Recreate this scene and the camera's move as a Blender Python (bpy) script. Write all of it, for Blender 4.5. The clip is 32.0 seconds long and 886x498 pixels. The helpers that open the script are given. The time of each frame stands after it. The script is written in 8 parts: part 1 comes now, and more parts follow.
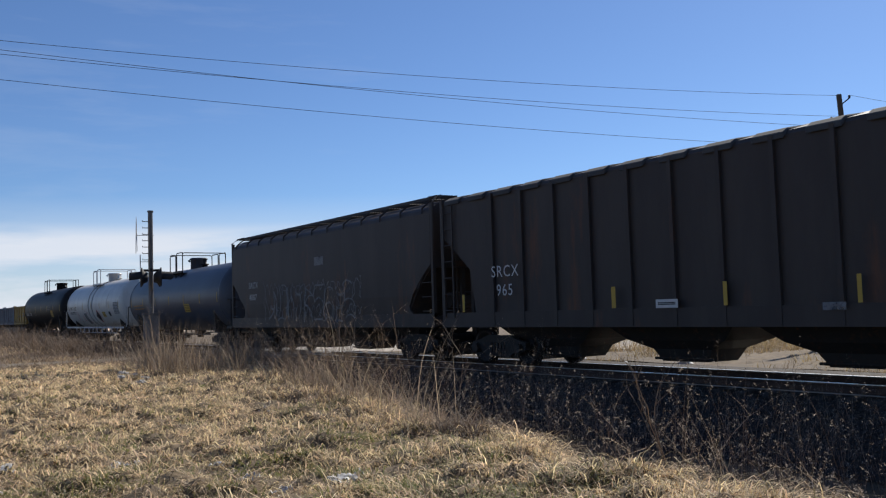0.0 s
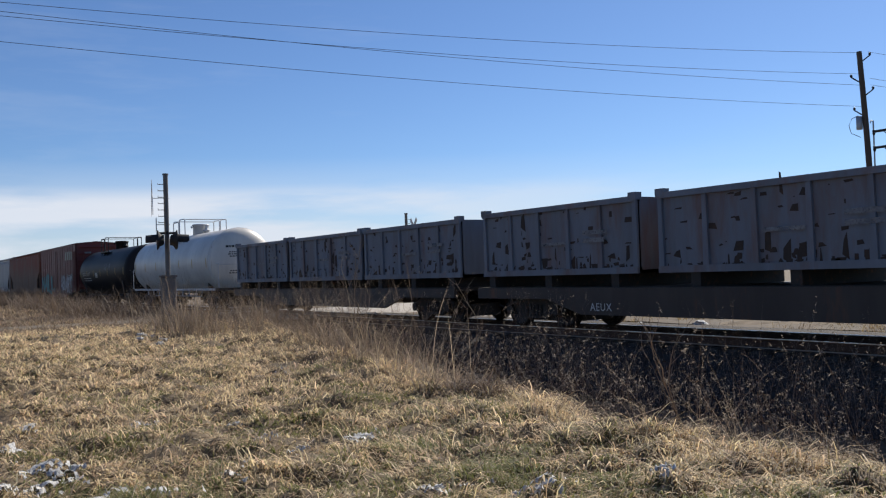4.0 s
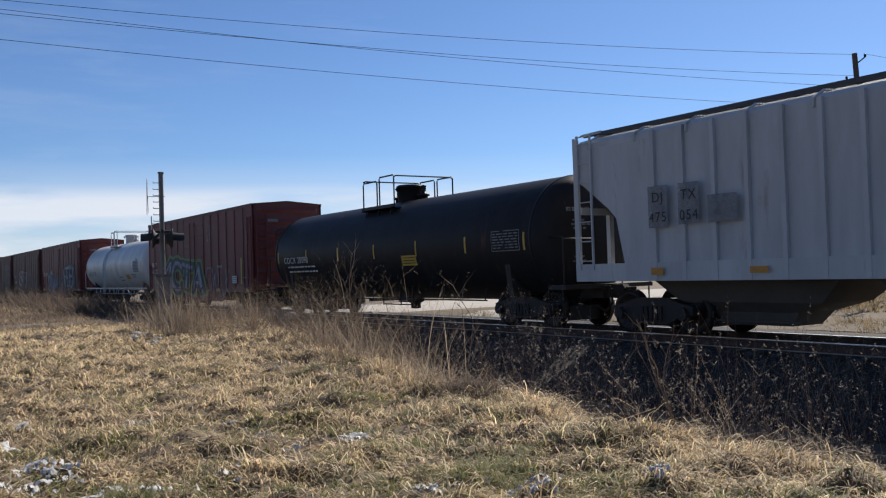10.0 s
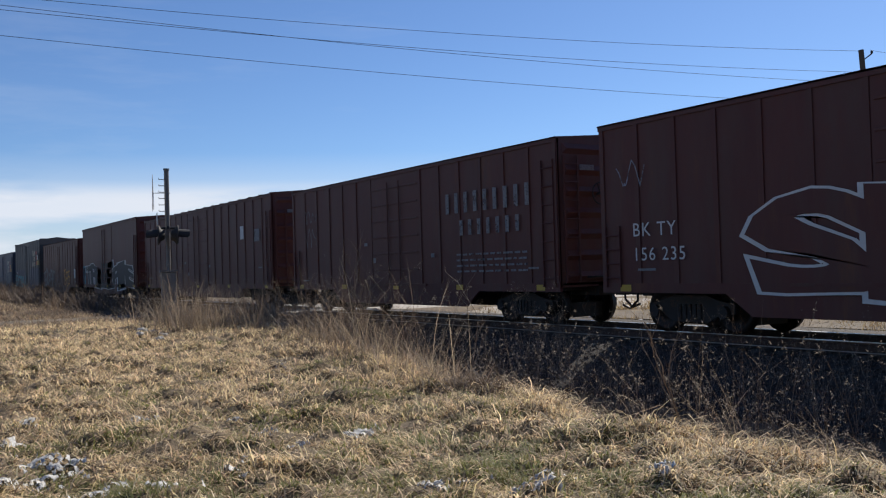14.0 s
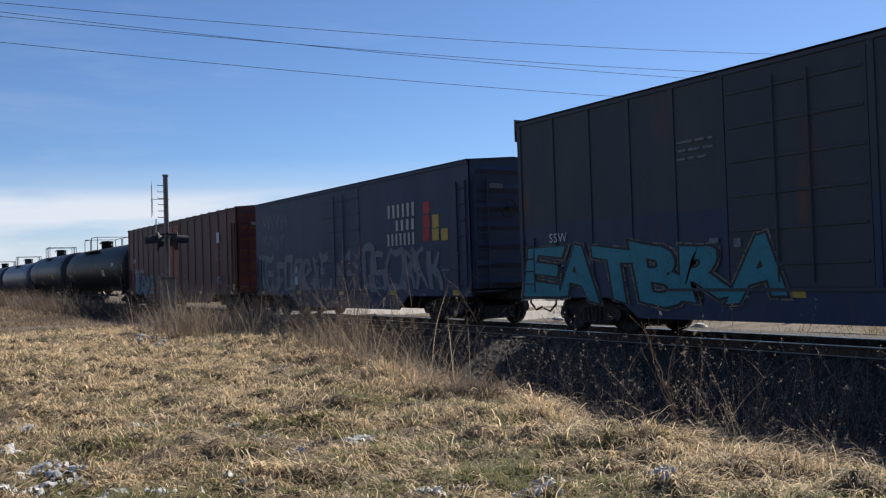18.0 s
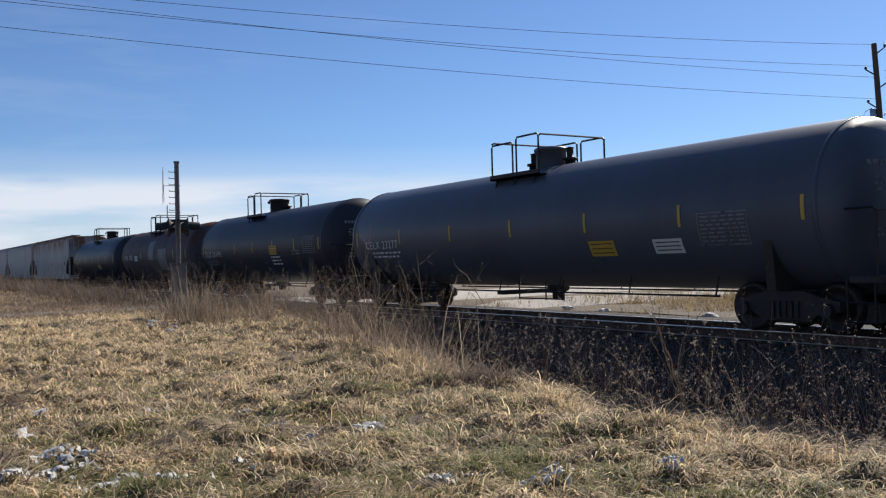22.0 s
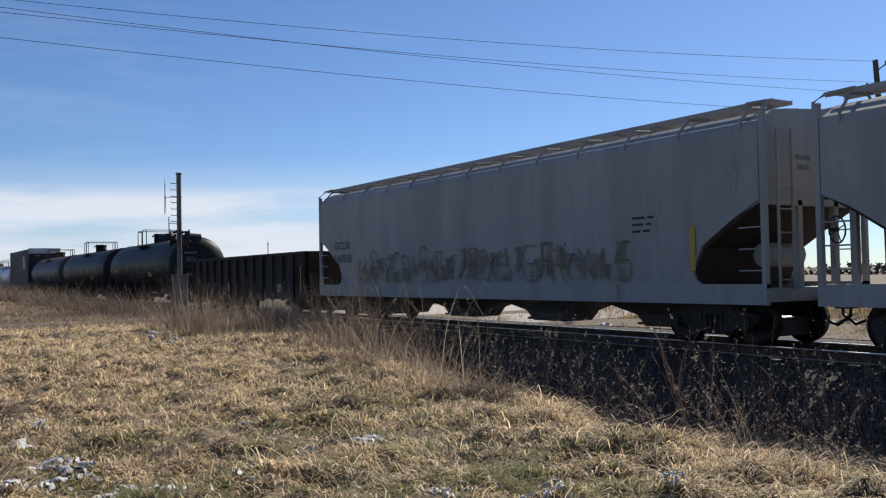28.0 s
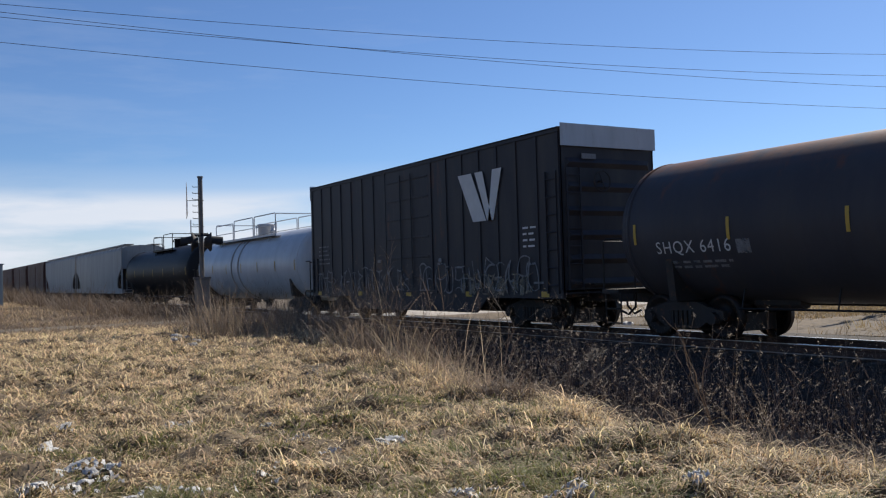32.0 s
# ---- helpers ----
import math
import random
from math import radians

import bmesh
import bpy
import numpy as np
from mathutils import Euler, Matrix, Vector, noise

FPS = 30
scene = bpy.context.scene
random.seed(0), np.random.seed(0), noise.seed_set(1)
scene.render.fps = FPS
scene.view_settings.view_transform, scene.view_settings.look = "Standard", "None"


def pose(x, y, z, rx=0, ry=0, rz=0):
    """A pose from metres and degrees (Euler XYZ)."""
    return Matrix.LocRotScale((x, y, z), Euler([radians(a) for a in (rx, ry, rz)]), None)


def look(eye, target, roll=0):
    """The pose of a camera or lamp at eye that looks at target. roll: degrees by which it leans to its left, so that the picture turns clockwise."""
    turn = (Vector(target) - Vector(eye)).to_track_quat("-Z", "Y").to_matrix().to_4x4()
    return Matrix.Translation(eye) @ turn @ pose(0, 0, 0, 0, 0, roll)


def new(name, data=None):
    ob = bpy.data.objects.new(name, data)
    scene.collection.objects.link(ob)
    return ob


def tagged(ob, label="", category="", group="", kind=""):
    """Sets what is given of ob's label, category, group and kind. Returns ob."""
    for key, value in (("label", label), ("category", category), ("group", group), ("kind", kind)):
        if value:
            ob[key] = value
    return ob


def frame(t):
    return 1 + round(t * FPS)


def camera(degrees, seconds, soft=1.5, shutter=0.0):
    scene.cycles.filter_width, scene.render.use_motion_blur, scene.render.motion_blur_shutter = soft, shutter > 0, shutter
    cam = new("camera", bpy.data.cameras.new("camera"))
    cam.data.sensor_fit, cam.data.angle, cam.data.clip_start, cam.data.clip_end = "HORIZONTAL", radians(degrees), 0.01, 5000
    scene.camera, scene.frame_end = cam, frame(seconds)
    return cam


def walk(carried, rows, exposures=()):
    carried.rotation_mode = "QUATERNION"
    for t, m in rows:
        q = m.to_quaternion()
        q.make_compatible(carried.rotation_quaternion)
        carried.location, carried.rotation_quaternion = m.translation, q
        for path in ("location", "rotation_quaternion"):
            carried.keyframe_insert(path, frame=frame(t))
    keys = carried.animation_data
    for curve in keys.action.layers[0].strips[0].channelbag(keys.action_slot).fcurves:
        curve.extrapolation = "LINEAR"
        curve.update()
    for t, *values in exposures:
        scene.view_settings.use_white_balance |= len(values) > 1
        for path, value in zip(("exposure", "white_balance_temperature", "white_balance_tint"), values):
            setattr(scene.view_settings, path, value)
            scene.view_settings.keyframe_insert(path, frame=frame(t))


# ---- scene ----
# ---- camera ----
EYE_HEIGHT = 1.495
cam = camera(52.5, 32.0, soft=1.2, shutter=0.0)
HEADINGS = [
    (0, 93.82, 1.80, 56.17),
    (0.5, 93.80, 1.87, 56.25),
    (1, 93.64, 2.19, 56.27),
    (1.5, 93.37, 1.98, 56.08),
    (2, 93.27, 1.80, 55.83),
    (2.5, 93.36, 1.75, 55.86),
    (3, 92.81, 1.74, 55.92),
    (3.5, 91.85, 1.87, 56.11),
    (4, 91.40, 2.00, 57.11),
    (4.5, 90.93, 2.12, 58.34),
    (6.5, 90.62, 2.70, 59.33),
    (7, 90.45, 2.38, 58.70),
    (7.5, 91.03, 1.77, 57.66),
    (8, 91.59, 1.52, 56.87),
    (8.5, 91.39, 1.75, 57.23),
    (9, 91.61, 1.86, 57.13),
    (9.5, 91.38, 1.80, 56.84),
    (10, 91.37, 1.78, 56.82),
    (10.5, 91.46, 1.84, 56.80),
    (11, 90.82, 2.07, 57.05),
    (11.5, 90.72, 1.88, 57.17),
    (12, 91.07, 1.69, 57.27),
    (12.5, 91.18, 1.77, 57.30),
    (13, 91.18, 1.63, 57.11),
    (13.5, 91.11, 1.50, 57.25),
    (14, 91.17, 1.71, 57.14),
    (14.5, 91.25, 1.96, 57.07),
    (16.5, 91.43, 1.67, 56.39),
    (17, 91.36, 1.66, 56.36),
    (17.5, 91.44, 1.77, 56.67),
    (18, 91.52, 1.83, 57.09),
    (18.5, 91.36, 1.95, 57.30),
    (19, 91.06, 2.04, 57.56),
    (19.5, 91.01, 1.86, 57.41),
    (20, 91.17, 1.70, 57.38),
    (20.5, 91.23, 1.72, 57.76),
    (21, 91.19, 1.77, 58.00),
    (21.5, 91.00, 1.66, 57.89),
    (22, 90.77, 1.50, 57.73),
    (22.5, 90.90, 1.41, 57.71),
    (23, 91.09, 1.47, 57.53),
    (23.5, 91.29, 1.63, 57.47),
    (24, 91.08, 1.62, 57.58),
    (24.5, 90.82, 1.56, 57.56),
    (25, 91.20, 1.40, 57.74),
    (25.5, 91.56, 1.30, 57.88),
    (27.5, 91.77, 1.09, 57.66),
    (28, 91.61, 1.12, 57.80),
    (28.5, 91.46, 1.31, 58.11),
    (29, 91.41, 1.54, 58.45),
    (29.5, 91.46, 1.39, 58.74),
    (30, 91.42, 1.44, 58.88),
    (30.5, 91.20, 1.44, 59.07),
    (31, 91.52, 1.51, 59.00),
    (31.5, 91.59, 1.74, 59.08),
    (32, 91.66, 1.69, 59.12),
]
walk(cam, [(t, pose(0, 0, EYE_HEIGHT, rx, ry, rz)) for t, rx, ry, rz in HEADINGS], [(0.0, 0.42), (4.0, 0.42), (8.0, 0.47), (28.5, 0.45), (29.0, 0.13), (30.0, 0.18), (31.0, 0.32), (32.0, 0.44)])

# ---- light ----
SUN_FROM = Vector((-0.31, 0.82, 0.70)).normalized()
world = bpy.data.worlds.new("world")
scene.world = world
world.use_nodes = True
wt = world.node_tree
wt.nodes.clear()


def wn(kind, **kw):
    n = wt.nodes.new(kind)
    for k, v in kw.items():
        n.inputs[k].default_value = v
    return n


sky = wt.nodes.new("ShaderNodeTexSky")
sky.sky_type = "NISHITA"
sky.sun_disc = False
sky.sun_elevation = math.asin(SUN_FROM.z)
sky.sun_rotation = math.atan2(SUN_FROM.x, SUN_FROM.y)
sky.altitude = 1200.0
sky.air_density, sky.dust_density, sky.ozone_density = 1.0, 0.5, 3.0
coord = wt.nodes.new("ShaderNodeTexCoord")
sep = wt.nodes.new("ShaderNodeSeparateXYZ")
wt.links.new(coord.outputs["Generated"], sep.inputs[0])
# thin streaks of cirrus lying low over the horizon
stretch = wt.nodes.new("ShaderNodeMapping")
stretch.inputs["Scale"].default_value = (2.2, 2.2, 15.0)
stretch.inputs["Rotation"].default_value = (0.05, 0.0, 0.3)
wt.links.new(coord.outputs["Generated"], stretch.inputs[0])
cloud = wn("ShaderNodeTexNoise", Scale=1.6, Detail=7.0, Roughness=0.55)
wt.links.new(stretch.outputs[0], cloud.inputs["Vector"])
band = wt.nodes.new("ShaderNodeValToRGB")
band.color_ramp.elements[0].position, band.color_ramp.elements[0].color = 0.0, (1, 1, 1, 1)
band.color_ramp.elements[1].position, band.color_ramp.elements[1].color = 0.13, (0, 0, 0, 1)
e = band.color_ramp.elements.new(0.085)
e.color = (0.9, 0.9, 0.9, 1)
e = band.color_ramp.elements.new(0.10)
e.color = (0.25, 0.25, 0.25, 1)
wt.links.new(sep.outputs["Z"], band.inputs[0])
west = wt.nodes.new("ShaderNodeMapRange")
west.inputs["From Min"].default_value, west.inputs["From Max"].default_value = -0.55, -0.95
wt.links.new(sep.outputs["X"], west.inputs["Value"])
shape = wt.nodes.new("ShaderNodeMapRange")
shape.inputs["From Min"].default_value, shape.inputs["From Max"].default_value = 0.36, 0.62
wt.links.new(cloud.outputs["Fac"], shape.inputs["Value"])


def wmath(op, a, b):
    n = wt.nodes.new("ShaderNodeMath")
    n.operation = op
    n.use_clamp = True
    for i, v in enumerate((a, b)):
        if isinstance(v, (int, float)):
            n.inputs[i].default_value = v
        else:
            wt.links.new(v, n.inputs[i])
    return n.outputs[0]


low = wmath("MULTIPLY", band.outputs["Color"], west.outputs[0])
low = wmath("MULTIPLY", low, wmath("ADD", shape.outputs[0], 0.35))
high_noise = wn("ShaderNodeTexNoise", Scale=0.9, Detail=6.0, Roughness=0.6)
wt.links.new(stretch.outputs[0], high_noise.inputs["Vector"])
veil = wt.nodes.new("ShaderNodeMapRange")
veil.inputs["From Min"].default_value, veil.inputs["From Max"].default_value = 0.55, 0.85
veil.inputs["To Max"].default_value = 0.22
wt.links.new(high_noise.outputs["Fac"], veil.inputs["Value"])
cover = wmath("ADD", low, wmath("MULTIPLY", veil.outputs[0], west.outputs[0]))
mixc = wt.nodes.new("ShaderNodeMixRGB")
mixc.inputs[2].default_value = (8.8, 9.3, 10.3, 1)
wt.links.new(cover, mixc.inputs[0])
clear = wt.nodes.new("ShaderNodeMixRGB")
clear.blend_type = "MULTIPLY"
clear.inputs[0].default_value = 1.0
clear.inputs[2].default_value = (0.80, 0.97, 1.22, 1)
wt.links.new(sky.outputs[0], clear.inputs[1])
wt.links.new(clear.outputs[0], mixc.inputs[1])
bg = wn("ShaderNodeBackground", Strength=0.064)
wt.links.new(mixc.outputs[0], bg.inputs[0])
wout = wt.nodes.new("ShaderNodeOutputWorld")
wt.links.new(bg.outputs[0], wout.inputs[0])

sun_data = bpy.data.lights.new("sun", "SUN")
sun_data.energy, sun_data.angle, sun_data.color = 5.0, radians(0.53), (1.0, 0.94, 0.84)
sun = new("sun", sun_data)
sun.matrix_world = look(SUN_FROM * 50, (0, 0, 0))

# ---- materials ----


def material(name, base, rough=0.6, metal=0.0, second=None, scale=1.0, amount=0.5, streak=1.0, rust=0.0, rust_colour=(0.16, 0.06, 0.025), dirt=0.0, bump=0.0, bump_scale=40.0, island=0.0, random_hue=0.0, detail=6.0, world_space=False, thin=0.0, top_rust=None, worn=0.0, spec=0.5):
    """A worn surface: base colour mottled with a second one, streaks of rust, fine relief."""
    m = bpy.data.materials.new(name)
    m.use_nodes = True
    t = m.node_tree
    b = t.nodes["Principled BSDF"]
    b.inputs["Roughness"].default_value, b.inputs["Metallic"].default_value = rough, metal
    b.inputs["Specular IOR Level"].default_value = spec
    co = t.nodes.new("ShaderNodeTexCoord")
    mp = t.nodes.new("ShaderNodeMapping")
    mp.inputs["Scale"].default_value = (scale, scale, scale / streak)
    src = co.outputs["Object"]
    if world_space:
        src = t.nodes.new("ShaderNodeNewGeometry").outputs["Position"]
    t.links.new(src, mp.inputs[0])
    info = t.nodes.new("ShaderNodeObjectInfo")
    shift = t.nodes.new("ShaderNodeMath")
    shift.operation = "MULTIPLY"
    shift.inputs[1].default_value = 37.0
    t.links.new(info.outputs["Random"], shift.inputs[0])

    def noise_tex(s, d=detail, rg=0.6):
        n = t.nodes.new("ShaderNodeTexNoise")
        n.noise_dimensions = "4D"
        n.inputs["Scale"].default_value, n.inputs["Detail"].default_value, n.inputs["Roughness"].default_value = s, d, rg
        t.links.new(mp.outputs[0], n.inputs["Vector"])
        t.links.new(shift.outputs[0], n.inputs["W"])
        return n.outputs["Fac"]

    def ranged(v, lo, hi, to=1.0):
        n = t.nodes.new("ShaderNodeMapRange")
        n.inputs["From Min"].default_value, n.inputs["From Max"].default_value, n.inputs["To Max"].default_value = lo, hi, to
        t.links.new(v, n.inputs["Value"])
        return n.outputs[0]

    def mixed(fac, a, c):
        n = t.nodes.new("ShaderNodeMixRGB")
        for i, v in enumerate((fac, a, c)):
            if isinstance(v, (tuple, list)):
                n.inputs[i].default_value = (*v, 1)
            elif isinstance(v, (int, float)):
                n.inputs[i].default_value = v
            else:
                t.links.new(v, n.inputs[i])
        return n.outputs[0]

    second = second or tuple(c * 0.6 for c in base)
    colour = mixed(ranged(noise_tex(1.3), 0.35, 0.68, amount), base, second)
    colour = mixed(ranged(noise_tex(9.0), 0.4, 0.8, amount * 0.6), colour, tuple(c * 0.55 for c in base))
    if dirt:
        colour = mixed(ranged(noise_tex(3.1, 4.0), 0.45, 0.75, dirt), colour, (0.09, 0.075, 0.06))
    if rust:
        colour = mixed(ranged(noise_tex(2.3, 8.0, 0.7), 0.62 - 0.3 * rust, 0.75, 0.9), colour, rust_colour)
    if top_rust:
        height = t.nodes.new("ShaderNodeSeparateXYZ")
        t.links.new(co.outputs["Object"], height.inputs[0])
        runs = t.nodes.new("ShaderNodeMath")
        runs.operation = "MULTIPLY"
        t.links.new(ranged(height.outputs["Z"], top_rust[0], top_rust[1]), runs.inputs[0])
        t.links.new(ranged(noise_tex(2.6, 5.0), 0.38, 0.52, 1.0), runs.inputs[1])
        colour = mixed(runs.outputs[0], colour, top_rust[2] if len(top_rust) > 2 else (0.18, 0.075, 0.035))
    if island:
        isl = t.nodes.new("ShaderNodeNewGeometry").outputs["Random Per Island"]
        hsv = t.nodes.new("ShaderNodeHueSaturation")
        v = t.nodes.new("ShaderNodeMapRange")
        v.inputs["To Min"].default_value, v.inputs["To Max"].default_value = 1 - island, 1 + island
        t.links.new(isl, v.inputs["Value"])
        t.links.new(v.outputs[0], hsv.inputs["Value"])
        h = t.nodes.new("ShaderNodeMapRange")
        h.inputs["To Min"].default_value, h.inputs["To Max"].default_value = 0.5 - random_hue, 0.5 + random_hue
        wn2 = t.nodes.new("ShaderNodeTexWhiteNoise")
        wn2.noise_dimensions = "1D"
        t.links.new(isl, wn2.inputs["W"])
        t.links.new(wn2.outputs["Value"], h.inputs["Value"])
        t.links.new(h.outputs[0], hsv.inputs["Hue"])
        t.links.new(colour, hsv.inputs["Color"])
        colour = hsv.outputs[0]
    t.links.new(colour, b.inputs["Base Color"])
    if worn:
        # flaked paint: bare in spots, so that the metal behind shows
        gone = t.nodes.new("ShaderNodeMath")
        gone.operation = "MAXIMUM"
        t.links.new(ranged(noise_tex(0.9, 5.0), 0.62 - 0.3 * worn, 0.80 - 0.2 * worn, min(1.0, worn * 1.7)), gone.inputs[0])
        t.links.new(ranged(noise_tex(7.0, 4.0), 0.60 - 0.2 * worn, 0.85 - 0.2 * worn, 0.8), gone.inputs[1])
        clear_bsdf = t.nodes.new("ShaderNodeBsdfTransparent")
        ms = t.nodes.new("ShaderNodeMixShader")
        t.links.new(gone.outputs[0], ms.inputs[0])
        t.links.new(b.outputs[0], ms.inputs[1])
        t.links.new(clear_bsdf.outputs[0], ms.inputs[2])
        t.links.new(ms.outputs[0], t.nodes["Material Output"].inputs["Surface"])
    if thin:
        out = t.nodes["Material Output"]
        tr = t.nodes.new("ShaderNodeBsdfTranslucent")
        t.links.new(colour, tr.inputs["Color"])
        ms = t.nodes.new("ShaderNodeMixShader")
        ms.inputs[0].default_value = thin
        t.links.new(b.outputs[0], ms.inputs[1])
        t.links.new(tr.outputs[0], ms.inputs[2])
        t.links.new(ms.outputs[0], out.inputs["Surface"])
    if bump:
        bp = t.nodes.new("ShaderNodeBump")
        bp.inputs["Strength"].default_value = bump
        bp.inputs["Distance"].default_value = 0.02
        t.links.new(noise_tex(bump_scale, 3.0), bp.inputs["Height"])
        t.links.new(bp.outputs[0], b.inputs["Normal"])
    return m


def paint(name, base, rust=0.1, rough=0.55, dirt=0.35, streak=5.0, spec=0.3, **kw):
    return material(name, base, rough, 0.0, spec=spec, scale=0.55, amount=0.45, streak=streak, rust=rust, dirt=dirt, bump=0.15, bump_scale=16.0, **kw)


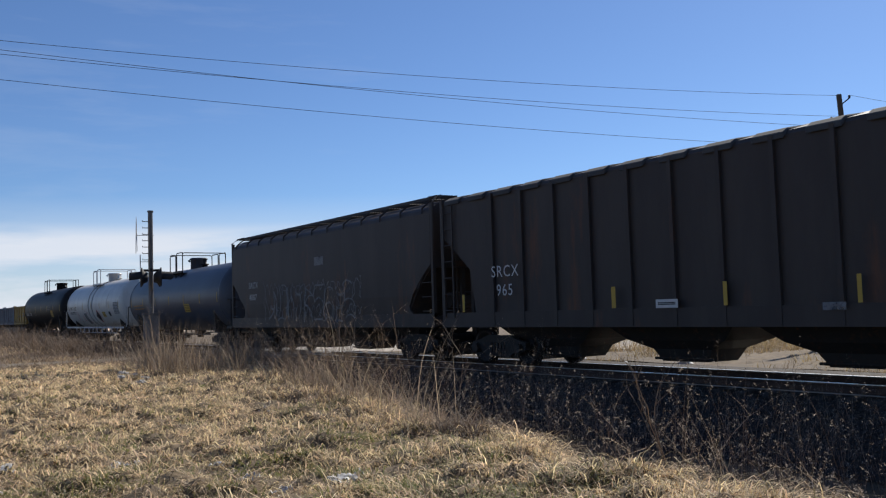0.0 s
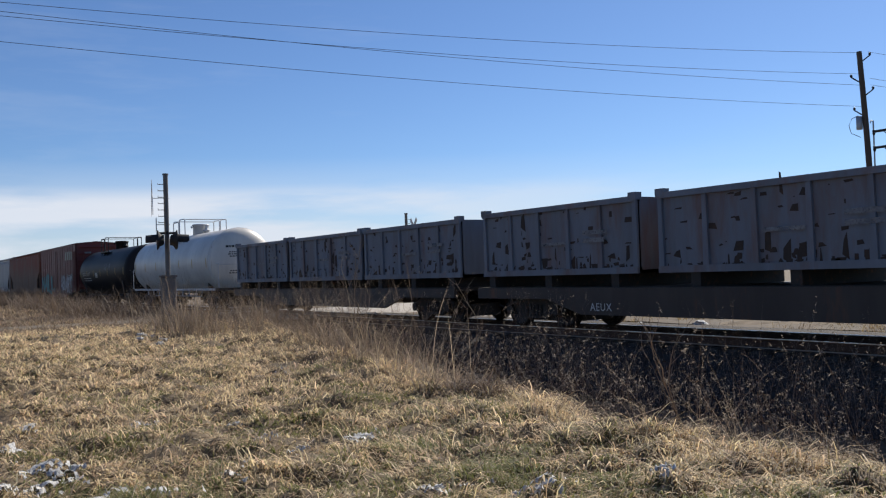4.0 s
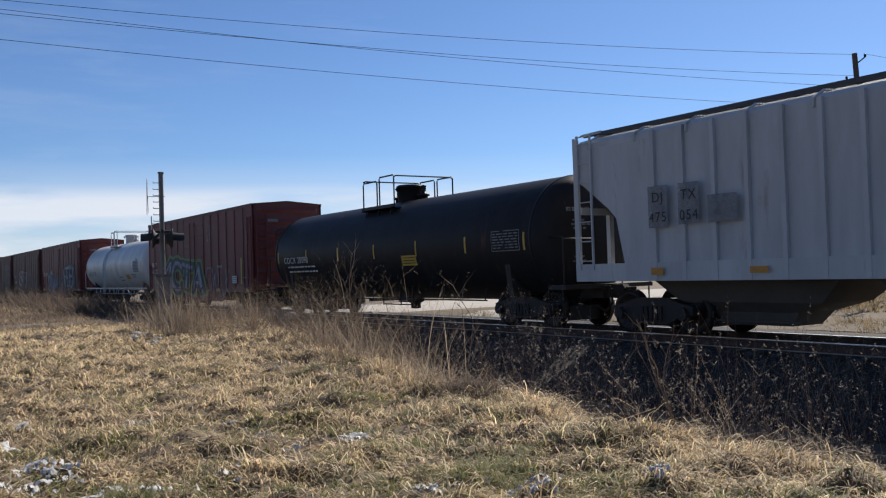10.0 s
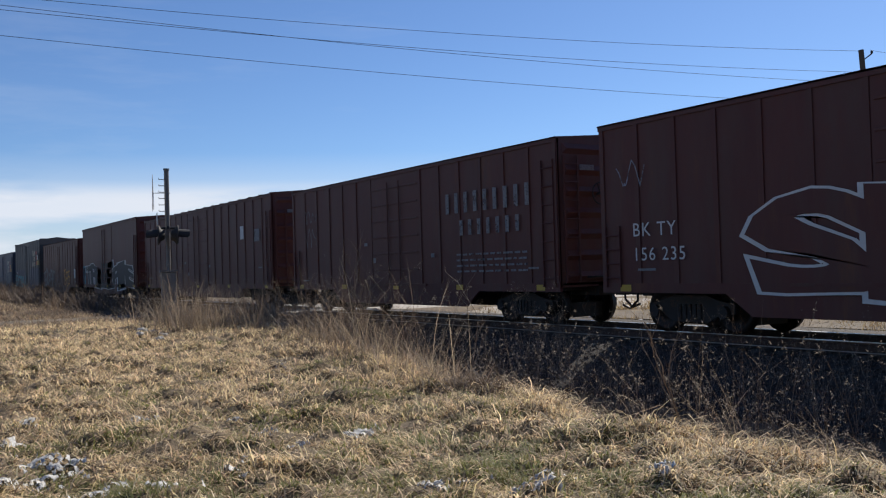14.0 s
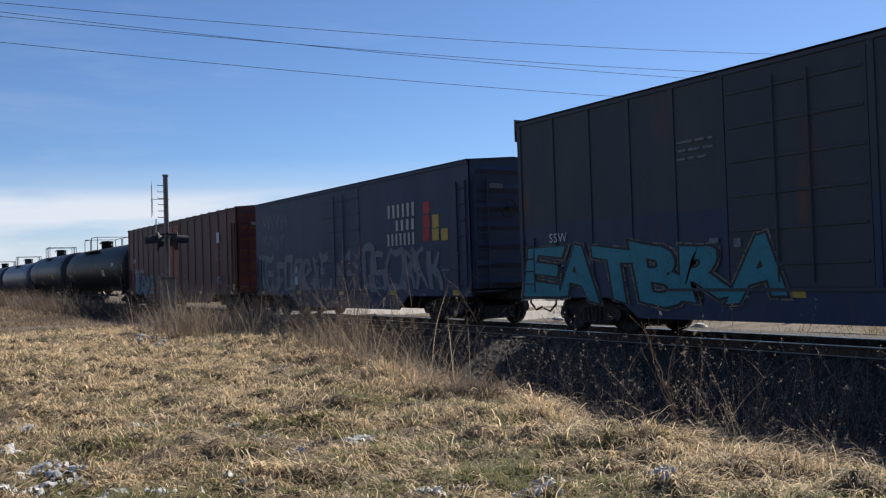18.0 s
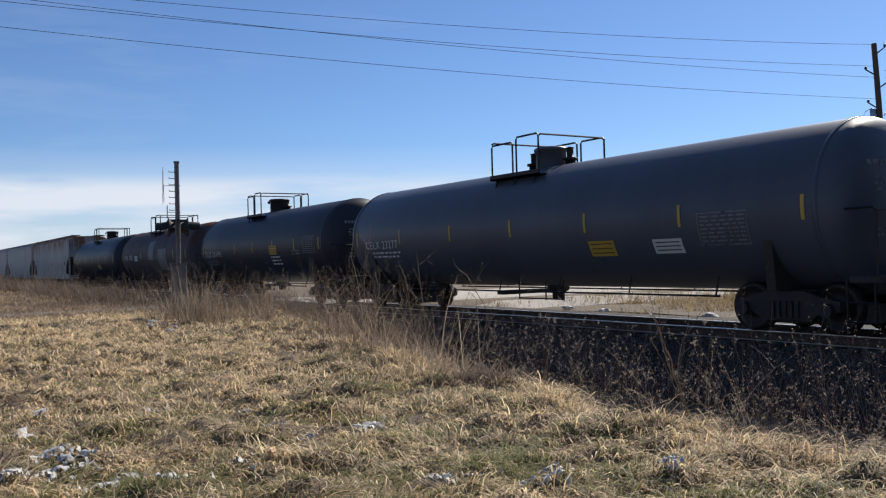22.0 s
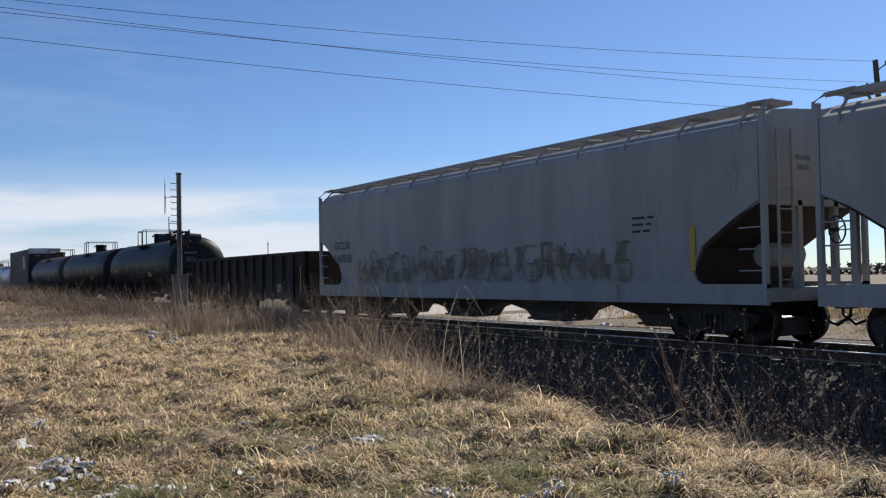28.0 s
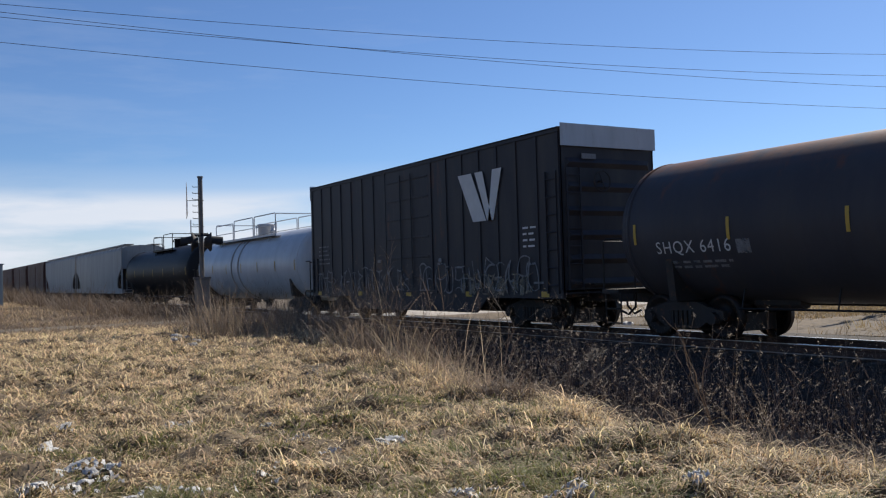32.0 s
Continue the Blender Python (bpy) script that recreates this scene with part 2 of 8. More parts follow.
M = {
    "red": paint("oxide_red_paint", (0.175, 0.042, 0.036), 0.18),
    "brown": paint("dark_brown_paint", (0.108, 0.034, 0.028), 0.2),
    "orange": paint("faded_orange_red_paint", (0.115, 0.028, 0.021), 0.25),
    "ink": paint("blue_black_boxcar_paint", (0.030, 0.027, 0.032), 0.08),
    "soot": paint("sooty_brown_gondola_paint", (0.030, 0.021, 0.019), 0.2, 0.75),
    "dark": paint("near_black_brown_paint", (0.056, 0.042, 0.037), 0.15),
    "black": paint("black_tank_paint", (0.024, 0.0215, 0.022), 0.05, 0.48, 0.12, spec=0.09),
    "charcoal": paint("charcoal_tank_paint", (0.034, 0.035, 0.045), 0.06, 0.46, 0.12, spec=0.20),
    "charcoal_rusty": paint("rust_topped_charcoal_paint", (0.058, 0.054, 0.060), 0.1, 0.5, 0.25, spec=0.15, top_rust=(3.3, 3.9)),
    "bluegrey": paint("blue_grey_tank_paint", (0.080, 0.088, 0.110), 0.10, 0.42, 0.2, spec=0.3),
    "white": paint("white_tank_paint", (0.66, 0.625, 0.57), 0.04, 0.4, 0.18),
    "silver": paint("pale_grey_tank_paint", (0.52, 0.53, 0.55), 0.05, 0.35, 0.2),
    "grey": paint("light_grey_hopper_paint", (0.37, 0.355, 0.335), 0.06, 0.55, 0.3),
    "grey_rusty": paint("rust_stained_grey_paint", (0.38, 0.36, 0.335), 0.12, 0.6, 0.3, top_rust=(3.05, 3.8)),
    "rusty_dark": material("rust_brown_slope_sheet", (0.05, 0.032, 0.024), 0.85, scale=1.2, amount=0.6, rust=0.4, rust_colour=(0.09, 0.045, 0.025)),
    "pale": paint("pale_grey_ribbed_paint", (0.52, 0.51, 0.50), 0.06, 0.55, 0.2),
    "rust": paint("rusted_brown_sheet", (0.225, 0.130, 0.082), 0.34, 0.75, 0.4, top_rust=(2.0, 3.5, (0.215, 0.062, 0.036))),
    "rustred": paint("rust_red_tank_paint", (0.085, 0.078, 0.080), 0.10, 0.55, 0.4, spec=0.08, top_rust=(2.2, 3.1, (0.085, 0.038, 0.031))),
    "blue": paint("faded_blue_paint", (0.040, 0.056, 0.095), 0.08),
    "slate": paint("weathered_slate_paint", (0.055, 0.062, 0.068), 0.12),
    "container": paint("chipped_grey_blue_paint", (0.185, 0.20, 0.235), 0.42, 0.6, 0.5),
    "yellowbox": paint("chipped_yellow_paint", (0.42, 0.25, 0.05), 0.28, 0.6, 0.4),
    "iron": material("sooty_iron", (0.036, 0.029, 0.025), 0.7, 0.2, scale=3, amount=0.6, rust=0.25, bump=0.2),
    "wheel": material("worn_wheel_steel", (0.028, 0.022, 0.019), 0.5, 0.7, scale=3, amount=0.5, rust=0.3),
    "tread": material("polished_wheel_tread", (0.5, 0.48, 0.46), 0.25, 1.0, scale=6, amount=0.2),
    "pipe": material("dark_steel_pipe", (0.020, 0.018, 0.017), 0.55, 0.4, scale=3, amount=0.4, rust=0.1),
    "board": material("dull_grey_grating", (0.07, 0.07, 0.072), 0.9, 0.0, scale=2, amount=0.4, rust=0.1),
    "roof": material("weathered_roof_sheet", (0.13, 0.115, 0.105), 0.6, 0.2, scale=0.8, amount=0.6, rust=0.35, dirt=0.3),
    "l_white": material("white_stencil_paint", (0.62, 0.60, 0.57), 0.7, scale=4, amount=0.3),
    "l_yellow": material("yellow_marking_paint", (0.52, 0.32, 0.04), 0.55, scale=4, amount=0.3),
    "l_orange": material("orange_marking_paint", (0.55, 0.24, 0.03), 0.6, scale=4, amount=0.3, worn=0.25),
    "l_red": material("red_marking_paint", (0.45, 0.035, 0.03), 0.6, scale=4, amount=0.3, worn=0.30),
    "l_black": material("black_marking_paint", (0.015, 0.015, 0.016), 0.6, scale=4, amount=0.3),
    "l_dim": material("faded_grey_marking", (0.22, 0.21, 0.21), 0.7, scale=4, amount=0.4, worn=0.45),
    "l_grey": material("grey_stencil_panel", (0.20, 0.195, 0.195), 0.7, scale=4, amount=0.3, worn=0.30),
    "l_teal": material("teal_spray_paint", (0.03, 0.22, 0.27), 0.6, scale=3, amount=0.4, worn=0.50),
    "l_cyan": material("cyan_spray_paint", (0.05, 0.34, 0.42), 0.6, scale=3, amount=0.4, worn=0.50),
    "l_blue": material("pale_blue_spray_paint", (0.18, 0.225, 0.29), 0.6, scale=3, amount=0.8, dirt=0.4, worn=0.50),
    "l_lilac": material("silver_white_spray_paint", (0.34, 0.34, 0.38), 0.6, scale=3, amount=0.8, dirt=0.4, worn=0.50),
    "p_silver": material("silver_lettering_paint", (0.40, 0.40, 0.43), 0.55, scale=3, amount=0.5, dirt=0.25, worn=0.08),
    "p_teal": material("teal_lettering_paint", (0.035, 0.24, 0.27), 0.6, scale=3, amount=0.6, dirt=0.2, worn=0.10),
    "p_navy": material("navy_lettering_paint", (0.035, 0.04, 0.065), 0.6, scale=3, amount=0.5),
    "p_green": material("lime_cloud_paint", (0.13, 0.21, 0.045), 0.6, scale=3, amount=0.5, worn=0.12),
    "l_cream": material("cream_lettering_paint", (0.50, 0.47, 0.37), 0.65, scale=4, amount=0.4, worn=0.08),
    "l_green": material("green_spray_paint", (0.16, 0.24, 0.07), 0.6, scale=3, amount=0.4, worn=0.50),
    "l_rust": material("rusty_orange_spray_paint", (0.27, 0.215, 0.155), 0.65, scale=3, amount=0.6, worn=0.70),
    "l_patch": material("repainted_pale_patch", (0.14, 0.135, 0.14), 0.6, scale=2, amount=0.3),
    "door": paint("orange_red_door_paint", (0.30, 0.065, 0.03), 0.2),
    "rail": material("rail_head_steel", (0.62, 0.60, 0.58), 0.30, 0.9, scale=2, amount=0.3, world_space=True),
    "rail_side": material("rusty_rail_web", (0.09, 0.05, 0.035), 0.75, 0.3, scale=3, amount=0.5, world_space=True),
    "tie": material("creosoted_tie_timber", (0.06, 0.048, 0.04), 0.85, scale=2, amount=0.6, streak=0.2, bump=0.5),
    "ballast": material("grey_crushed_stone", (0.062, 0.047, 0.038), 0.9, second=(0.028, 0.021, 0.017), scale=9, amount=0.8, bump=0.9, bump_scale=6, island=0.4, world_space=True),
    "ground": material("matted_straw_and_soil", (0.16, 0.115, 0.068), 0.95, second=(0.06, 0.042, 0.027), scale=2.5, amount=0.8, bump=0.8, bump_scale=10, world_space=True),
    "track_road": material("worn_earth_lane", (0.19, 0.16, 0.12), 0.95, second=(0.09, 0.075, 0.055), scale=1.2, amount=0.7, bump=0.4, bump_scale=14, world_space=True),
    "road": material("pale_gravel_road", (0.40, 0.36, 0.31), 0.95, second=(0.28, 0.25, 0.21), scale=1.2, amount=0.6, bump=0.4, bump_scale=14, world_space=True),
    "lane": material("tan_earth_lane", (0.10, 0.070, 0.040), 0.95, second=(0.06, 0.043, 0.026), scale=1.2, amount=0.7, bump=0.6, bump_scale=9, world_space=True),
    "straw": material("dry_straw_blades", (0.74, 0.58, 0.37), 0.7, second=(0.26, 0.185, 0.095), scale=2.0, amount=0.95, island=0.85, random_hue=0.02, world_space=True, thin=0.45),
    "pale_straw": material("bleached_straw_blades", (0.88, 0.74, 0.52), 0.65, second=(0.60, 0.46, 0.28), scale=2.0, amount=0.7, island=0.3, random_hue=0.015, world_space=True, thin=0.4),
    "thatch": material("flattened_brown_thatch", (0.50, 0.375, 0.23), 0.8, second=(0.25, 0.175, 0.105), scale=2.5, amount=0.8, island=0.5, random_hue=0.015, world_space=True, thin=0.35),
    "brush": material("brown_brush_weeds", (0.165, 0.12, 0.088), 0.8, second=(0.10, 0.072, 0.052), scale=1.0, amount=0.6, island=0.4, random_hue=0.01, world_space=True, thin=0.3),
    "green": material("green_grass_blades", (0.125, 0.145, 0.042), 0.7, second=(0.22, 0.175, 0.065), scale=1.5, amount=0.6, island=0.4, random_hue=0.02, world_space=True, thin=0.45),
    "tall": material("tall_tan_grass", (0.34, 0.265, 0.19), 0.7, second=(0.19, 0.14, 0.10), scale=1.0, amount=0.6, island=0.4, random_hue=0.015, world_space=True, thin=0.45),
    "stalk": material("grey_brown_weed_stalks", (0.25, 0.178, 0.12), 0.8, second=(0.15, 0.10, 0.068), scale=1.0, amount=0.6, island=0.35, world_space=True),
    "seed": material("dry_seed_plumes", (0.42, 0.35, 0.28), 0.85, second=(0.14, 0.11, 0.085), scale=2.0, amount=0.6, island=0.4, world_space=True, thin=0.45),
    "gold": material("golden_field_grass", (0.27, 0.20, 0.105), 0.8, second=(0.20, 0.135, 0.07), scale=1.0, amount=0.6, island=0.35, random_hue=0.015, world_space=True, thin=0.45),
    "snow": material("icy_old_snow", (0.58, 0.57, 0.56), 0.65, second=(0.24, 0.23, 0.21), scale=12, amount=0.7, dirt=0.3, bump=0.6, bump_scale=5, world_space=True),
    "stone": material("pale_stone", (0.45, 0.43, 0.40), 0.85, scale=6, amount=0.5, bump=0.5),
    "pole": material("weathered_pole_timber", (0.10, 0.075, 0.055), 0.85, scale=2, amount=0.6, streak=12, bump=0.4),
    "mast": material("dull_weathered_mast_steel", (0.15, 0.14, 0.135), 0.6, 0.3, scale=3, amount=0.5, rust=0.15),
    # pale tone stands for light caught by the rail foot's edge
    "foot": material("lit_rail_foot", (0.34, 0.30, 0.27), 0.42, 0.6, scale=2, amount=0.4, world_space=True),
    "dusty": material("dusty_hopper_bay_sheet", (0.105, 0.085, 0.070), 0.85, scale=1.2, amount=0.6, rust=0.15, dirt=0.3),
    "galv": material("galvanised_steel", (0.36, 0.37, 0.38), 0.45, 0.7, scale=3, amount=0.3),
    "signal_black": material("black_signal_enamel", (0.018, 0.018, 0.02), 0.75, scale=3, amount=0.3),
    "lens": material("dark_red_signal_lens", (0.10, 0.008, 0.006), 0.15, scale=3, amount=0.1),
    "shed": material("pale_grey_green_sheet", (0.30, 0.33, 0.33), 0.5, 0.2, scale=0.8, amount=0.3, streak=4, dirt=0.2),
    "concrete": material("weathered_concrete", (0.36, 0.34, 0.31), 0.9, scale=2, amount=0.5, bump=0.4),
    "wire": material("dull_aluminium_cable", (0.05, 0.05, 0.055), 0.85, 0.0, scale=1, amount=0.2),
    "bark": material("bare_winter_wood", (0.09, 0.07, 0.055), 0.9, scale=2, amount=0.5),
    "conifer": material("dark_evergreen_needles", (0.03, 0.045, 0.025), 0.8, scale=2, amount=0.5, island=0.4),
}

# ---- mesh helpers ----


def box(bm, x0, x1, y0, y1, z0, z1):
    v = [bm.verts.new((x, y, z)) for x in (x0, x1) for y in (y0, y1) for z in (z0, z1)]
    for f in ((0, 1, 3, 2), (4, 6, 7, 5), (0, 4, 5, 1), (2, 3, 7, 6), (0, 2, 6, 4), (1, 5, 7, 3)):
        bm.faces.new([v[i] for i in f])
    return v


def tube(bm, points, r, seg=6, cap=True):
    """A round bar along a polyline."""
    points = [Vector(p) for p in points]
    rings = []
    for i, p in enumerate(points):
        d = (points[min(i + 1, len(points) - 1)] - points[max(i - 1, 0)]).normalized()
        a = d.cross(Vector((0, 0, 1)) if abs(d.z) < 0.9 else Vector((1, 0, 0))).normalized()
        c = d.cross(a)
        rr = float(r[i] if isinstance(r, (list, tuple)) else r)
        rings.append([bm.verts.new(p + rr * (math.cos(k * math.tau / seg) * a + math.sin(k * math.tau / seg) * c)) for k in range(seg)])
    for a, b in zip(rings, rings[1:]):
        for k in range(seg):
            bm.faces.new((a[k], a[(k + 1) % seg], b[(k + 1) % seg], b[k]))
    if cap:
        bm.faces.new(rings[0][::-1])
        bm.faces.new(rings[-1])


def lathe_x(bm, profile, seg=40, centre=(0, 0, 0), smooth=True):
    """A body of revolution about the x axis; profile: (x, radius)."""
    rings = []
    for x, r in profile:
        if r < 1e-4:
            rings.append([bm.verts.new((centre[0] + x, centre[1], centre[2]))])
        else:
            rings.append([bm.verts.new((centre[0] + x, centre[1] + r * math.cos(k * math.tau / seg), centre[2] + r * math.sin(k * math.tau / seg))) for k in range(seg)])
    for a, b in zip(rings, rings[1:]):
        for k in range(seg):
            q = [a[k % len(a)], a[(k + 1) % len(a)], b[(k + 1) % len(b)], b[k % len(b)]]
            q = list(dict.fromkeys(q))
            if len(q) > 2:
                f = bm.faces.new(q)
                f.smooth = smooth


def lathe_z(bm, profile, seg=20, centre=(0, 0, 0), smooth=True):
    rings = []
    for z, r in profile:
        if r < 1e-4:
            rings.append([bm.verts.new((centre[0], centre[1], centre[2] + z))])
        else:
            rings.append([bm.verts.new((centre[0] + r * math.cos(k * math.tau / seg), centre[1] + r * math.sin(k * math.tau / seg), centre[2] + z)) for k in range(seg)])
    for a, b in zip(rings, rings[1:]):
        for k in range(seg):
            q = list(dict.fromkeys([a[k % len(a)], a[(k + 1) % len(a)], b[(k + 1) % len(b)], b[k % len(b)]]))
            if len(q) > 2:
                f = bm.faces.new(q)
                f.smooth = smooth


def prism_y(bm, outline, y0, y1):
    """An (x, z) outline made solid between two y."""
    a = [bm.verts.new((x, y0, z)) for x, z in outline]
    b = [bm.verts.new((x, y1, z)) for x, z in outline]
    n = len(a)
    bm.faces.new(a)
    bm.faces.new(b[::-1])
    for i in range(n):
        bm.faces.new((a[i], b[i], b[(i + 1) % n], a[(i + 1) % n]))


def prism_x(bm, outline, x0, x1):
    """A (y, z) outline made solid between two x."""
    a = [bm.verts.new((x0, y, z)) for y, z in outline]
    b = [bm.verts.new((x1, y, z)) for y, z in outline]
    n = len(a)
    bm.faces.new(a)
    bm.faces.new(b[::-1])
    for i in range(n):
        bm.faces.new((a[i], b[i], b[(i + 1) % n], a[(i + 1) % n]))


def mesh_of(name, bm, mat, bevel=0.0):
    if bevel:
        bmesh.ops.bevel(bm, geom=bm.edges[:], offset=bevel, segments=1, affect="EDGES")
    bmesh.ops.recalc_face_normals(bm, faces=bm.faces[:])
    me = bpy.data.meshes.new(name)
    bm.to_mesh(me)
    bm.free()
    me.materials.append(M[mat])
    return me


def child(name, me, parent, m=None, label=""):
    ob = new(name, me)
    ob.parent = parent
    if m is not None:
        ob.matrix_basis = m
    if label:
        ob["label"] = label
    return ob


def part(name, bm, mat, parent, label="", bevel=0.0):
    return child(name, mesh_of(name, bm, mat, bevel), parent, None, label)


def thing(name, label, category, group="", at=None):
    ob = new(name)
    ob.empty_display_size = 0.5
    if at is not None:
        ob.matrix_basis = at
    return tagged(ob, label, category, group)


def flat_mesh(name, verts, faces, mat):
    me = bpy.data.meshes.new(name)
    me.from_pydata(verts, [], faces)
    me.materials.append(M[mat])
    return me


# ---- ground ----
TRACK_Y, RAIL_GAP = 15.15, 0.745
ROAD_X0, ROAD_X1 = -40.0, -30.5


def smooth(a, b, v):
    u = min(1.0, max(0.0, (v - a) / (b - a)))
    return u * u * (3 - 2 * u)


def crest_y(x):
    """Where the top of the near bank ends, on the track's side."""
    pts = ((-60, 11.8), (-31, 11.3), (-18.2, 8.25), (-14, 7.3), (-12.3, 6.9), (-10.6, 6.35), (-9.7, 5.95), (-9.0, 6.45), (-8.4, 6.42), (-7.4, 5.95), (-6.8, 5.64), (-6.3, 5.9), (-5.5, 5.92), (-4.67, 5.74), (-3, 5.85), (30, 6.0))
    for (xa, ya), (xb, yb) in zip(pts, pts[1:]):
        if x <= xb:
            return ya + (yb - ya) * max(0.0, (x - xa) / (xb - xa))
    return pts[-1][1]


def ground_z(x, y):
    n = 0.07 * noise.noise((x * 0.45, y * 0.45, 0.0)) + 0.07 * noise.noise((x * 1.5, y * 1.5, 3.0)) + 0.05 * noise.noise((x * 3.4, y * 3.4, 8.0))
    if -34 < x < 14 and -9 < y < 13:
        n += 0.11 - 0.27 * min(0.6, noise.voronoi((x * 2.0, y * 2.0, 1.0))[0][0])
    c = crest_y(x)
    near = -0.05 + n + 0.05 * smooth(c - 2.2, c - 0.4, y)
    wet = smooth(-33.0, -20.0, x)
    bottom = -1.15 * wet - 0.35 * (1 - wet)
    z = near + (bottom - near) * smooth(c - 0.1, c + 2.0, y)
    z = z + (-0.95 + 0.3 * (1 - wet) - z) * smooth(10.0, 12.5, y) if y < 13 else -0.95 + 0.3 * (1 - wet)
    if y > 17:
        z = -0.75 + n * 2 + 0.25 * smooth(19, 24, y)
    road = smooth(ROAD_X0 - 3.0, ROAD_X0, x) * (1 - smooth(ROAD_X1, ROAD_X1 + 2.5, x))
    z = z + (-0.10 - z) * road * (1 - smooth(45, 90, y))
    return z


def axis(dense0, dense1, step, lo, hi, grow=1.22):
    out = list(np.arange(dense0, dense1 + step / 2, step))
    s, v = step, dense1
    while v < hi:
        s *= grow
        v += s
        out.append(min(v, hi))
    s, v = step, dense0
    while v > lo:
        s *= grow
        v -= s
        out.insert(0, max(v, lo))
    return out


gx = axis(-32.0, 6.0, 0.11, -4300.0, 4300.0)
gy = axis(-3.0, 12.0, 0.11, -4300.0, 4300.0)
gverts = [(x, y, ground_z(x, y)) for x in gx for y in gy]
ny = len(gy)
gfaces = [(i * ny + j, (i + 1) * ny + j, (i + 1) * ny + j + 1, i * ny + j + 1) for i in range(len(gx) - 1) for j in range(ny - 1)]
ground_mesh = flat_mesh("ground", gverts, gfaces, "ground")
ground_mesh.polygons.foreach_set("use_smooth", [True] * len(gfaces))
tagged(new("ground", ground_mesh), "matted dry grass and soil of the trackside land", "ground", kind="structure")

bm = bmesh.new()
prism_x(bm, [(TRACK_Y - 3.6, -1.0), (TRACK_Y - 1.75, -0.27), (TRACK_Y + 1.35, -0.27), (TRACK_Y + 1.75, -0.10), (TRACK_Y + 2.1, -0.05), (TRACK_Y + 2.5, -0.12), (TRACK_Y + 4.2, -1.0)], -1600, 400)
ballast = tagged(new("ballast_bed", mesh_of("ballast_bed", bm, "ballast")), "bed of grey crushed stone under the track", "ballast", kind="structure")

rail_outline = [(-0.075, -0.18), (0.075, -0.18), (0.075, -0.165), (0.012, -0.145), (0.010, -0.05), (0.036, -0.035), (0.036, -0.006), (0.028, 0.0), (-0.028, 0.0), (-0.036, -0.006), (-0.036, -0.035), (-0.010, -0.05), (-0.012, -0.145), (-0.075, -0.165)]
for side in (-1, 1):
    bm = bmesh.new()
    prism_x(bm, [(TRACK_Y + side * RAIL_GAP + a, b - 0.012) for a, b in rail_outline], -1600, 400)
    rail = tagged(new("rail", mesh_of("rail", bm, "rail_side")), "steel running rail with a rusty web", "rail", "rails of the track", kind="structure")
    bm = bmesh.new()
    box(bm, -1600, 400, TRACK_Y + side * RAIL_GAP - 0.030, TRACK_Y + side * RAIL_GAP + 0.030, -0.013, 0.0)
    part("rail_head", bm, "rail", rail, "bright worn rail head")
    # pale strip that paints the light line along the foot's outer edge
    bm = bmesh.new()
    box(bm, -1600, 400, TRACK_Y + side * RAIL_GAP - 0.082, TRACK_Y + side * RAIL_GAP - 0.070, -0.190, -0.168)
    part("rail_foot", bm, "foot", rail, "edge of the rail foot, painted pale for the light it catches")

# ---- running gear, built once and shared ----
TRAIN = []
WHEELS = []
MIDS = {}
SPEED = 21.695
WHEEL_R = 0.47


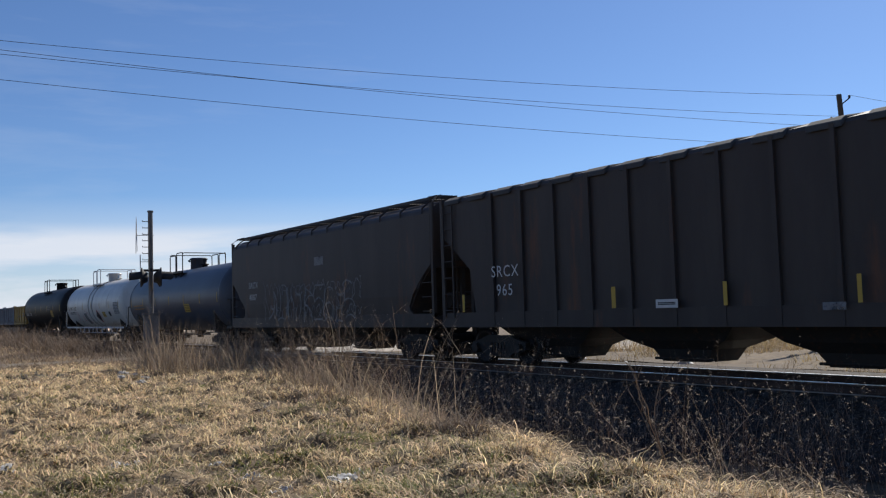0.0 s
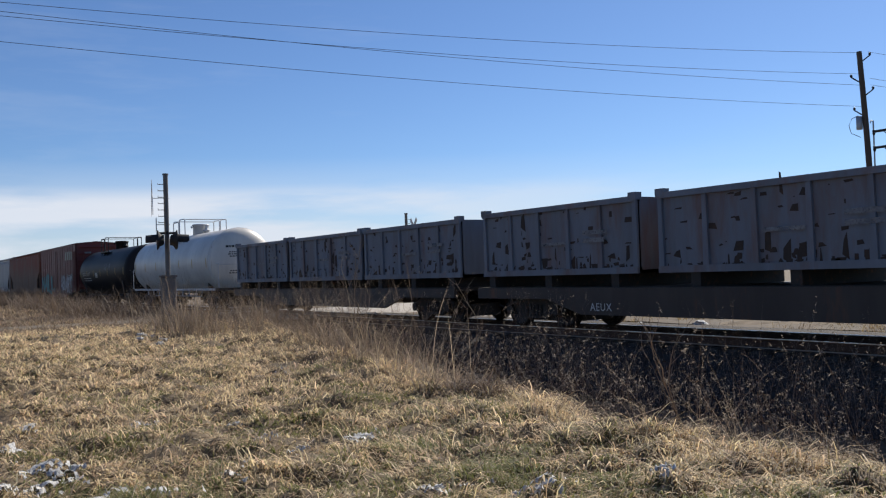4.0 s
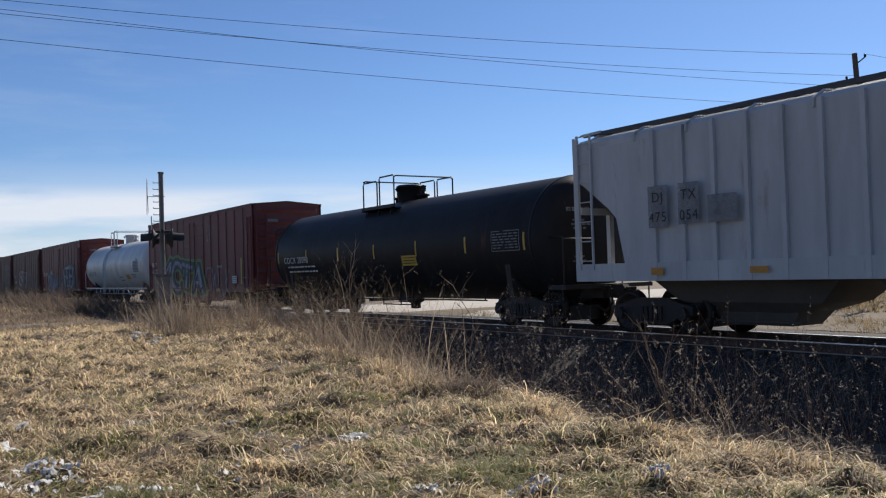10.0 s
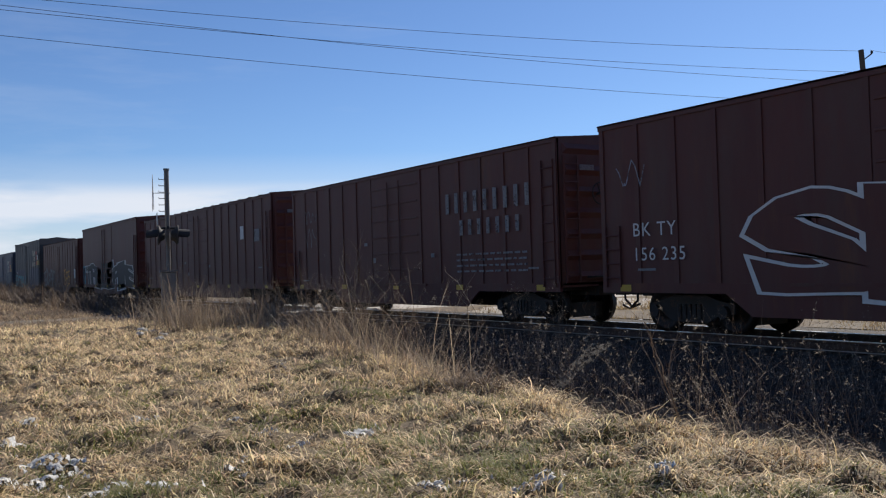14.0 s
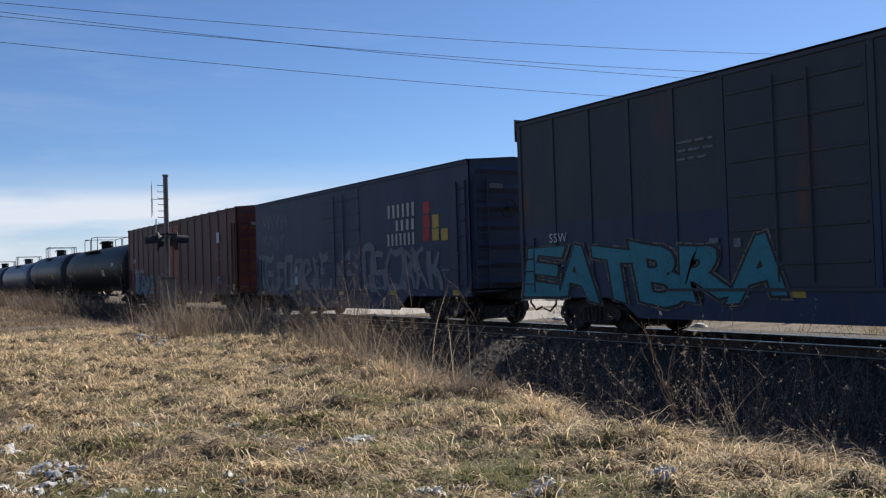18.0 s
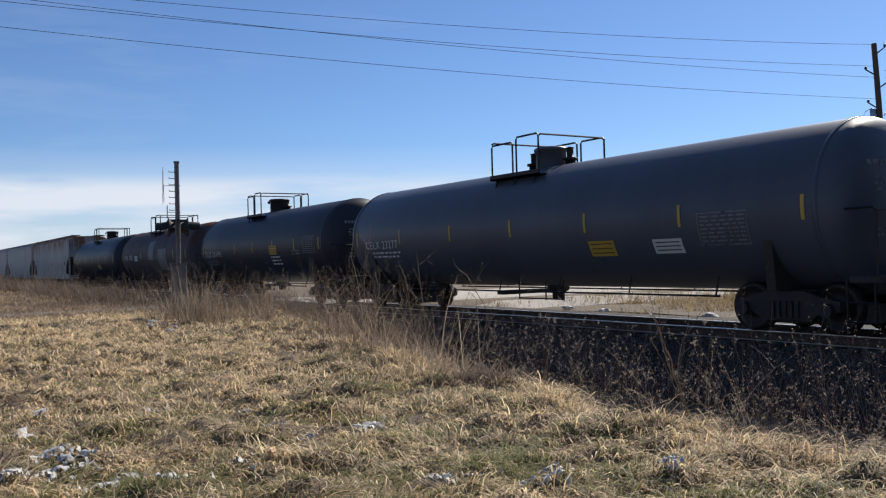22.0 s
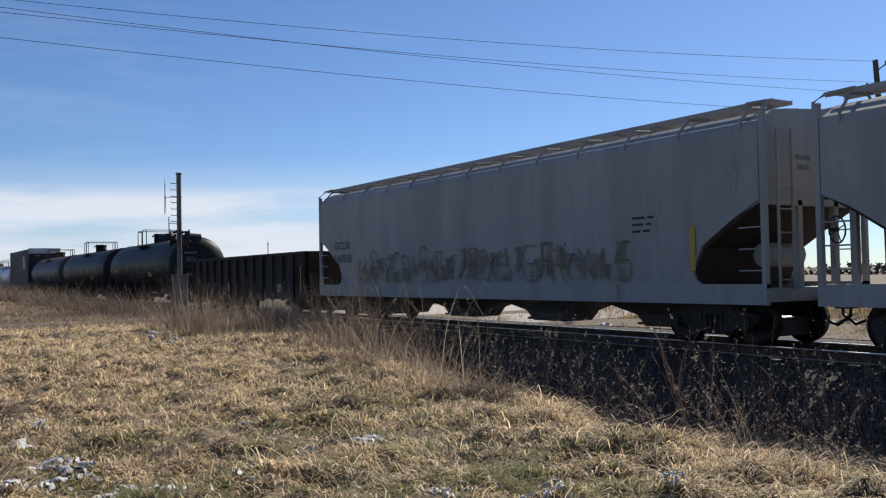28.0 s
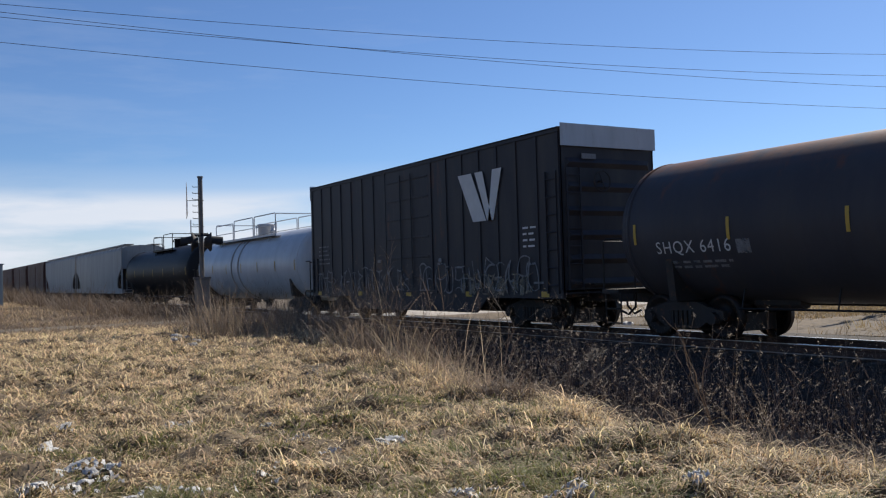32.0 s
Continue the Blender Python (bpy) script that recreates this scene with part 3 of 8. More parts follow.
def shared():
    s = {}
    bm = bmesh.new()
    prof = [(-0.07, 0.0), (-0.07, 0.10), (-0.03, 0.12), (-0.02, 0.30), (-0.068, 0.37), (-0.068, WHEEL_R), (0.04, WHEEL_R), (0.066, WHEEL_R + 0.028), (0.068, 0.36), (0.03, 0.30), (0.03, 0.12), (0.07, 0.10), (0.07, 0.0)]
    lathe_x(bm, prof, 28)
    for v in bm.verts:
        v.co = Vector((v.co.y, v.co.x, v.co.z))
    far = bmesh.ops.duplicate(bm, geom=bm.verts[:] + bm.edges[:] + bm.faces[:])["geom"]
    for v in bm.verts:
        v.co.y -= RAIL_GAP
    for v in far:
        if isinstance(v, bmesh.types.BMVert):
            v.co.y = RAIL_GAP - (v.co.y + RAIL_GAP)
    tube(bm, [(0, -0.95, 0), (0, 0.95, 0)], 0.075, 10)
    for sy in (-1, 1):
        for k in range(3):
            a = k * math.tau / 3
            tube(bm, [(0.045 * math.cos(a), sy * 0.94, 0.045 * math.sin(a)), (0.045 * math.cos(a), sy * 0.98, 0.045 * math.sin(a))], 0.016, 6)
    s["wheelset"] = mesh_of("wheelset", bm, "wheel")
    bm = bmesh.new()
    top = [(-1.12, 0.42), (-1.12, 0.60), (-0.72, 0.68), (-0.42, 0.78), (0.42, 0.78), (0.72, 0.68), (1.12, 0.60), (1.12, 0.42), (0.74, 0.40), (0.46, 0.24), (-0.46, 0.24), (-0.74, 0.40)]
    prism_y(bm, top, -0.06, 0.06)
    for x in (-0.26, -0.13, 0.0, 0.13, 0.26):
        tube(bm, [(x, -0.075, 0.30), (x, -0.075, 0.60)], 0.05, 6)
    for x in (-0.89, 0.89):
        tube(bm, [(x, -0.17, 0.45), (x, 0.02, 0.45)], 0.13, 10)
    s["side_frame"] = mesh_of("side_frame", bm, "iron")
    bm = bmesh.new()
    box(bm, -0.22, 0.22, -1.05, 1.05, 0.42, 0.74)
    box(bm, -1.05, 1.05, -0.62, 0.62, 0.16, 0.52)
    for x in (-0.42, 0.42):
        box(bm, x - 0.06, x + 0.06, -0.92, 0.92, 0.30, 0.46)
    s["bolster"] = mesh_of("truck", bm, "iron")
    bm = bmesh.new()
    box(bm, -0.55, 0.0, -0.10, 0.10, 0.78, 0.98)
    prism_y(bm, [(0.0, 0.72), (0.32, 0.72), (0.36, 0.80), (0.36, 0.96), (0.30, 1.05), (0.0, 1.05)], -0.15, 0.02)
    box(bm, 0.05, 0.25, 0.05, 0.17, 0.74, 1.02)
    s["coupler"] = mesh_of("coupler", bm, "iron")
    bm = bmesh.new()
    tube(bm, [(0, 0, 0.95), (0.05, -0.03, 0.6), (0.32, -0.05, 0.42), (0.5, 0, 0.5)], 0.03, 6)
    s["air_hose"] = mesh_of("air_hose", bm, "pipe")
    for key, n, w, h in (("ladder", 7, 0.42, 3.0), ("ladder_short", 4, 0.42, 1.3)):
        bm = bmesh.new()
        for x in (-w / 2, w / 2):
            box(bm, x - 0.022, x + 0.022, -0.02, 0.02, 0, h)
        for i in range(n):
            z = 0.2 + i * (h - 0.4) / (n - 1)
            tube(bm, [(-w / 2, -0.03, z), (w / 2, -0.03, z)], 0.014, 5)
        s[key] = mesh_of("ladder", bm, "pipe")
    bm = bmesh.new()
    tube(bm, [(0, 0.26 * math.cos(k * math.tau / 16), 0.26 * math.sin(k * math.tau / 16)) for k in range(17)], 0.018, 5)
    for k in range(4):
        a = k * math.tau / 4 + 0.4
        tube(bm, [(0, 0, 0), (0, 0.25 * math.cos(a), 0.25 * math.sin(a))], 0.012, 5)
    tube(bm, [(-0.14, 0, 0), (0.03, 0, 0)], 0.035, 8)
    s["brake_wheel"] = mesh_of("brake_wheel", bm, "iron")
    return s


LADDERS = {}


def ladder(key, colour):
    """The shared ladder in a car's own paint."""
    if (key, colour) not in LADDERS:
        me = SH[key].copy()
        me.materials[0] = M[colour]
        LADDERS[key, colour] = me
    return LADDERS[key, colour]


SH = shared()


def gear(car, length, inset=1.9, reach=0.0):
    """Two trucks with their wheels, couplers and hoses."""
    for sx in (-1, 1):
        truck = child("truck", SH["bolster"], car, pose(sx * (length / 2 - inset), 0, 0))
        for sy in (-1, 1):
            child("side_frame", SH["side_frame"], truck, pose(0, sy * 1.0, 0, 0, 0, 0 if sy < 0 else 180), "cast side frame with coil springs")
        for ax in (-0.89, 0.89):
            ws = child("wheelset", SH["wheelset"], truck, pose(ax, 0, WHEEL_R), "two steel wheels on one axle")
            WHEELS.append((ws, ax, MIDS[car.name] + sx * (length / 2 - inset)))
        child("coupler", SH["coupler"], car, pose(sx * (length / 2 + 0.36 + reach), 0, 0, 0, 0, 0 if sx > 0 else 180), "knuckle coupler")
        child("air_hose", SH["air_hose"], car, pose(sx * (length / 2 + 0.25 + reach), 0.25 * sx, 0, 0, 0, 0 if sx > 0 else 180))


def train_car(name, label, category, mid):
    car = thing(name, label, category, "cars of the freight train")
    TRAIN.append((car, mid, 0.0))
    MIDS[car.name] = mid
    return car


# ---- markings ----
FONT_CACHE = {}


def text_outline(word, size, fat=0.0):
    key = (word, fat)
    if key not in FONT_CACHE:
        cu = bpy.data.curves.new("lettering", "FONT")
        cu.body, cu.size, cu.align_x, cu.align_y = word, 1.0, "CENTER", "CENTER"
        cu.resolution_u = 3
        cu.space_character = 1.15
        cu.offset = fat
        ob = bpy.data.objects.new("lettering", cu)
        me = bpy.data.meshes.new_from_object(ob)
        FONT_CACHE[key] = ([tuple(v.co) for v in me.vertices], [tuple(p.vertices) for p in me.polygons])
        bpy.data.objects.remove(ob)
        bpy.data.curves.remove(cu)
        bpy.data.meshes.remove(me)
    vs, fs = FONT_CACHE[key]
    k = size / 0.70
    return [(x * k, y * k) for x, y, _ in vs], fs


def decal(name, quads, surf, lift, mat, car, label=""):
    """Paint on a side: (x, z) quads laid on the surface y = surf(z), a few millimetres proud."""
    verts, faces = [], []
    for qi, q in enumerate(quads):
        up = lift + 0.0004 * (qi % 12 if len(quads) > 1 else 0)
        zs = [p[1] for p in q]
        n = max(1, int(math.ceil((max(zs) - min(zs)) / 0.18)))
        base = len(verts)
        for i in range(n + 1):
            u = i / n
            for a, b in ((q[0], q[3]), (q[1], q[2])):
                x, z = a[0] + (b[0] - a[0]) * u, a[1] + (b[1] - a[1]) * u
                verts.append((x, surf(z) - up, z))
        faces += [(base + 2 * i, base + 2 * i + 1, base + 2 * i + 3, base + 2 * i + 2) for i in range(n)]
    ob = child(name, flat_mesh(name, verts, faces, mat), car, None, label)
    if name in ("small_print", "scrape", "graffiti", "graffiti_outline", "graffiti_patch", "graffiti_tag", "company_name"):
        ob["kind"] = "stuff"
    return ob


def rect(x0, x1, z0, z1):
    return [(x0, z0), (x1, z0), (x1, z1), (x0, z1)]


def stroke(a, b, w):
    a, b = Vector(a), Vector(b)
    d = b - a
    if d.length < 1e-5:
        d = Vector((w, 0))
    n = Vector((-d.y, d.x)).normalized() * w / 2
    e = d.normalized() * w * 0.35
    return [tuple(a - n - e), tuple(b - n + e), tuple(b + n + e), tuple(a + n - e)]


SPRAY = {
    "wb": ("l_blue", "l_lilac", 0.10), "r": (None, "l_red", 0.03), "Wk": ("l_black", "l_lilac", 0.24), "t": ("l_black", "l_teal", 0.20),
    "bg": ("l_green", "l_blue", 0.20), "W": (None, "l_lilac", 0.05), "bw": ("l_blue", "l_lilac", 0.20), "Wb": ("l_black", "l_lilac", 0.20),
    "g": ("l_dim", "l_blue", 0.12), "kw": ("l_white", "l_black", 0.30), "w": (None, "l_grey", 0.18), "y": (None, "l_orange", 0.12), "d": (None, "l_dim", 0.06),
    "ct": ("l_orange", "l_cyan", 0.20), "b": ("l_teal", "l_blue", 0.15), "k": (None, "l_black", 0.06), "o": (None, "l_rust", 0.10), "m": ("l_blue", "l_rust", 0.14),
    "c": (None, "l_cyan", 0.2),
}
PAINTS = {"w": "l_white", "y": "l_yellow", "d": "l_dim", "k": "l_black", "g": "l_grey", "o": "l_orange", "r": "l_red", "c": "l_cyan", "p": "l_patch", "O": "door"}
GLYPHS = (
    ((0, 0, 0, 2), (0, 2, 1, 2), (1, 2, 1, 0), (0, 1, 1, 1)), ((0, 0, 0, 2), (0, 2, 1, 1.5), (1, 1.5, 0, 1), (0, 1, 1, 0)), ((1, 2, 0, 2), (0, 2, 0, 1), (0, 1, 1, 1), (1, 1, 1, 0), (1, 0, 0, 0)),
    ((0, 0, 0.5, 2), (0.5, 2, 1, 0), (0.2, 0.8, 0.8, 0.8)), ((0, 0, 0, 2), (0, 2, 1, 2), (0, 1, 0.8, 1), (0, 0, 1, 0)), ((0, 2, 0.3, 0), (0.3, 0, 0.6, 1.4), (0.6, 1.4, 1, 0)), ((0.5, 0, 0.5, 2), (0, 2, 1, 2)),
    ((0, 0, 1, 0), (1, 0, 1, 2), (1, 2, 0, 2), (0, 2, 0, 0)), ((0, 2, 0, 0), (0, 0.9, 1, 2), (0.2, 1.1, 1, 0)),
)


def graffiti(car, x0, x1, z0, z1, code, surf, rng):
    """A row of crooked sprayed letter shapes: worn patches behind, bowed strokes, a thin edge."""
    edge, fill, w = SPRAY[code]
    h = z1 - z0
    n = max(2, round((x1 - x0) / (h * (0.75 if code in ("t", "y") else 0.55))))
    cw = (x1 - x0) / n
    outer, inner, lines, patches = [], [], [], []
    rim = h * 0.11 if code in ("Wk", "kw", "Wb", "t") else min(0.07, h * 0.05)
    for i in range(n):
        g = rng.choice(GLYPHS)
        grow = rng.uniform(0.80, 1.10)
        ox, oz = x0 + (i + rng.uniform(0.02, 0.16)) * cw, z0 + h * rng.uniform(0.04, 0.16)
        sx, sz = cw * 0.78 * grow, h * 0.41 * grow
        lean = cw * rng.uniform(-0.3, 0.3)
        for _ in range(2):
            px, pz, pw, ph = ox + rng.uniform(-0.1, 0.5) * cw, z0 + rng.uniform(0, 0.45) * h, cw * rng.uniform(0.4, 0.8), h * rng.uniform(0.25, 0.55)
            patches.append([(px + rng.uniform(-0.1, 0.1), pz), (px + pw, pz + rng.uniform(-0.1, 0.1)), (px + pw + rng.uniform(-0.15, 0.15), pz + ph), (px + rng.uniform(-0.1, 0.15), pz + ph + rng.uniform(-0.1, 0.1))])
        for a, b, c, d in g:
            p = Vector((ox + a * sx + lean * b / 2, oz + b * sz))
            q = Vector((ox + c * sx + lean * d / 2, oz + d * sz))
            t = q - p
            bow = Vector((-t.y, t.x)) * rng.uniform(-0.25, 0.25)
            wide = min(h * w, cw * 0.32) * rng.uniform(0.55, 1.1)
            prev = p
            for k in range(1, 8):
                u = k / 7
                nxt = p.lerp(q, u) + bow * 4 * u * (1 - u)
                taper = wide * (1.0 - 0.5 * abs(u - 0.45))
                outer.append(stroke(prev, nxt, taper + rim))
                inner.append(stroke(prev, nxt, taper))
                prev = nxt
        for _ in range(3):
            p = (ox + rng.random() * sx, oz + rng.random() * 2 * sz)
            lines.append(stroke(p, (p[0] + rng.uniform(-0.4, 0.4) * cw, p[1] + rng.uniform(-0.35, 0.2) * h), rng.uniform(0.012, 0.03)))
    if code == "o":
        decal("graffiti_patch", patches, surf, 0.001, fill, car, "worn patches of sprayed paint")
    if edge:
        decal("graffiti_patch", patches, surf, 0.001, "l_blue" if fill in ("l_blue", "l_lilac", "l_cyan", "l_teal") else "l_dim", car, "worn patches of sprayed paint")
        decal("graffiti_outline", outer, surf, 0.006, edge, car, "sprayed graffiti outline")
    decal("graffiti", inner, surf, 0.011, fill, car, "sprayed graffiti")
    if edge:
        decal("graffiti_outline", lines, surf, 0.016, "l_dim" if edge != "l_black" else "l_black", car, "thin sprayed strokes over the letters")


LETTERED = {
    # fill, outline, outer rim, and how far each is fattened
    "Wk": ("p_silver", "l_black", "p_silver", 0.030, 0.075, 0.095), "t": ("p_teal", "l_black", None, 0.045, 0.075, 0.0), "mg": ("p_navy", "l_black", "p_green", 0.055, 0.085, 0.15),
    "ce": ("p_teal", "l_black", "l_rust", 0.040, 0.070, 0.09), "kw": ("l_black", "l_white", None, 0.055, 0.085, 0.0), "sw": ("brown", "l_white", None, 0.050, 0.072, 0.0),
}


def lettered(car, x0, x1, z0, z1, code, word, surf, rng):
    """Fat crooked sprayed letters with an outline, each letter leaning and sized on its own."""
    fill, edge, rim, wf, we, wr = LETTERED[code]
    h = z1 - z0
    cw = (x1 - x0) / len(word)
    shapes = []
    for i, ch in enumerate(word):
        vs, _ = text_outline(ch, 1.0)
        lo = [min(v[k] for v in vs) for k in (0, 1)]
        hi = [max(v[k] for v in vs) for k in (0, 1)]
        shapes.append((ch, lo, hi, rng.uniform(-0.22, 0.22), rng.uniform(0.0, 0.12), rng.uniform(0.80, 0.95), rng.uniform(-0.12, 0.12)))
    for mat, w, lift, name in ((rim, wr, 0.004, "graffiti_patch"), (edge, we, 0.009, "graffiti_outline"), (fill, wf, 0.014, "graffiti"), ("l_lilac" if code == "mg" else None, 0.0, 0.019, "graffiti_outline")):
        if not mat:
            continue
        verts, faces = [], []
        for i, (ch, lo, hi, lean, low, tall, bow) in enumerate(shapes):
            vs, fs = text_outline(ch, 1.0, w)
            base = len(verts)
            for a, b in vs:
                u, v = (a - lo[0]) / max(0.25, hi[0] - lo[0]), (b - lo[1]) / (hi[1] - lo[1])
                x = x0 + (i + 0.06 + 0.94 * u) * cw + lean * (v - 0.5) * cw + bow * cw * math.sin(math.pi * v)
                z = z0 + h * (low + (tall - low) * v) + 0.07 * h * math.sin(3.0 * u + i)
                verts.append((x, surf(z) - lift - 0.0015 * (i % 2), z))
            faces += [tuple(base + j for j in f) for f in fs]
        ob = child(name, flat_mesh(name, verts, faces, mat), car, None, "sprayed letters in " + {"p_silver": "silver", "p_teal": "teal", "p_navy": "navy", "l_black": "black", "l_white": "white", "p_green": "lime green", "l_lilac": "pale grey", "l_rust": "rusty orange", "brown": "bare brown"}[mat])
        ob["kind"] = "stuff"


def scribble(car, x0, x1, z0, z1, code, surf, rng):
    """A looping hand-sprayed signature."""
    quads = []
    rows = max(1, int((z1 - z0) / 0.55))
    for r in range(rows):
        zc = z1 - (r + 0.5) * (z1 - z0) / rows
        hh = (z1 - z0) / rows * 0.42
        loops = max(2, int((x1 - x0) / 0.40))
        prev = None
        amp, back = hh, 0.1
        for k in range(loops * 10):
            if k % 10 == 0:
                amp, back, mid = hh * rng.uniform(0.35, 1.0), rng.uniform(0.02, 0.16), rng.uniform(-0.2, 0.2) * hh
            a = k / 10 * math.tau
            p = (x0 + 0.1 + (x1 - x0 - 0.2) * k / (loops * 10) + back * math.sin(a * rng.uniform(0.98, 1.02)), zc + mid + amp * (math.cos(a) + 0.5 * math.cos(2 * a + r + k // 20)) + rng.gauss(0, 0.012))
            if prev and k % 29 < 26:
                quads.append(stroke(prev, p, 0.026))
            prev = p
    decal("graffiti_tag", quads, surf, 0.008, {"w": "l_lilac", "d": "l_dim", "k": "l_black", "r": "l_red"}[code], car, "thin sprayed tag")


def mark(car, marks, surf, seed, ink="l_white"):
    rng = random.Random(seed)
    for m in marks:
        kind = m[0]
        if kind == "P":
            lettered(car, *m[1:7], surf, rng)
            continue
        if kind == "T":
            _, x, z, size, word = m
            vs, fs = text_outline(word, size)
            me = flat_mesh("lettering", [(x + a, surf(z + b) - 0.021, z + b) for a, b in vs], fs, ink)
            child("lettering", me, car, None, "stencilled reporting mark")["kind"] = "stuff"
            continue
        _, x0, x1, z0, z1, code = m
        if kind == "R":
            if code == "y" and x1 - x0 < 0.2:
                decal("reflector", [rect(x0, x1, z0, z1)], surf, 0.010, "l_yellow", car, "yellow reflective strip")
            elif code == "O":
                decal("door_panel", [rect(x0, x1, z0, z1)], surf, 0.006, "door", car)
            else:
                if code == "g" and ink != "l_black":
                    e = 0.022
                    plate = decal("placard", [rect(x0, x1, z0, z0 + e), rect(x0, x1, z1 - e, z1), rect(x0, x0 + e, z0, z1), rect(x1 - e, x1, z0, z1)], surf, 0.009, "l_dim", car, "thin outline of a stencilled data panel")
                    lines = []
                    for z in np.linspace(z0 + 0.07, z1 - 0.10, max(3, int((z1 - z0) / 0.085))):
                        x = x0 + 0.06
                        while x < x1 - 0.10:
                            w = rng.uniform(0.10, 0.26)
                            lines.append(rect(x, min(x1 - 0.05, x + w), z, z + 0.032))
                            x += w + 0.05
                    decal("small_print", lines, surf, 0.013, "l_dim", plate)
                    continue
                plate = decal("placard", [rect(x0, x1, z0, z1)], surf, 0.009, PAINTS[code], car)
                if code in "gyw" and x1 - x0 > 0.5:
                    lines = [rect(x0 + 0.06, x1 - 0.06, z, z + 0.022) for z in np.linspace(z0 + 0.06, z1 - 0.08, max(2, int((z1 - z0) / 0.09)))]
                    decal("small_print", lines, surf, 0.013, "l_black" if code in "yw" else "l_white", plate)
        elif kind == "B":
            lines = []
            for k in range(max(2, int((z1 - z0) / 0.13))):
                z = z1 - (k + 0.7) * (z1 - z0) / max(2, int((z1 - z0) / 0.13))
                x = x0
                while x < x1 - 0.1:
                    w = rng.uniform(0.12, 0.4)
                    lines.append(rect(x, min(x1, x + w), z, z + 0.05))
                    x += w + 0.08
            decal("small_print", lines, surf, 0.010, PAINTS[code], car, "rows of small stencilled data")
        elif kind == "N":
            n = len(code)
            cw = (x1 - x0) / n
            wide = 0.36 if ink == "l_grey" else 0.46
            blocks = [rect(x0 + (i + 0.5 - wide / 2) * cw, x0 + (i + 0.5 + wide / 2) * cw, z0, z1) for i in range(n)]
            decal("company_name", blocks, surf, 0.009, "l_cream" if ink in ("l_white", "l_yellow") else "l_dim", car, "row of plain pale blocks where a company name stands")
        elif kind == "D":
            cx, cz, a, b = (x0 + x1) / 2, (z0 + z1) / 2, (x1 - x0) / 2, (z1 - z0) / 2
            plate = decal("placard", [[(cx, cz - b), (cx + a, cz), (cx, cz + b), (cx - a, cz)]], surf, 0.03, "l_red", car, "red diamond hazard placard")
            decal("placard_field", [[(cx, cz - b * 0.84), (cx + a * 0.84, cz), (cx, cz + b * 0.84), (cx - a * 0.84, cz)]], surf, 0.035, "l_black", plate)
        elif kind == "W":
            w = (x1 - x0)
            for a, b, c, d in ((0.0, 0.32, 0.34, 0.64), (0.40, 0.58, 0.66, 0.76), (0.80, 1.0, 0.68, 0.80)):
                decal("emblem", [[(x0 + c * w, z0), (x0 + d * w, z0), (x0 + b * w, z1), (x0 + a * w, z1)]], surf, 0.009, "l_white", car, "slanting white block of an emblem")
        elif kind == "G":
            graffiti(car, x0, x1, z0, z1, code, surf, rng)
        elif kind == "S":
            scribble(car, x0, x1, z0, z1, code, surf, rng)


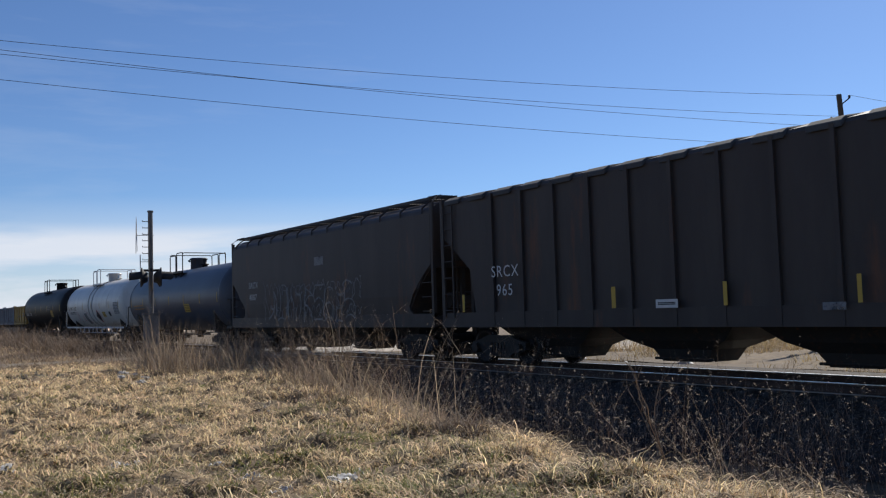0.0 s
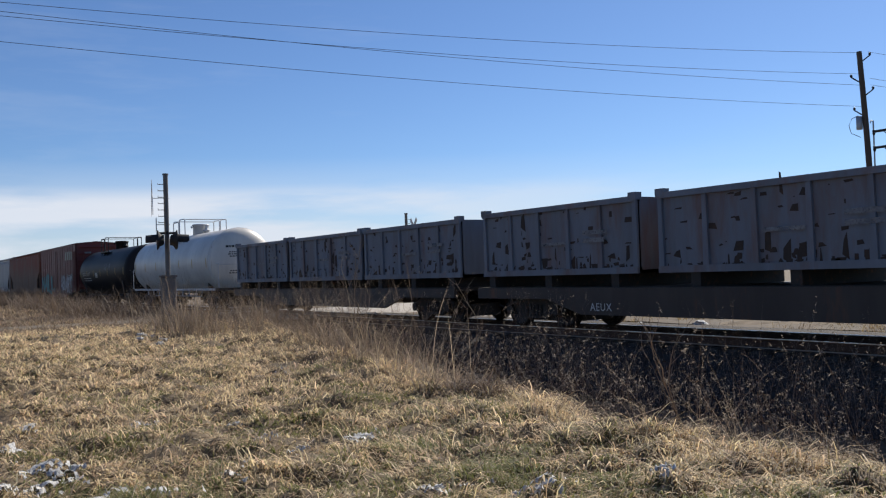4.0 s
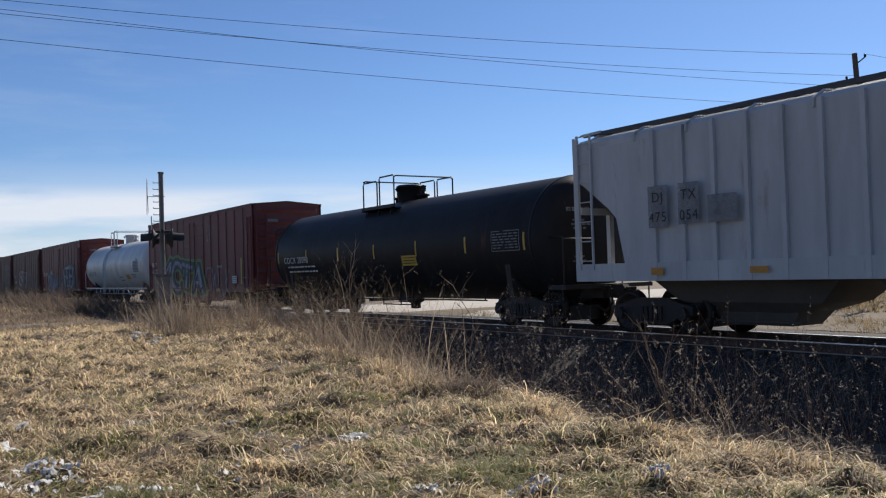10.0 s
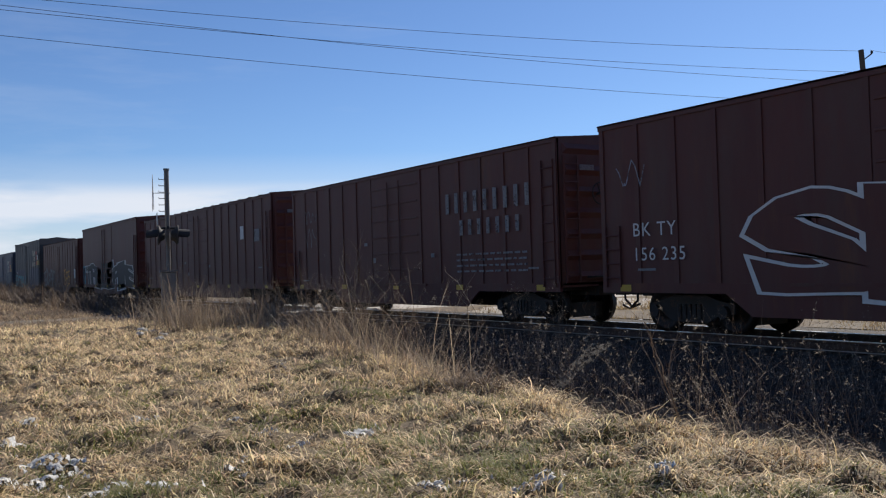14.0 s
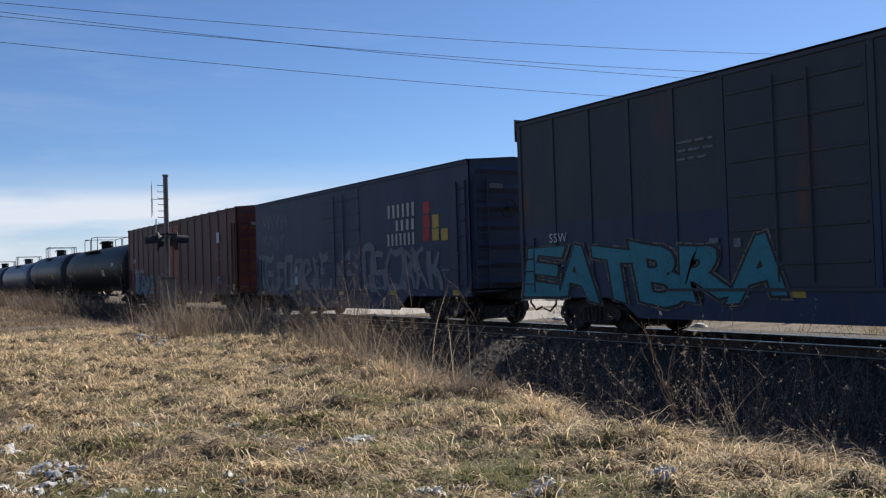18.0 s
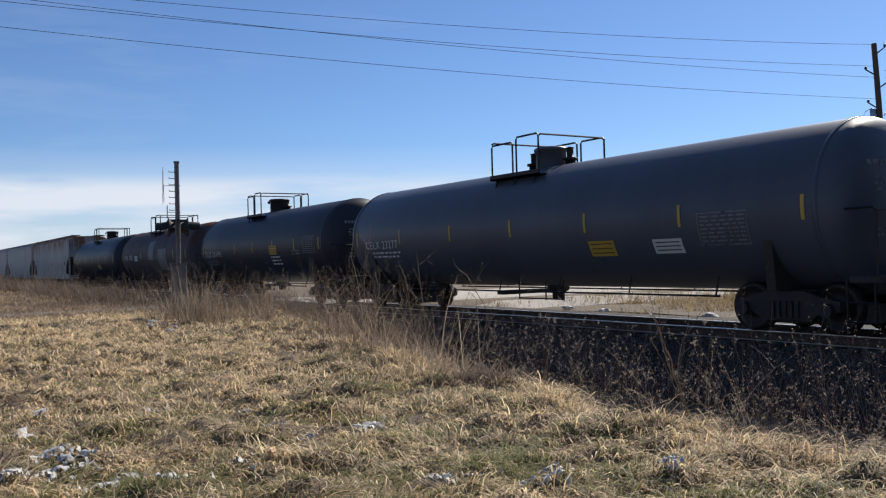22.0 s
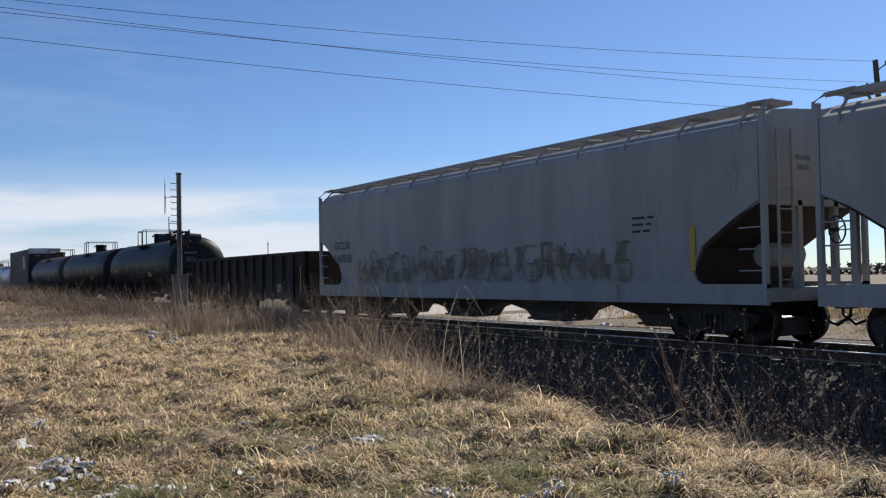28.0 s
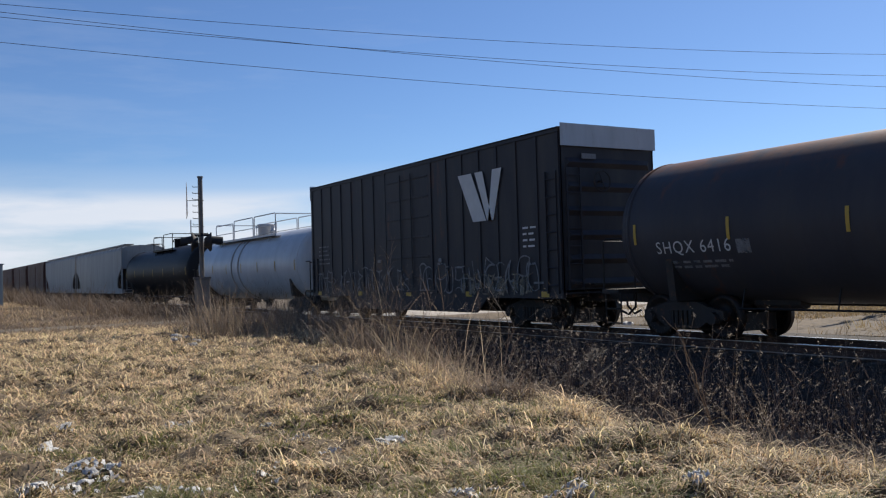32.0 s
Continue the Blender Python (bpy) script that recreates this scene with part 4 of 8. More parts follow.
# ---- boxcars ----
def boxcar(mid, length, eave, colour, label, marks=(), posts=6, door=3.0, door_at=0.0, peak=0.14, ribbed_roof=True, roof_colour=None, sill=0.84, end_band=None, seed=1, smooth_side=False, ink="l_white", lower=None):
    car = train_car("boxcar", label, "boxcar", mid)
    hw, hl = 1.57, length / 2
    for sy in (-1, 1):
        bm = bmesh.new()
        y0, y1 = sorted((sy * (hw - 0.038), sy * (hw - 0.09)))
        split = lower[1] if lower else sill + 0.12
        box(bm, -hl, hl, y0, y1, split, eave)
        part("side_panel", bm, colour, car)
        if lower:
            bm = bmesh.new()
            box(bm, -hl, hl, y0, y1, sill + 0.12, split)
            part("side_panel", bm, lower[0], car, "lower half of the side in another colour")
        bm = bmesh.new()
        y0, y1 = sorted((sy * (hw - 0.10), sy * (hw - 0.02)))
        box(bm, -hl, hl, y0, y1, sill, sill + 0.2)
        prism_y(bm, [(-hl + 3.3, sill), (hl - 3.3, sill), (hl - 3.9, 0.42), (-hl + 3.9, 0.42)], y0 + 0.01, y1 - 0.01)
        part("side_sill", bm, lower[0] if lower else colour, car)
        bm = bmesh.new()
        y0, y1 = sorted((sy * (hw - 0.10), sy * hw))
        box(bm, -hl, hl, y0, y1, eave - 0.10, eave + 0.02)
        part("top_chord", bm, colour, car)
        post_meshes = []
        for za, zb, tint in ([(sill + 0.2, lower[1], lower[0]), (lower[1], eave - 0.10, colour)] if lower else [(sill + 0.2, eave - 0.10, colour)]):
            post = bmesh.new()
            box(post, -0.06, 0.06, -0.05 if sy < 0 else 0.03, -0.03 if sy < 0 else 0.05, za, zb)
            post_meshes.append(mesh_of("side_post", post, tint))
        spots = []
        for a, b in ((-hl + 0.08, door_at - door / 2), (door_at + door / 2, hl - 0.08)):
            n = posts
            spots += [a + (b - a) * i / n for i in range(n + 1)]
        if not smooth_side:
            for x in spots:
                for post_mesh in post_meshes:
                    child("side_post", post_mesh, car, pose(x, sy * (hw - 0.06), 0))
        bm = bmesh.new()
        y0, y1 = sorted((sy * (hw - 0.058), sy * (hw - 0.020)))
        box(bm, door_at - door / 2 + 0.08, door_at + door / 2 - 0.08, y0, y1, sill + 0.22, eave - 0.16)
        leaf = part("door", bm, colour, car)
        bm = bmesh.new()
        z0, z1 = sorted((sy * (hw - 0.022), sy * (hw + 0.004)))
        box(bm, door_at - door / 2 + 0.14, door_at + door / 2 - 0.14, z0, z1, 0.0, 0.06)
        dr = mesh_of("door_rib", bm, colour, 0.008)
        for z in np.linspace(sill + 0.6, eave - 0.5, 6):
            child("door_rib", dr, leaf, pose(0, 0, z))
        bm = bmesh.new()
        tube(bm, [(0, sy * (hw + 0.02), sill + 0.3), (0, sy * (hw + 0.02), eave - 0.3)], 0.02, 6)
        rod = mesh_of("lock_rod", bm, colour)
        for x in (door_at - 0.35, door_at + 0.35):
            child("lock_rod", rod, leaf, pose(x, 0, 0))
        bm = bmesh.new()
        y0, y1 = sorted((sy * (hw - 0.02), sy * (hw + 0.03)))
        box(bm, door_at - door, door_at + door * 0.6, y0, y1, sill + 0.14, sill + 0.20)
        part("door_rail", bm, colour, car)
        for sx in (-1, 1):
            child("ladder", ladder("ladder" if sx * sy < 0 else "ladder_short", colour), car, pose(sx * (hl - 0.35), sy * hw, sill + 0.12, 0, 0, 0 if sy < 0 else 180))
    for sx in (-1, 1):
        bm = bmesh.new()
        x0, x1 = sorted((sx * hl, sx * (hl - 0.05)))
        prism_x(bm, [(-hw + 0.05, sill + 0.1), (hw - 0.05, sill + 0.1), (hw - 0.05, eave), (0, eave + peak), (-hw + 0.05, eave)], x0, x1)
        wall = part("end_wall", bm, colour, car)
        bm = bmesh.new()
        z = 0.0
        o = 0.07 * sx
        a, b = sx * hl, sx * hl + o
        v = [bm.verts.new(p) for p in ((a, -hw + 0.2, z - 0.12), (b, -hw + 0.3, z), (a, -hw + 0.2, z + 0.12), (a, hw - 0.2, z - 0.12), (b, hw - 0.3, z), (a, hw - 0.2, z + 0.12))]
        bm.faces.new((v[0], v[3], v[4], v[1]))
        bm.faces.new((v[1], v[4], v[5], v[2]))
        bm.faces.new((v[0], v[1], v[2]))
        bm.faces.new((v[3], v[5], v[4]))
        rib = mesh_of("corrugation", bm, colour)
        for i in range(7):
            child("corrugation", rib, wall, pose(0, 0, sill + 0.35 + i * (eave - sill - 0.6) / 6))
        child("ladder", ladder("ladder", colour), car, pose(sx * (hl + 0.06), -sx * (hw - 0.4), sill + 0.2, 0, 0, 90 if sx > 0 else -90))
        bm = bmesh.new()
        x0, x1 = sorted((sx * (hl + 0.02), sx * (hl + 0.22)))
        box(bm, x0, x1, -0.75, 0.75, 1.15, 1.19)
        part("end_platform", bm, "pipe", car)
        if end_band:
            bm = bmesh.new()
            x0, x1 = sorted((sx * (hl + 0.07), sx * (hl + 0.085)))
            box(bm, x0, x1, -hw + 0.02, hw - 0.02, eave - 0.45, eave + 0.10)
            part("end_band", bm, end_band, car, "pale painted band across the end")
    child("brake_wheel", SH["brake_wheel"], car, pose(hl + 0.17, -0.35, eave - 1.3), "spoked hand brake wheel")
    rs = random.Random(seed + 900)
    for x, z, w, h in ((door_at - door / 2 - 0.5, 2.0, 0.22, 0.10), (door_at - door / 2 + 0.25, 1.55, 0.16, 0.16), (-hl + 1.0, 1.25, 0.5, 0.05), (door_at + door / 2 + 0.4, 1.7, 0.18, 0.12), (hl - 1.3, 1.35, 0.4, 0.05)):
        x, z = x + rs.uniform(-0.2, 0.2), z + rs.uniform(-0.2, 0.4)
        decal("placard", [rect(x, x + w, z, z + h)], lambda q: -hw, 0.009, "l_grey", car, "small grey stencilled plate")
    bm = bmesh.new()
    box(bm, hl + 0.072, hl + 0.080, -0.9, -0.45, eave - 0.75, eave - 0.62)
    part("end_plate", bm, "l_grey", car)
    bm = bmesh.new()
    prism_x(bm, [(-hw, eave + 0.015), (0, eave + peak), (hw, eave + 0.015), (hw, eave - 0.02), (0, eave + peak - 0.04), (-hw, eave - 0.02)], -hl - 0.02, hl + 0.02)
    if ribbed_roof:
        n = int(length / 1.15)
        for i in range(n + 1):
            x = -hl + 0.06 + i * (length - 0.12) / n
            prism_x(bm, [(-hw - 0.005, eave - 0.01), (-hw - 0.005, eave + 0.05), (0, eave + peak + 0.04), (hw + 0.005, eave + 0.05), (hw + 0.005, eave - 0.01), (0, eave + peak - 0.01)], x - 0.05, x + 0.05)
    part("roof", bm, roof_colour or colour, car)
    bm = bmesh.new()
    box(bm, -hl, hl, -0.35, 0.35, sill - 0.12, sill + 0.16)
    box(bm, -hl + 3.4, hl - 3.4, -0.40, 0.40, 0.40, sill)
    for x in np.linspace(-hl + 0.5, hl - 0.5, 9):
        box(bm, x - 0.06, x + 0.06, -hw + 0.1, hw - 0.1, sill, sill + 0.14)
    box(bm, -hl, hl, -hw + 0.12, hw - 0.12, sill + 0.15, sill + 0.2)
    part("underframe", bm, "iron", car)
    bm = bmesh.new()
    tube(bm, [(-1.2, 0.55, 0.62), (0.1, 0.55, 0.62)], 0.19, 12)
    part("brake_reservoir", bm, "iron", car)
    gear(car, length, 2.3 if length > 17 else 2.0)

    def surf(z):
        return -(hw - 0.034) if smooth_side else -hw

    mark(car, marks, surf, seed, ink)
    for x in np.linspace(-hl + 0.7, hl - 0.7, 5):
        decal("reflector", [rect(x - 0.16, x + 0.16, sill + 0.03, sill + 0.17)], lambda z: -hw + 0.02, 0.008, "l_yellow", car, "yellow reflective strip")
    return car


# ---- tank cars ----
def tank_car(mid, length, colour, label, marks=(), top=3.92, radius=1.57, dome_at=0.0, rails=None, ladder=False, platform_rail=False, frame_mat="pipe", valves=1, band=None, seed=1, ink="l_white", long_rail=False, span=1.05, shift=0.0):
    car = train_car("tank_car", label, "tank car", mid)
    zc = top - radius
    hl = length / 2 - 0.15
    bm = bmesh.new()
    prof = []
    dome = 0.62
    n = 8
    for i in range(n + 1):
        a = i / n * math.pi / 2
        prof.append((-hl + dome - dome * math.cos(a), radius * math.sin(a) ** 0.82))
    prof = prof + [(x, radius) for x in np.linspace(-hl + dome, hl - dome, 7)[1:-1]] + [(-x, r) for x, r in reversed(prof)]
    lathe_x(bm, prof, 44, (0, 0, zc))
    tank = part("tank", bm, colour, car)
    for x in (-hl + dome + 0.05, hl - dome - 0.05):
        bm = bmesh.new()
        lathe_x(bm, [(x - 0.04, radius), (x - 0.04, radius + 0.012), (x + 0.04, radius + 0.012), (x + 0.04, radius)], 44, (0, 0, zc))
        part("weld_seam", bm, colour, tank)
    if band:
        for x, w in ((dome_at - 0.55, 0.18), (dome_at + 0.45, 0.18)):
            bm = bmesh.new()
            lathe_x(bm, [(x - w / 2, radius + 0.004), (x - w / 2, radius + 0.02), (x + w / 2, radius + 0.02), (x + w / 2, radius + 0.004)], 44, (0, 0, zc))
            part("band", bm, band, tank, "stained band round the tank")
    # manway, valves, platform with bent railings
    rm = rails or frame_mat
    bm = bmesh.new()
    lathe_z(bm, [(-0.15, 0.40), (0.42, 0.40), (0.42, 0.45), (0.48, 0.45), (0.52, 0.38), (0.54, 0.0)], 20, (dome_at + 0.15, 0, top))
    tube(bm, [(dome_at + 0.15, -0.45, top + 0.32), (dome_at + 0.15, -0.52, top + 0.40)], 0.05, 6)
    part("manway", bm, rm if rails else colour, car, "bolted manway cover")
    for k in range(valves):
        bm = bmesh.new()
        x = dome_at + 0.80 - 0.75 * k
        lathe_z(bm, [(-0.15, 0.14), (0.12, 0.14), (0.12, 0.20), (0.18, 0.20), (0.20, 0.09), (0.42, 0.09), (0.44, 0.12), (0.48, 0.0)], 12, (x, 0.1, top))
        part("valve", bm, rm, car)
    for sy in (-1, 1):
        bm = bmesh.new()
        y0, y1 = sorted((sy * 0.55, sy * 1.15))
        box(bm, dome_at - span - 0.05, dome_at + span + 0.05, y0, y1, top - 0.30, top - 0.26)
        box(bm, dome_at - span - 0.05, dome_at + span + 0.05, sy * 1.13 - 0.02, sy * 1.13 + 0.02, top - 0.30, top - 0.16)
        for x in (dome_at - span * 0.8, dome_at, dome_at + span * 0.8):
            tube(bm, [(x, sy * 1.1, top - 0.28), (x, sy * 1.2, top - 0.95)], 0.025, 5)
        part("platform", bm, rm, car, "grated walkway beside the manway")
    hgt = 1.02
    loops = [(-span, -span * 0.08), (span * 0.08, span)] if not long_rail else [(-span, -span * 0.36), (-span * 0.32, span * 0.32), (span * 0.36, span)]
    for sy in (-1, 1):
        for k, (a, b) in enumerate(loops):
            bm = bmesh.new()
            z0 = top - 0.28
            hh = hgt - (0.10 if k == 0 and sy < 0 else 0.0)
            pts = [(dome_at + a, sy * 1.1, z0), (dome_at + a, sy * 1.1, z0 + hh - 0.05), (dome_at + a + 0.05, sy * 1.1, z0 + hh), (dome_at + b - 0.05, sy * 1.1, z0 + hh), (dome_at + b, sy * 1.1, z0 + hh - 0.05), (dome_at + b, sy * 1.1, z0)]
            tube(bm, pts, 0.026, 6)
            if long_rail:
                tube(bm, [(dome_at + a, sy * 1.1, z0 + hh * 0.5), (dome_at + b, sy * 1.1, z0 + hh * 0.5)], 0.02, 6)
            part("railing", bm, rm, car)
    for x in (dome_at - span, dome_at + span):
        bm = bmesh.new()
        z0 = top - 0.28
        tube(bm, [(x, -1.1, z0 + hgt - 0.06), (x, -1.02, z0 + hgt - 0.02), (x, 1.02, z0 + hgt - 0.02), (x, 1.1, z0 + hgt - 0.06)], 0.024, 6)
        part("railing", bm, rm, car)
    if ladder:
        bm = bmesh.new()
        for x in (dome_at - 0.95, dome_at - 0.50):
            pts = [(x, -(math.sqrt(max(0.0, radius ** 2 - (z - zc) ** 2)) + 0.07) if z > zc else -(radius + 0.07), z) for z in np.linspace(0.85, top - 0.35, 10)]
            tube(bm, pts, 0.024, 6)
        for z in np.linspace(1.1, top - 0.5, 10):
            y = -(math.sqrt(max(0.0, radius ** 2 - (z - zc) ** 2)) + 0.07) if z > zc else -(radius + 0.07)
            tube(bm, [(dome_at - 0.95, y, z), (dome_at - 0.50, y, z)], 0.016, 5)
        part("ladder", bm, rm, car, "ladder bent round the tank's side")
    # frame: stub sills, bolsters, end platforms and grab rails
    for sx in (-1, 1):
        bm = bmesh.new()
        x0, x1 = sorted((sx * (hl + 0.45), sx * (hl - 3.2)))
        box(bm, x0, x1, -0.30, 0.30, 0.72, 1.02)
        x0, x1 = sorted((sx * (hl + 0.40), sx * (hl - 0.15)))
        box(bm, x0, x1, -1.42, 1.42, 0.96, 1.06)
        part("stub_sill", bm, "iron", car)
        wy, lowered = (1.12, 0.25) if platform_rail else (1.35, 0.0)
        bm = bmesh.new()
        prism_x(bm, [(-wy, 0.80), (wy, 0.80), (wy + 0.1, zc - 0.55 - lowered), (1.1, zc - 0.80 - lowered), (0.0, zc - radius + 0.05), (-1.1, zc - 0.80 - lowered), (-wy - 0.1, zc - 0.55 - lowered)], sx * (hl - 1.75) - 0.10, sx * (hl - 1.75) + 0.10)
        part("saddle", bm, "iron", car)
        for sy in (-1, 1):
            bm = bmesh.new()
            x = sx * (hl + 0.34)
            tube(bm, [(x, sy * 1.40, 1.05), (x, sy * 1.40, 2.12), (x - sx * 0.06, sy * 1.38, 2.2), (x - sx * 0.75, sy * 1.3, 2.2)], 0.022, 6)
            tube(bm, [(x, sy * 1.40, 2.15), (x, sy * 0.45, 2.15), (x, sy * 0.45, 1.05)], 0.020, 6)
            part("grab_rail", bm, rm if platform_rail else "pipe", car)
            bm = bmesh.new()
            for z in (0.30, 0.62):
                tube(bm, [(x - sx * 0.55, sy * 1.40, z), (x - sx * 0.05, sy * 1.40, z)], 0.02, 5)
            for xx in (x - sx * 0.55, x - sx * 0.05):
                tube(bm, [(xx, sy * 1.40, 0.30), (xx, sy * 1.40, 1.0)], 0.02, 5)
            part("step", bm, "pipe", car)
    for sy in (-1, 1):
        bm = bmesh.new()
        z = 0.66
        if platform_rail:
            box(bm, -hl + 0.1, hl - 0.1, sy * 1.42 - 0.03, sy * 1.42 + 0.03, 0.96, 1.06)
            for x in np.linspace(-hl + 3.0, hl - 3.0, 9):
                box(bm, x - 0.03, x + 0.03, sy * 1.40 - 0.02, sy * 1.40 + 0.02, 0.72, 0.98)
        tube(bm, [(-hl + 3.2, sy * 1.05, z), (hl - 3.2, sy * 1.05, z)], 0.022, 5)
        for x in np.linspace(-hl + 3.3, hl - 3.3, 6):
            tube(bm, [(x, sy * 1.05, z), (x, sy * 0.95, 1.05)], 0.018, 5)
        part("side_rail", bm, rm if platform_rail else "pipe", car)
    bm = bmesh.new()
    lathe_z(bm, [(0.0, 0.30), (-0.16, 0.28), (-0.22, 0.16), (-0.38, 0.16), (-0.40, 0.0)], 14, (dome_at + 0.3, 0, zc - radius + 0.05))
    box(bm, dome_at - 1.2, dome_at - 0.9, -0.9, 0.9, 0.55, 0.66)
    for x in (dome_at - 0.2, dome_at + 0.9, dome_at + 1.6):
        tube(bm, [(x, -0.9, 0.45), (x, -0.9, 0.95)], 0.02, 5)
    tube(bm, [(dome_at - 0.2, -0.9, 0.48), (dome_at + 1.6, -0.9, 0.48)], 0.02, 5)
    part("bottom_outlet", bm, "iron", car)
    bm = bmesh.new()
    tube(bm, [(-hl + 3.1, -0.3, 0.80), (-hl + 4.2, -0.3, 0.80)], 0.17, 12)
    part("brake_reservoir", bm, "iron", car)
    gear(car, length, 1.85, 0.15)

    def surf(z):
        return -math.sqrt(max(0.02, radius ** 2 - (z - zc) ** 2))

    mark(car, [(m[0], m[1] + shift, *m[2:]) if m[0] == "T" else (m[0], m[1] + shift, m[2] + shift, *m[3:]) for m in marks], surf, seed, ink)
    rows = []
    hs = random.Random(seed + 70)

    def head(y, z):
        q = min(1.0, (math.hypot(y, z - zc) / radius) ** (1 / 0.82))
        return (hl - dome + dome * math.sqrt(max(0.0, 1 - q * q)) + 0.012, y, z)

    for k, (z, w, tall) in enumerate(((zc + 0.62, 0.62, 0.10), (zc + 0.38, 0.36, 0.05), (zc + 0.28, 0.44, 0.05), (zc + 0.18, 0.34, 0.05), (zc - 0.50, 0.30, 0.045), (zc - 0.60, 0.38, 0.045))):
        y = -0.55 - 0.5 * w
        while y < -0.55 + 0.5 * w:
            step = hs.uniform(0.06, 0.14)
            rows.append((head(y, z), head(y + step, z), head(y + step, z + tall), head(y, z + tall)))
            y += step + 0.035
    bars = flat_mesh("head_lettering", [p for q in rows for p in q], [tuple(range(4 * k, 4 * k + 4)) for k in range(len(rows))], "l_black" if ink == "l_black" or colour in ("white", "silver") else "l_dim")
    child("head_lettering", bars, car, None, "rows of small stencilled bars on the tank's head")["kind"] = "stuff"
    for x in np.linspace(-hl + 0.9, hl - 0.9, 7):
        decal("reflector", [rect(x - 0.038, x + 0.038, zc - 0.28, zc + 0.16)], surf, 0.012, "l_yellow", car, "yellow reflective strip")
    return car


# ---- covered hoppers ----
def hopper(mid, length, colour, label, marks=(), top=4.22, ribbed=False, sill=0.82, roof_dark=False, bays=4, seed=1, ink="l_black", curved=True, cut=1.9, shoulder=0.12, boards=True, board_top=0.28, ribs=13, bay_mat="iron"):
    car = train_car("covered_hopper", label, "hopper car", mid)
    hl, hw = length / 2, 1.57
    r = top + 0.0
    if curved:
        half = [(hw - 0.05, sill + 0.36), (hw - 0.01, 1.9), (hw, 2.7), (hw - 0.005, r - shoulder - 0.10), (hw - 0.03, r - shoulder - 0.01), (hw - 0.09, r - shoulder + 0.05), (1.10, min(r - shoulder + 0.28, r + board_top - 0.15)), (0.6, min(r - shoulder + 0.42, r + board_top - 0.12)), (0, min(r - shoulder + 0.46, r + board_top - 0.08))]
    else:
        half = [(hw - 0.06, sill + 0.36), (hw - 0.06, r - 0.08), (hw - 0.12, r), (0.6, r + 0.22), (0, r + 0.24)]
    # body: a shell whose ends are cut back below by the sloping floor sheets
    slope = [(0.12, 2.75), (0.37 * cut, 2.45), (cut - 0.4, 1.95), (cut, sill + 0.36)] if curved else [(0.12, 3.38), (1.25, 2.55), (cut, sill + 0.36)]
    stations = [(-hl + u, z) for u, z in slope] + [(hl - u, z) for u, z in reversed(slope)]
    bm = bmesh.new()
    rings = []
    for x, zb in stations:
        pts = [(y, max(z, zb)) for y, z in half]
        pts[0] = (pts[0][0], zb)
        ring = [bm.verts.new((x, -y, z)) for y, z in pts] + [bm.verts.new((x, y, z)) for y, z in reversed(pts[:-1])]
        rings.append(ring)
    for a, b in zip(rings, rings[1:]):
        m = len(a)
        for k in range(m):
            f = bm.faces.new((a[k], a[(k + 1) % m], b[(k + 1) % m], b[k]))
    bm.faces.new(rings[0])
    bm.faces.new(rings[-1][::-1])
    bmesh.ops.remove_doubles(bm, verts=bm.verts[:], dist=0.0005)
    part("body", bm, colour, car)
    for sx in (-1, 1):
        bm = bmesh.new()
        prism_y(bm, [(sx * (hl - u), z) for u, z in [(u, z - 0.01) for u, z in slope] + [(u - 0.04 * (u > 0.2), z - 0.05) for u, z in reversed(slope)]], -1.49, 1.49)
        part("slope_sheet", bm, "rusty_dark", car, "rust-brown sloping floor sheet under the end")
    if ribbed:
        post = bmesh.new()
        box(post, -0.045, 0.045, -0.075, 0.0, sill + 0.02, r - 0.06)
        post_mesh = mesh_of("side_post", post, colour)
        n = ribs
        for i in range(n):
            x = -hl + cut + 0.1 + i * (length - 2 * cut - 0.2) / (n - 1)
            for sy in (-1, 1):
                child("side_post", post_mesh, car, pose(x, sy * (hw - 0.055), 0, 0, 0, 0 if sy < 0 else 180))
    for sy in (-1, 1):
        bm = bmesh.new()
        y0, y1 = sorted((sy * (hw - 0.10), sy * (hw + 0.005)))
        box(bm, -hl, hl, y0, y1, sill, sill + 0.38)
        part("side_sill", bm, colour, car)
        for sx in (-1, 1):
            # end panel with an angled cut-out, corner post, ladder
            bm = bmesh.new()
            y0, y1 = sorted((sy * (hw - 0.09), sy * (hw - 0.03)))
            lower = [(cut - 0.38, sill + 0.36), (cut - 0.2, sill + 0.48), (cut - 0.14, sill + 0.68), (cut - 0.34, 1.92), (cut - 0.7, 2.14), (0.34 * cut, 2.48), (0.1, 2.72)] if curved else [(1.50, sill + 0.36), (1.28, 2.5), (0.75, 3.0), (0.1, 3.38)]
            prism_y(bm, [(sx * (hl - u), z) for u, z in [(cut + 0.1, sill + 0.36)] + lower + [(0.1, r - 0.2), (cut + 0.1, r - 0.2)]], y0, y1)
            part("end_panel", bm, colour, car)
            bm = bmesh.new()
            x0, x1 = sorted((sx * hl, sx * (hl - 0.10)))
            box(bm, x0, x1, min(sy * (hw - 0.1), sy * hw), max(sy * (hw - 0.1), sy * hw), sill + 0.3, r + 0.05)
            part("corner_post", bm, colour, car)
            if not curved:
                child("ladder", ladder("ladder", colour), car, pose(sx * (hl - 0.38), sy * (hw + 0.02), sill + 0.25, 0, 0, 0 if sy < 0 else 180))
            else:
                for z in (1.45, 1.85, 2.25):
                    bm = bmesh.new()
                    tube(bm, [(sx * (hl - 0.08), sy * (hw - 0.03), z), (sx * (hl - 0.62), sy * (hw - 0.03), z)], 0.016, 5)
                    part("grab_iron", bm, colour, car)
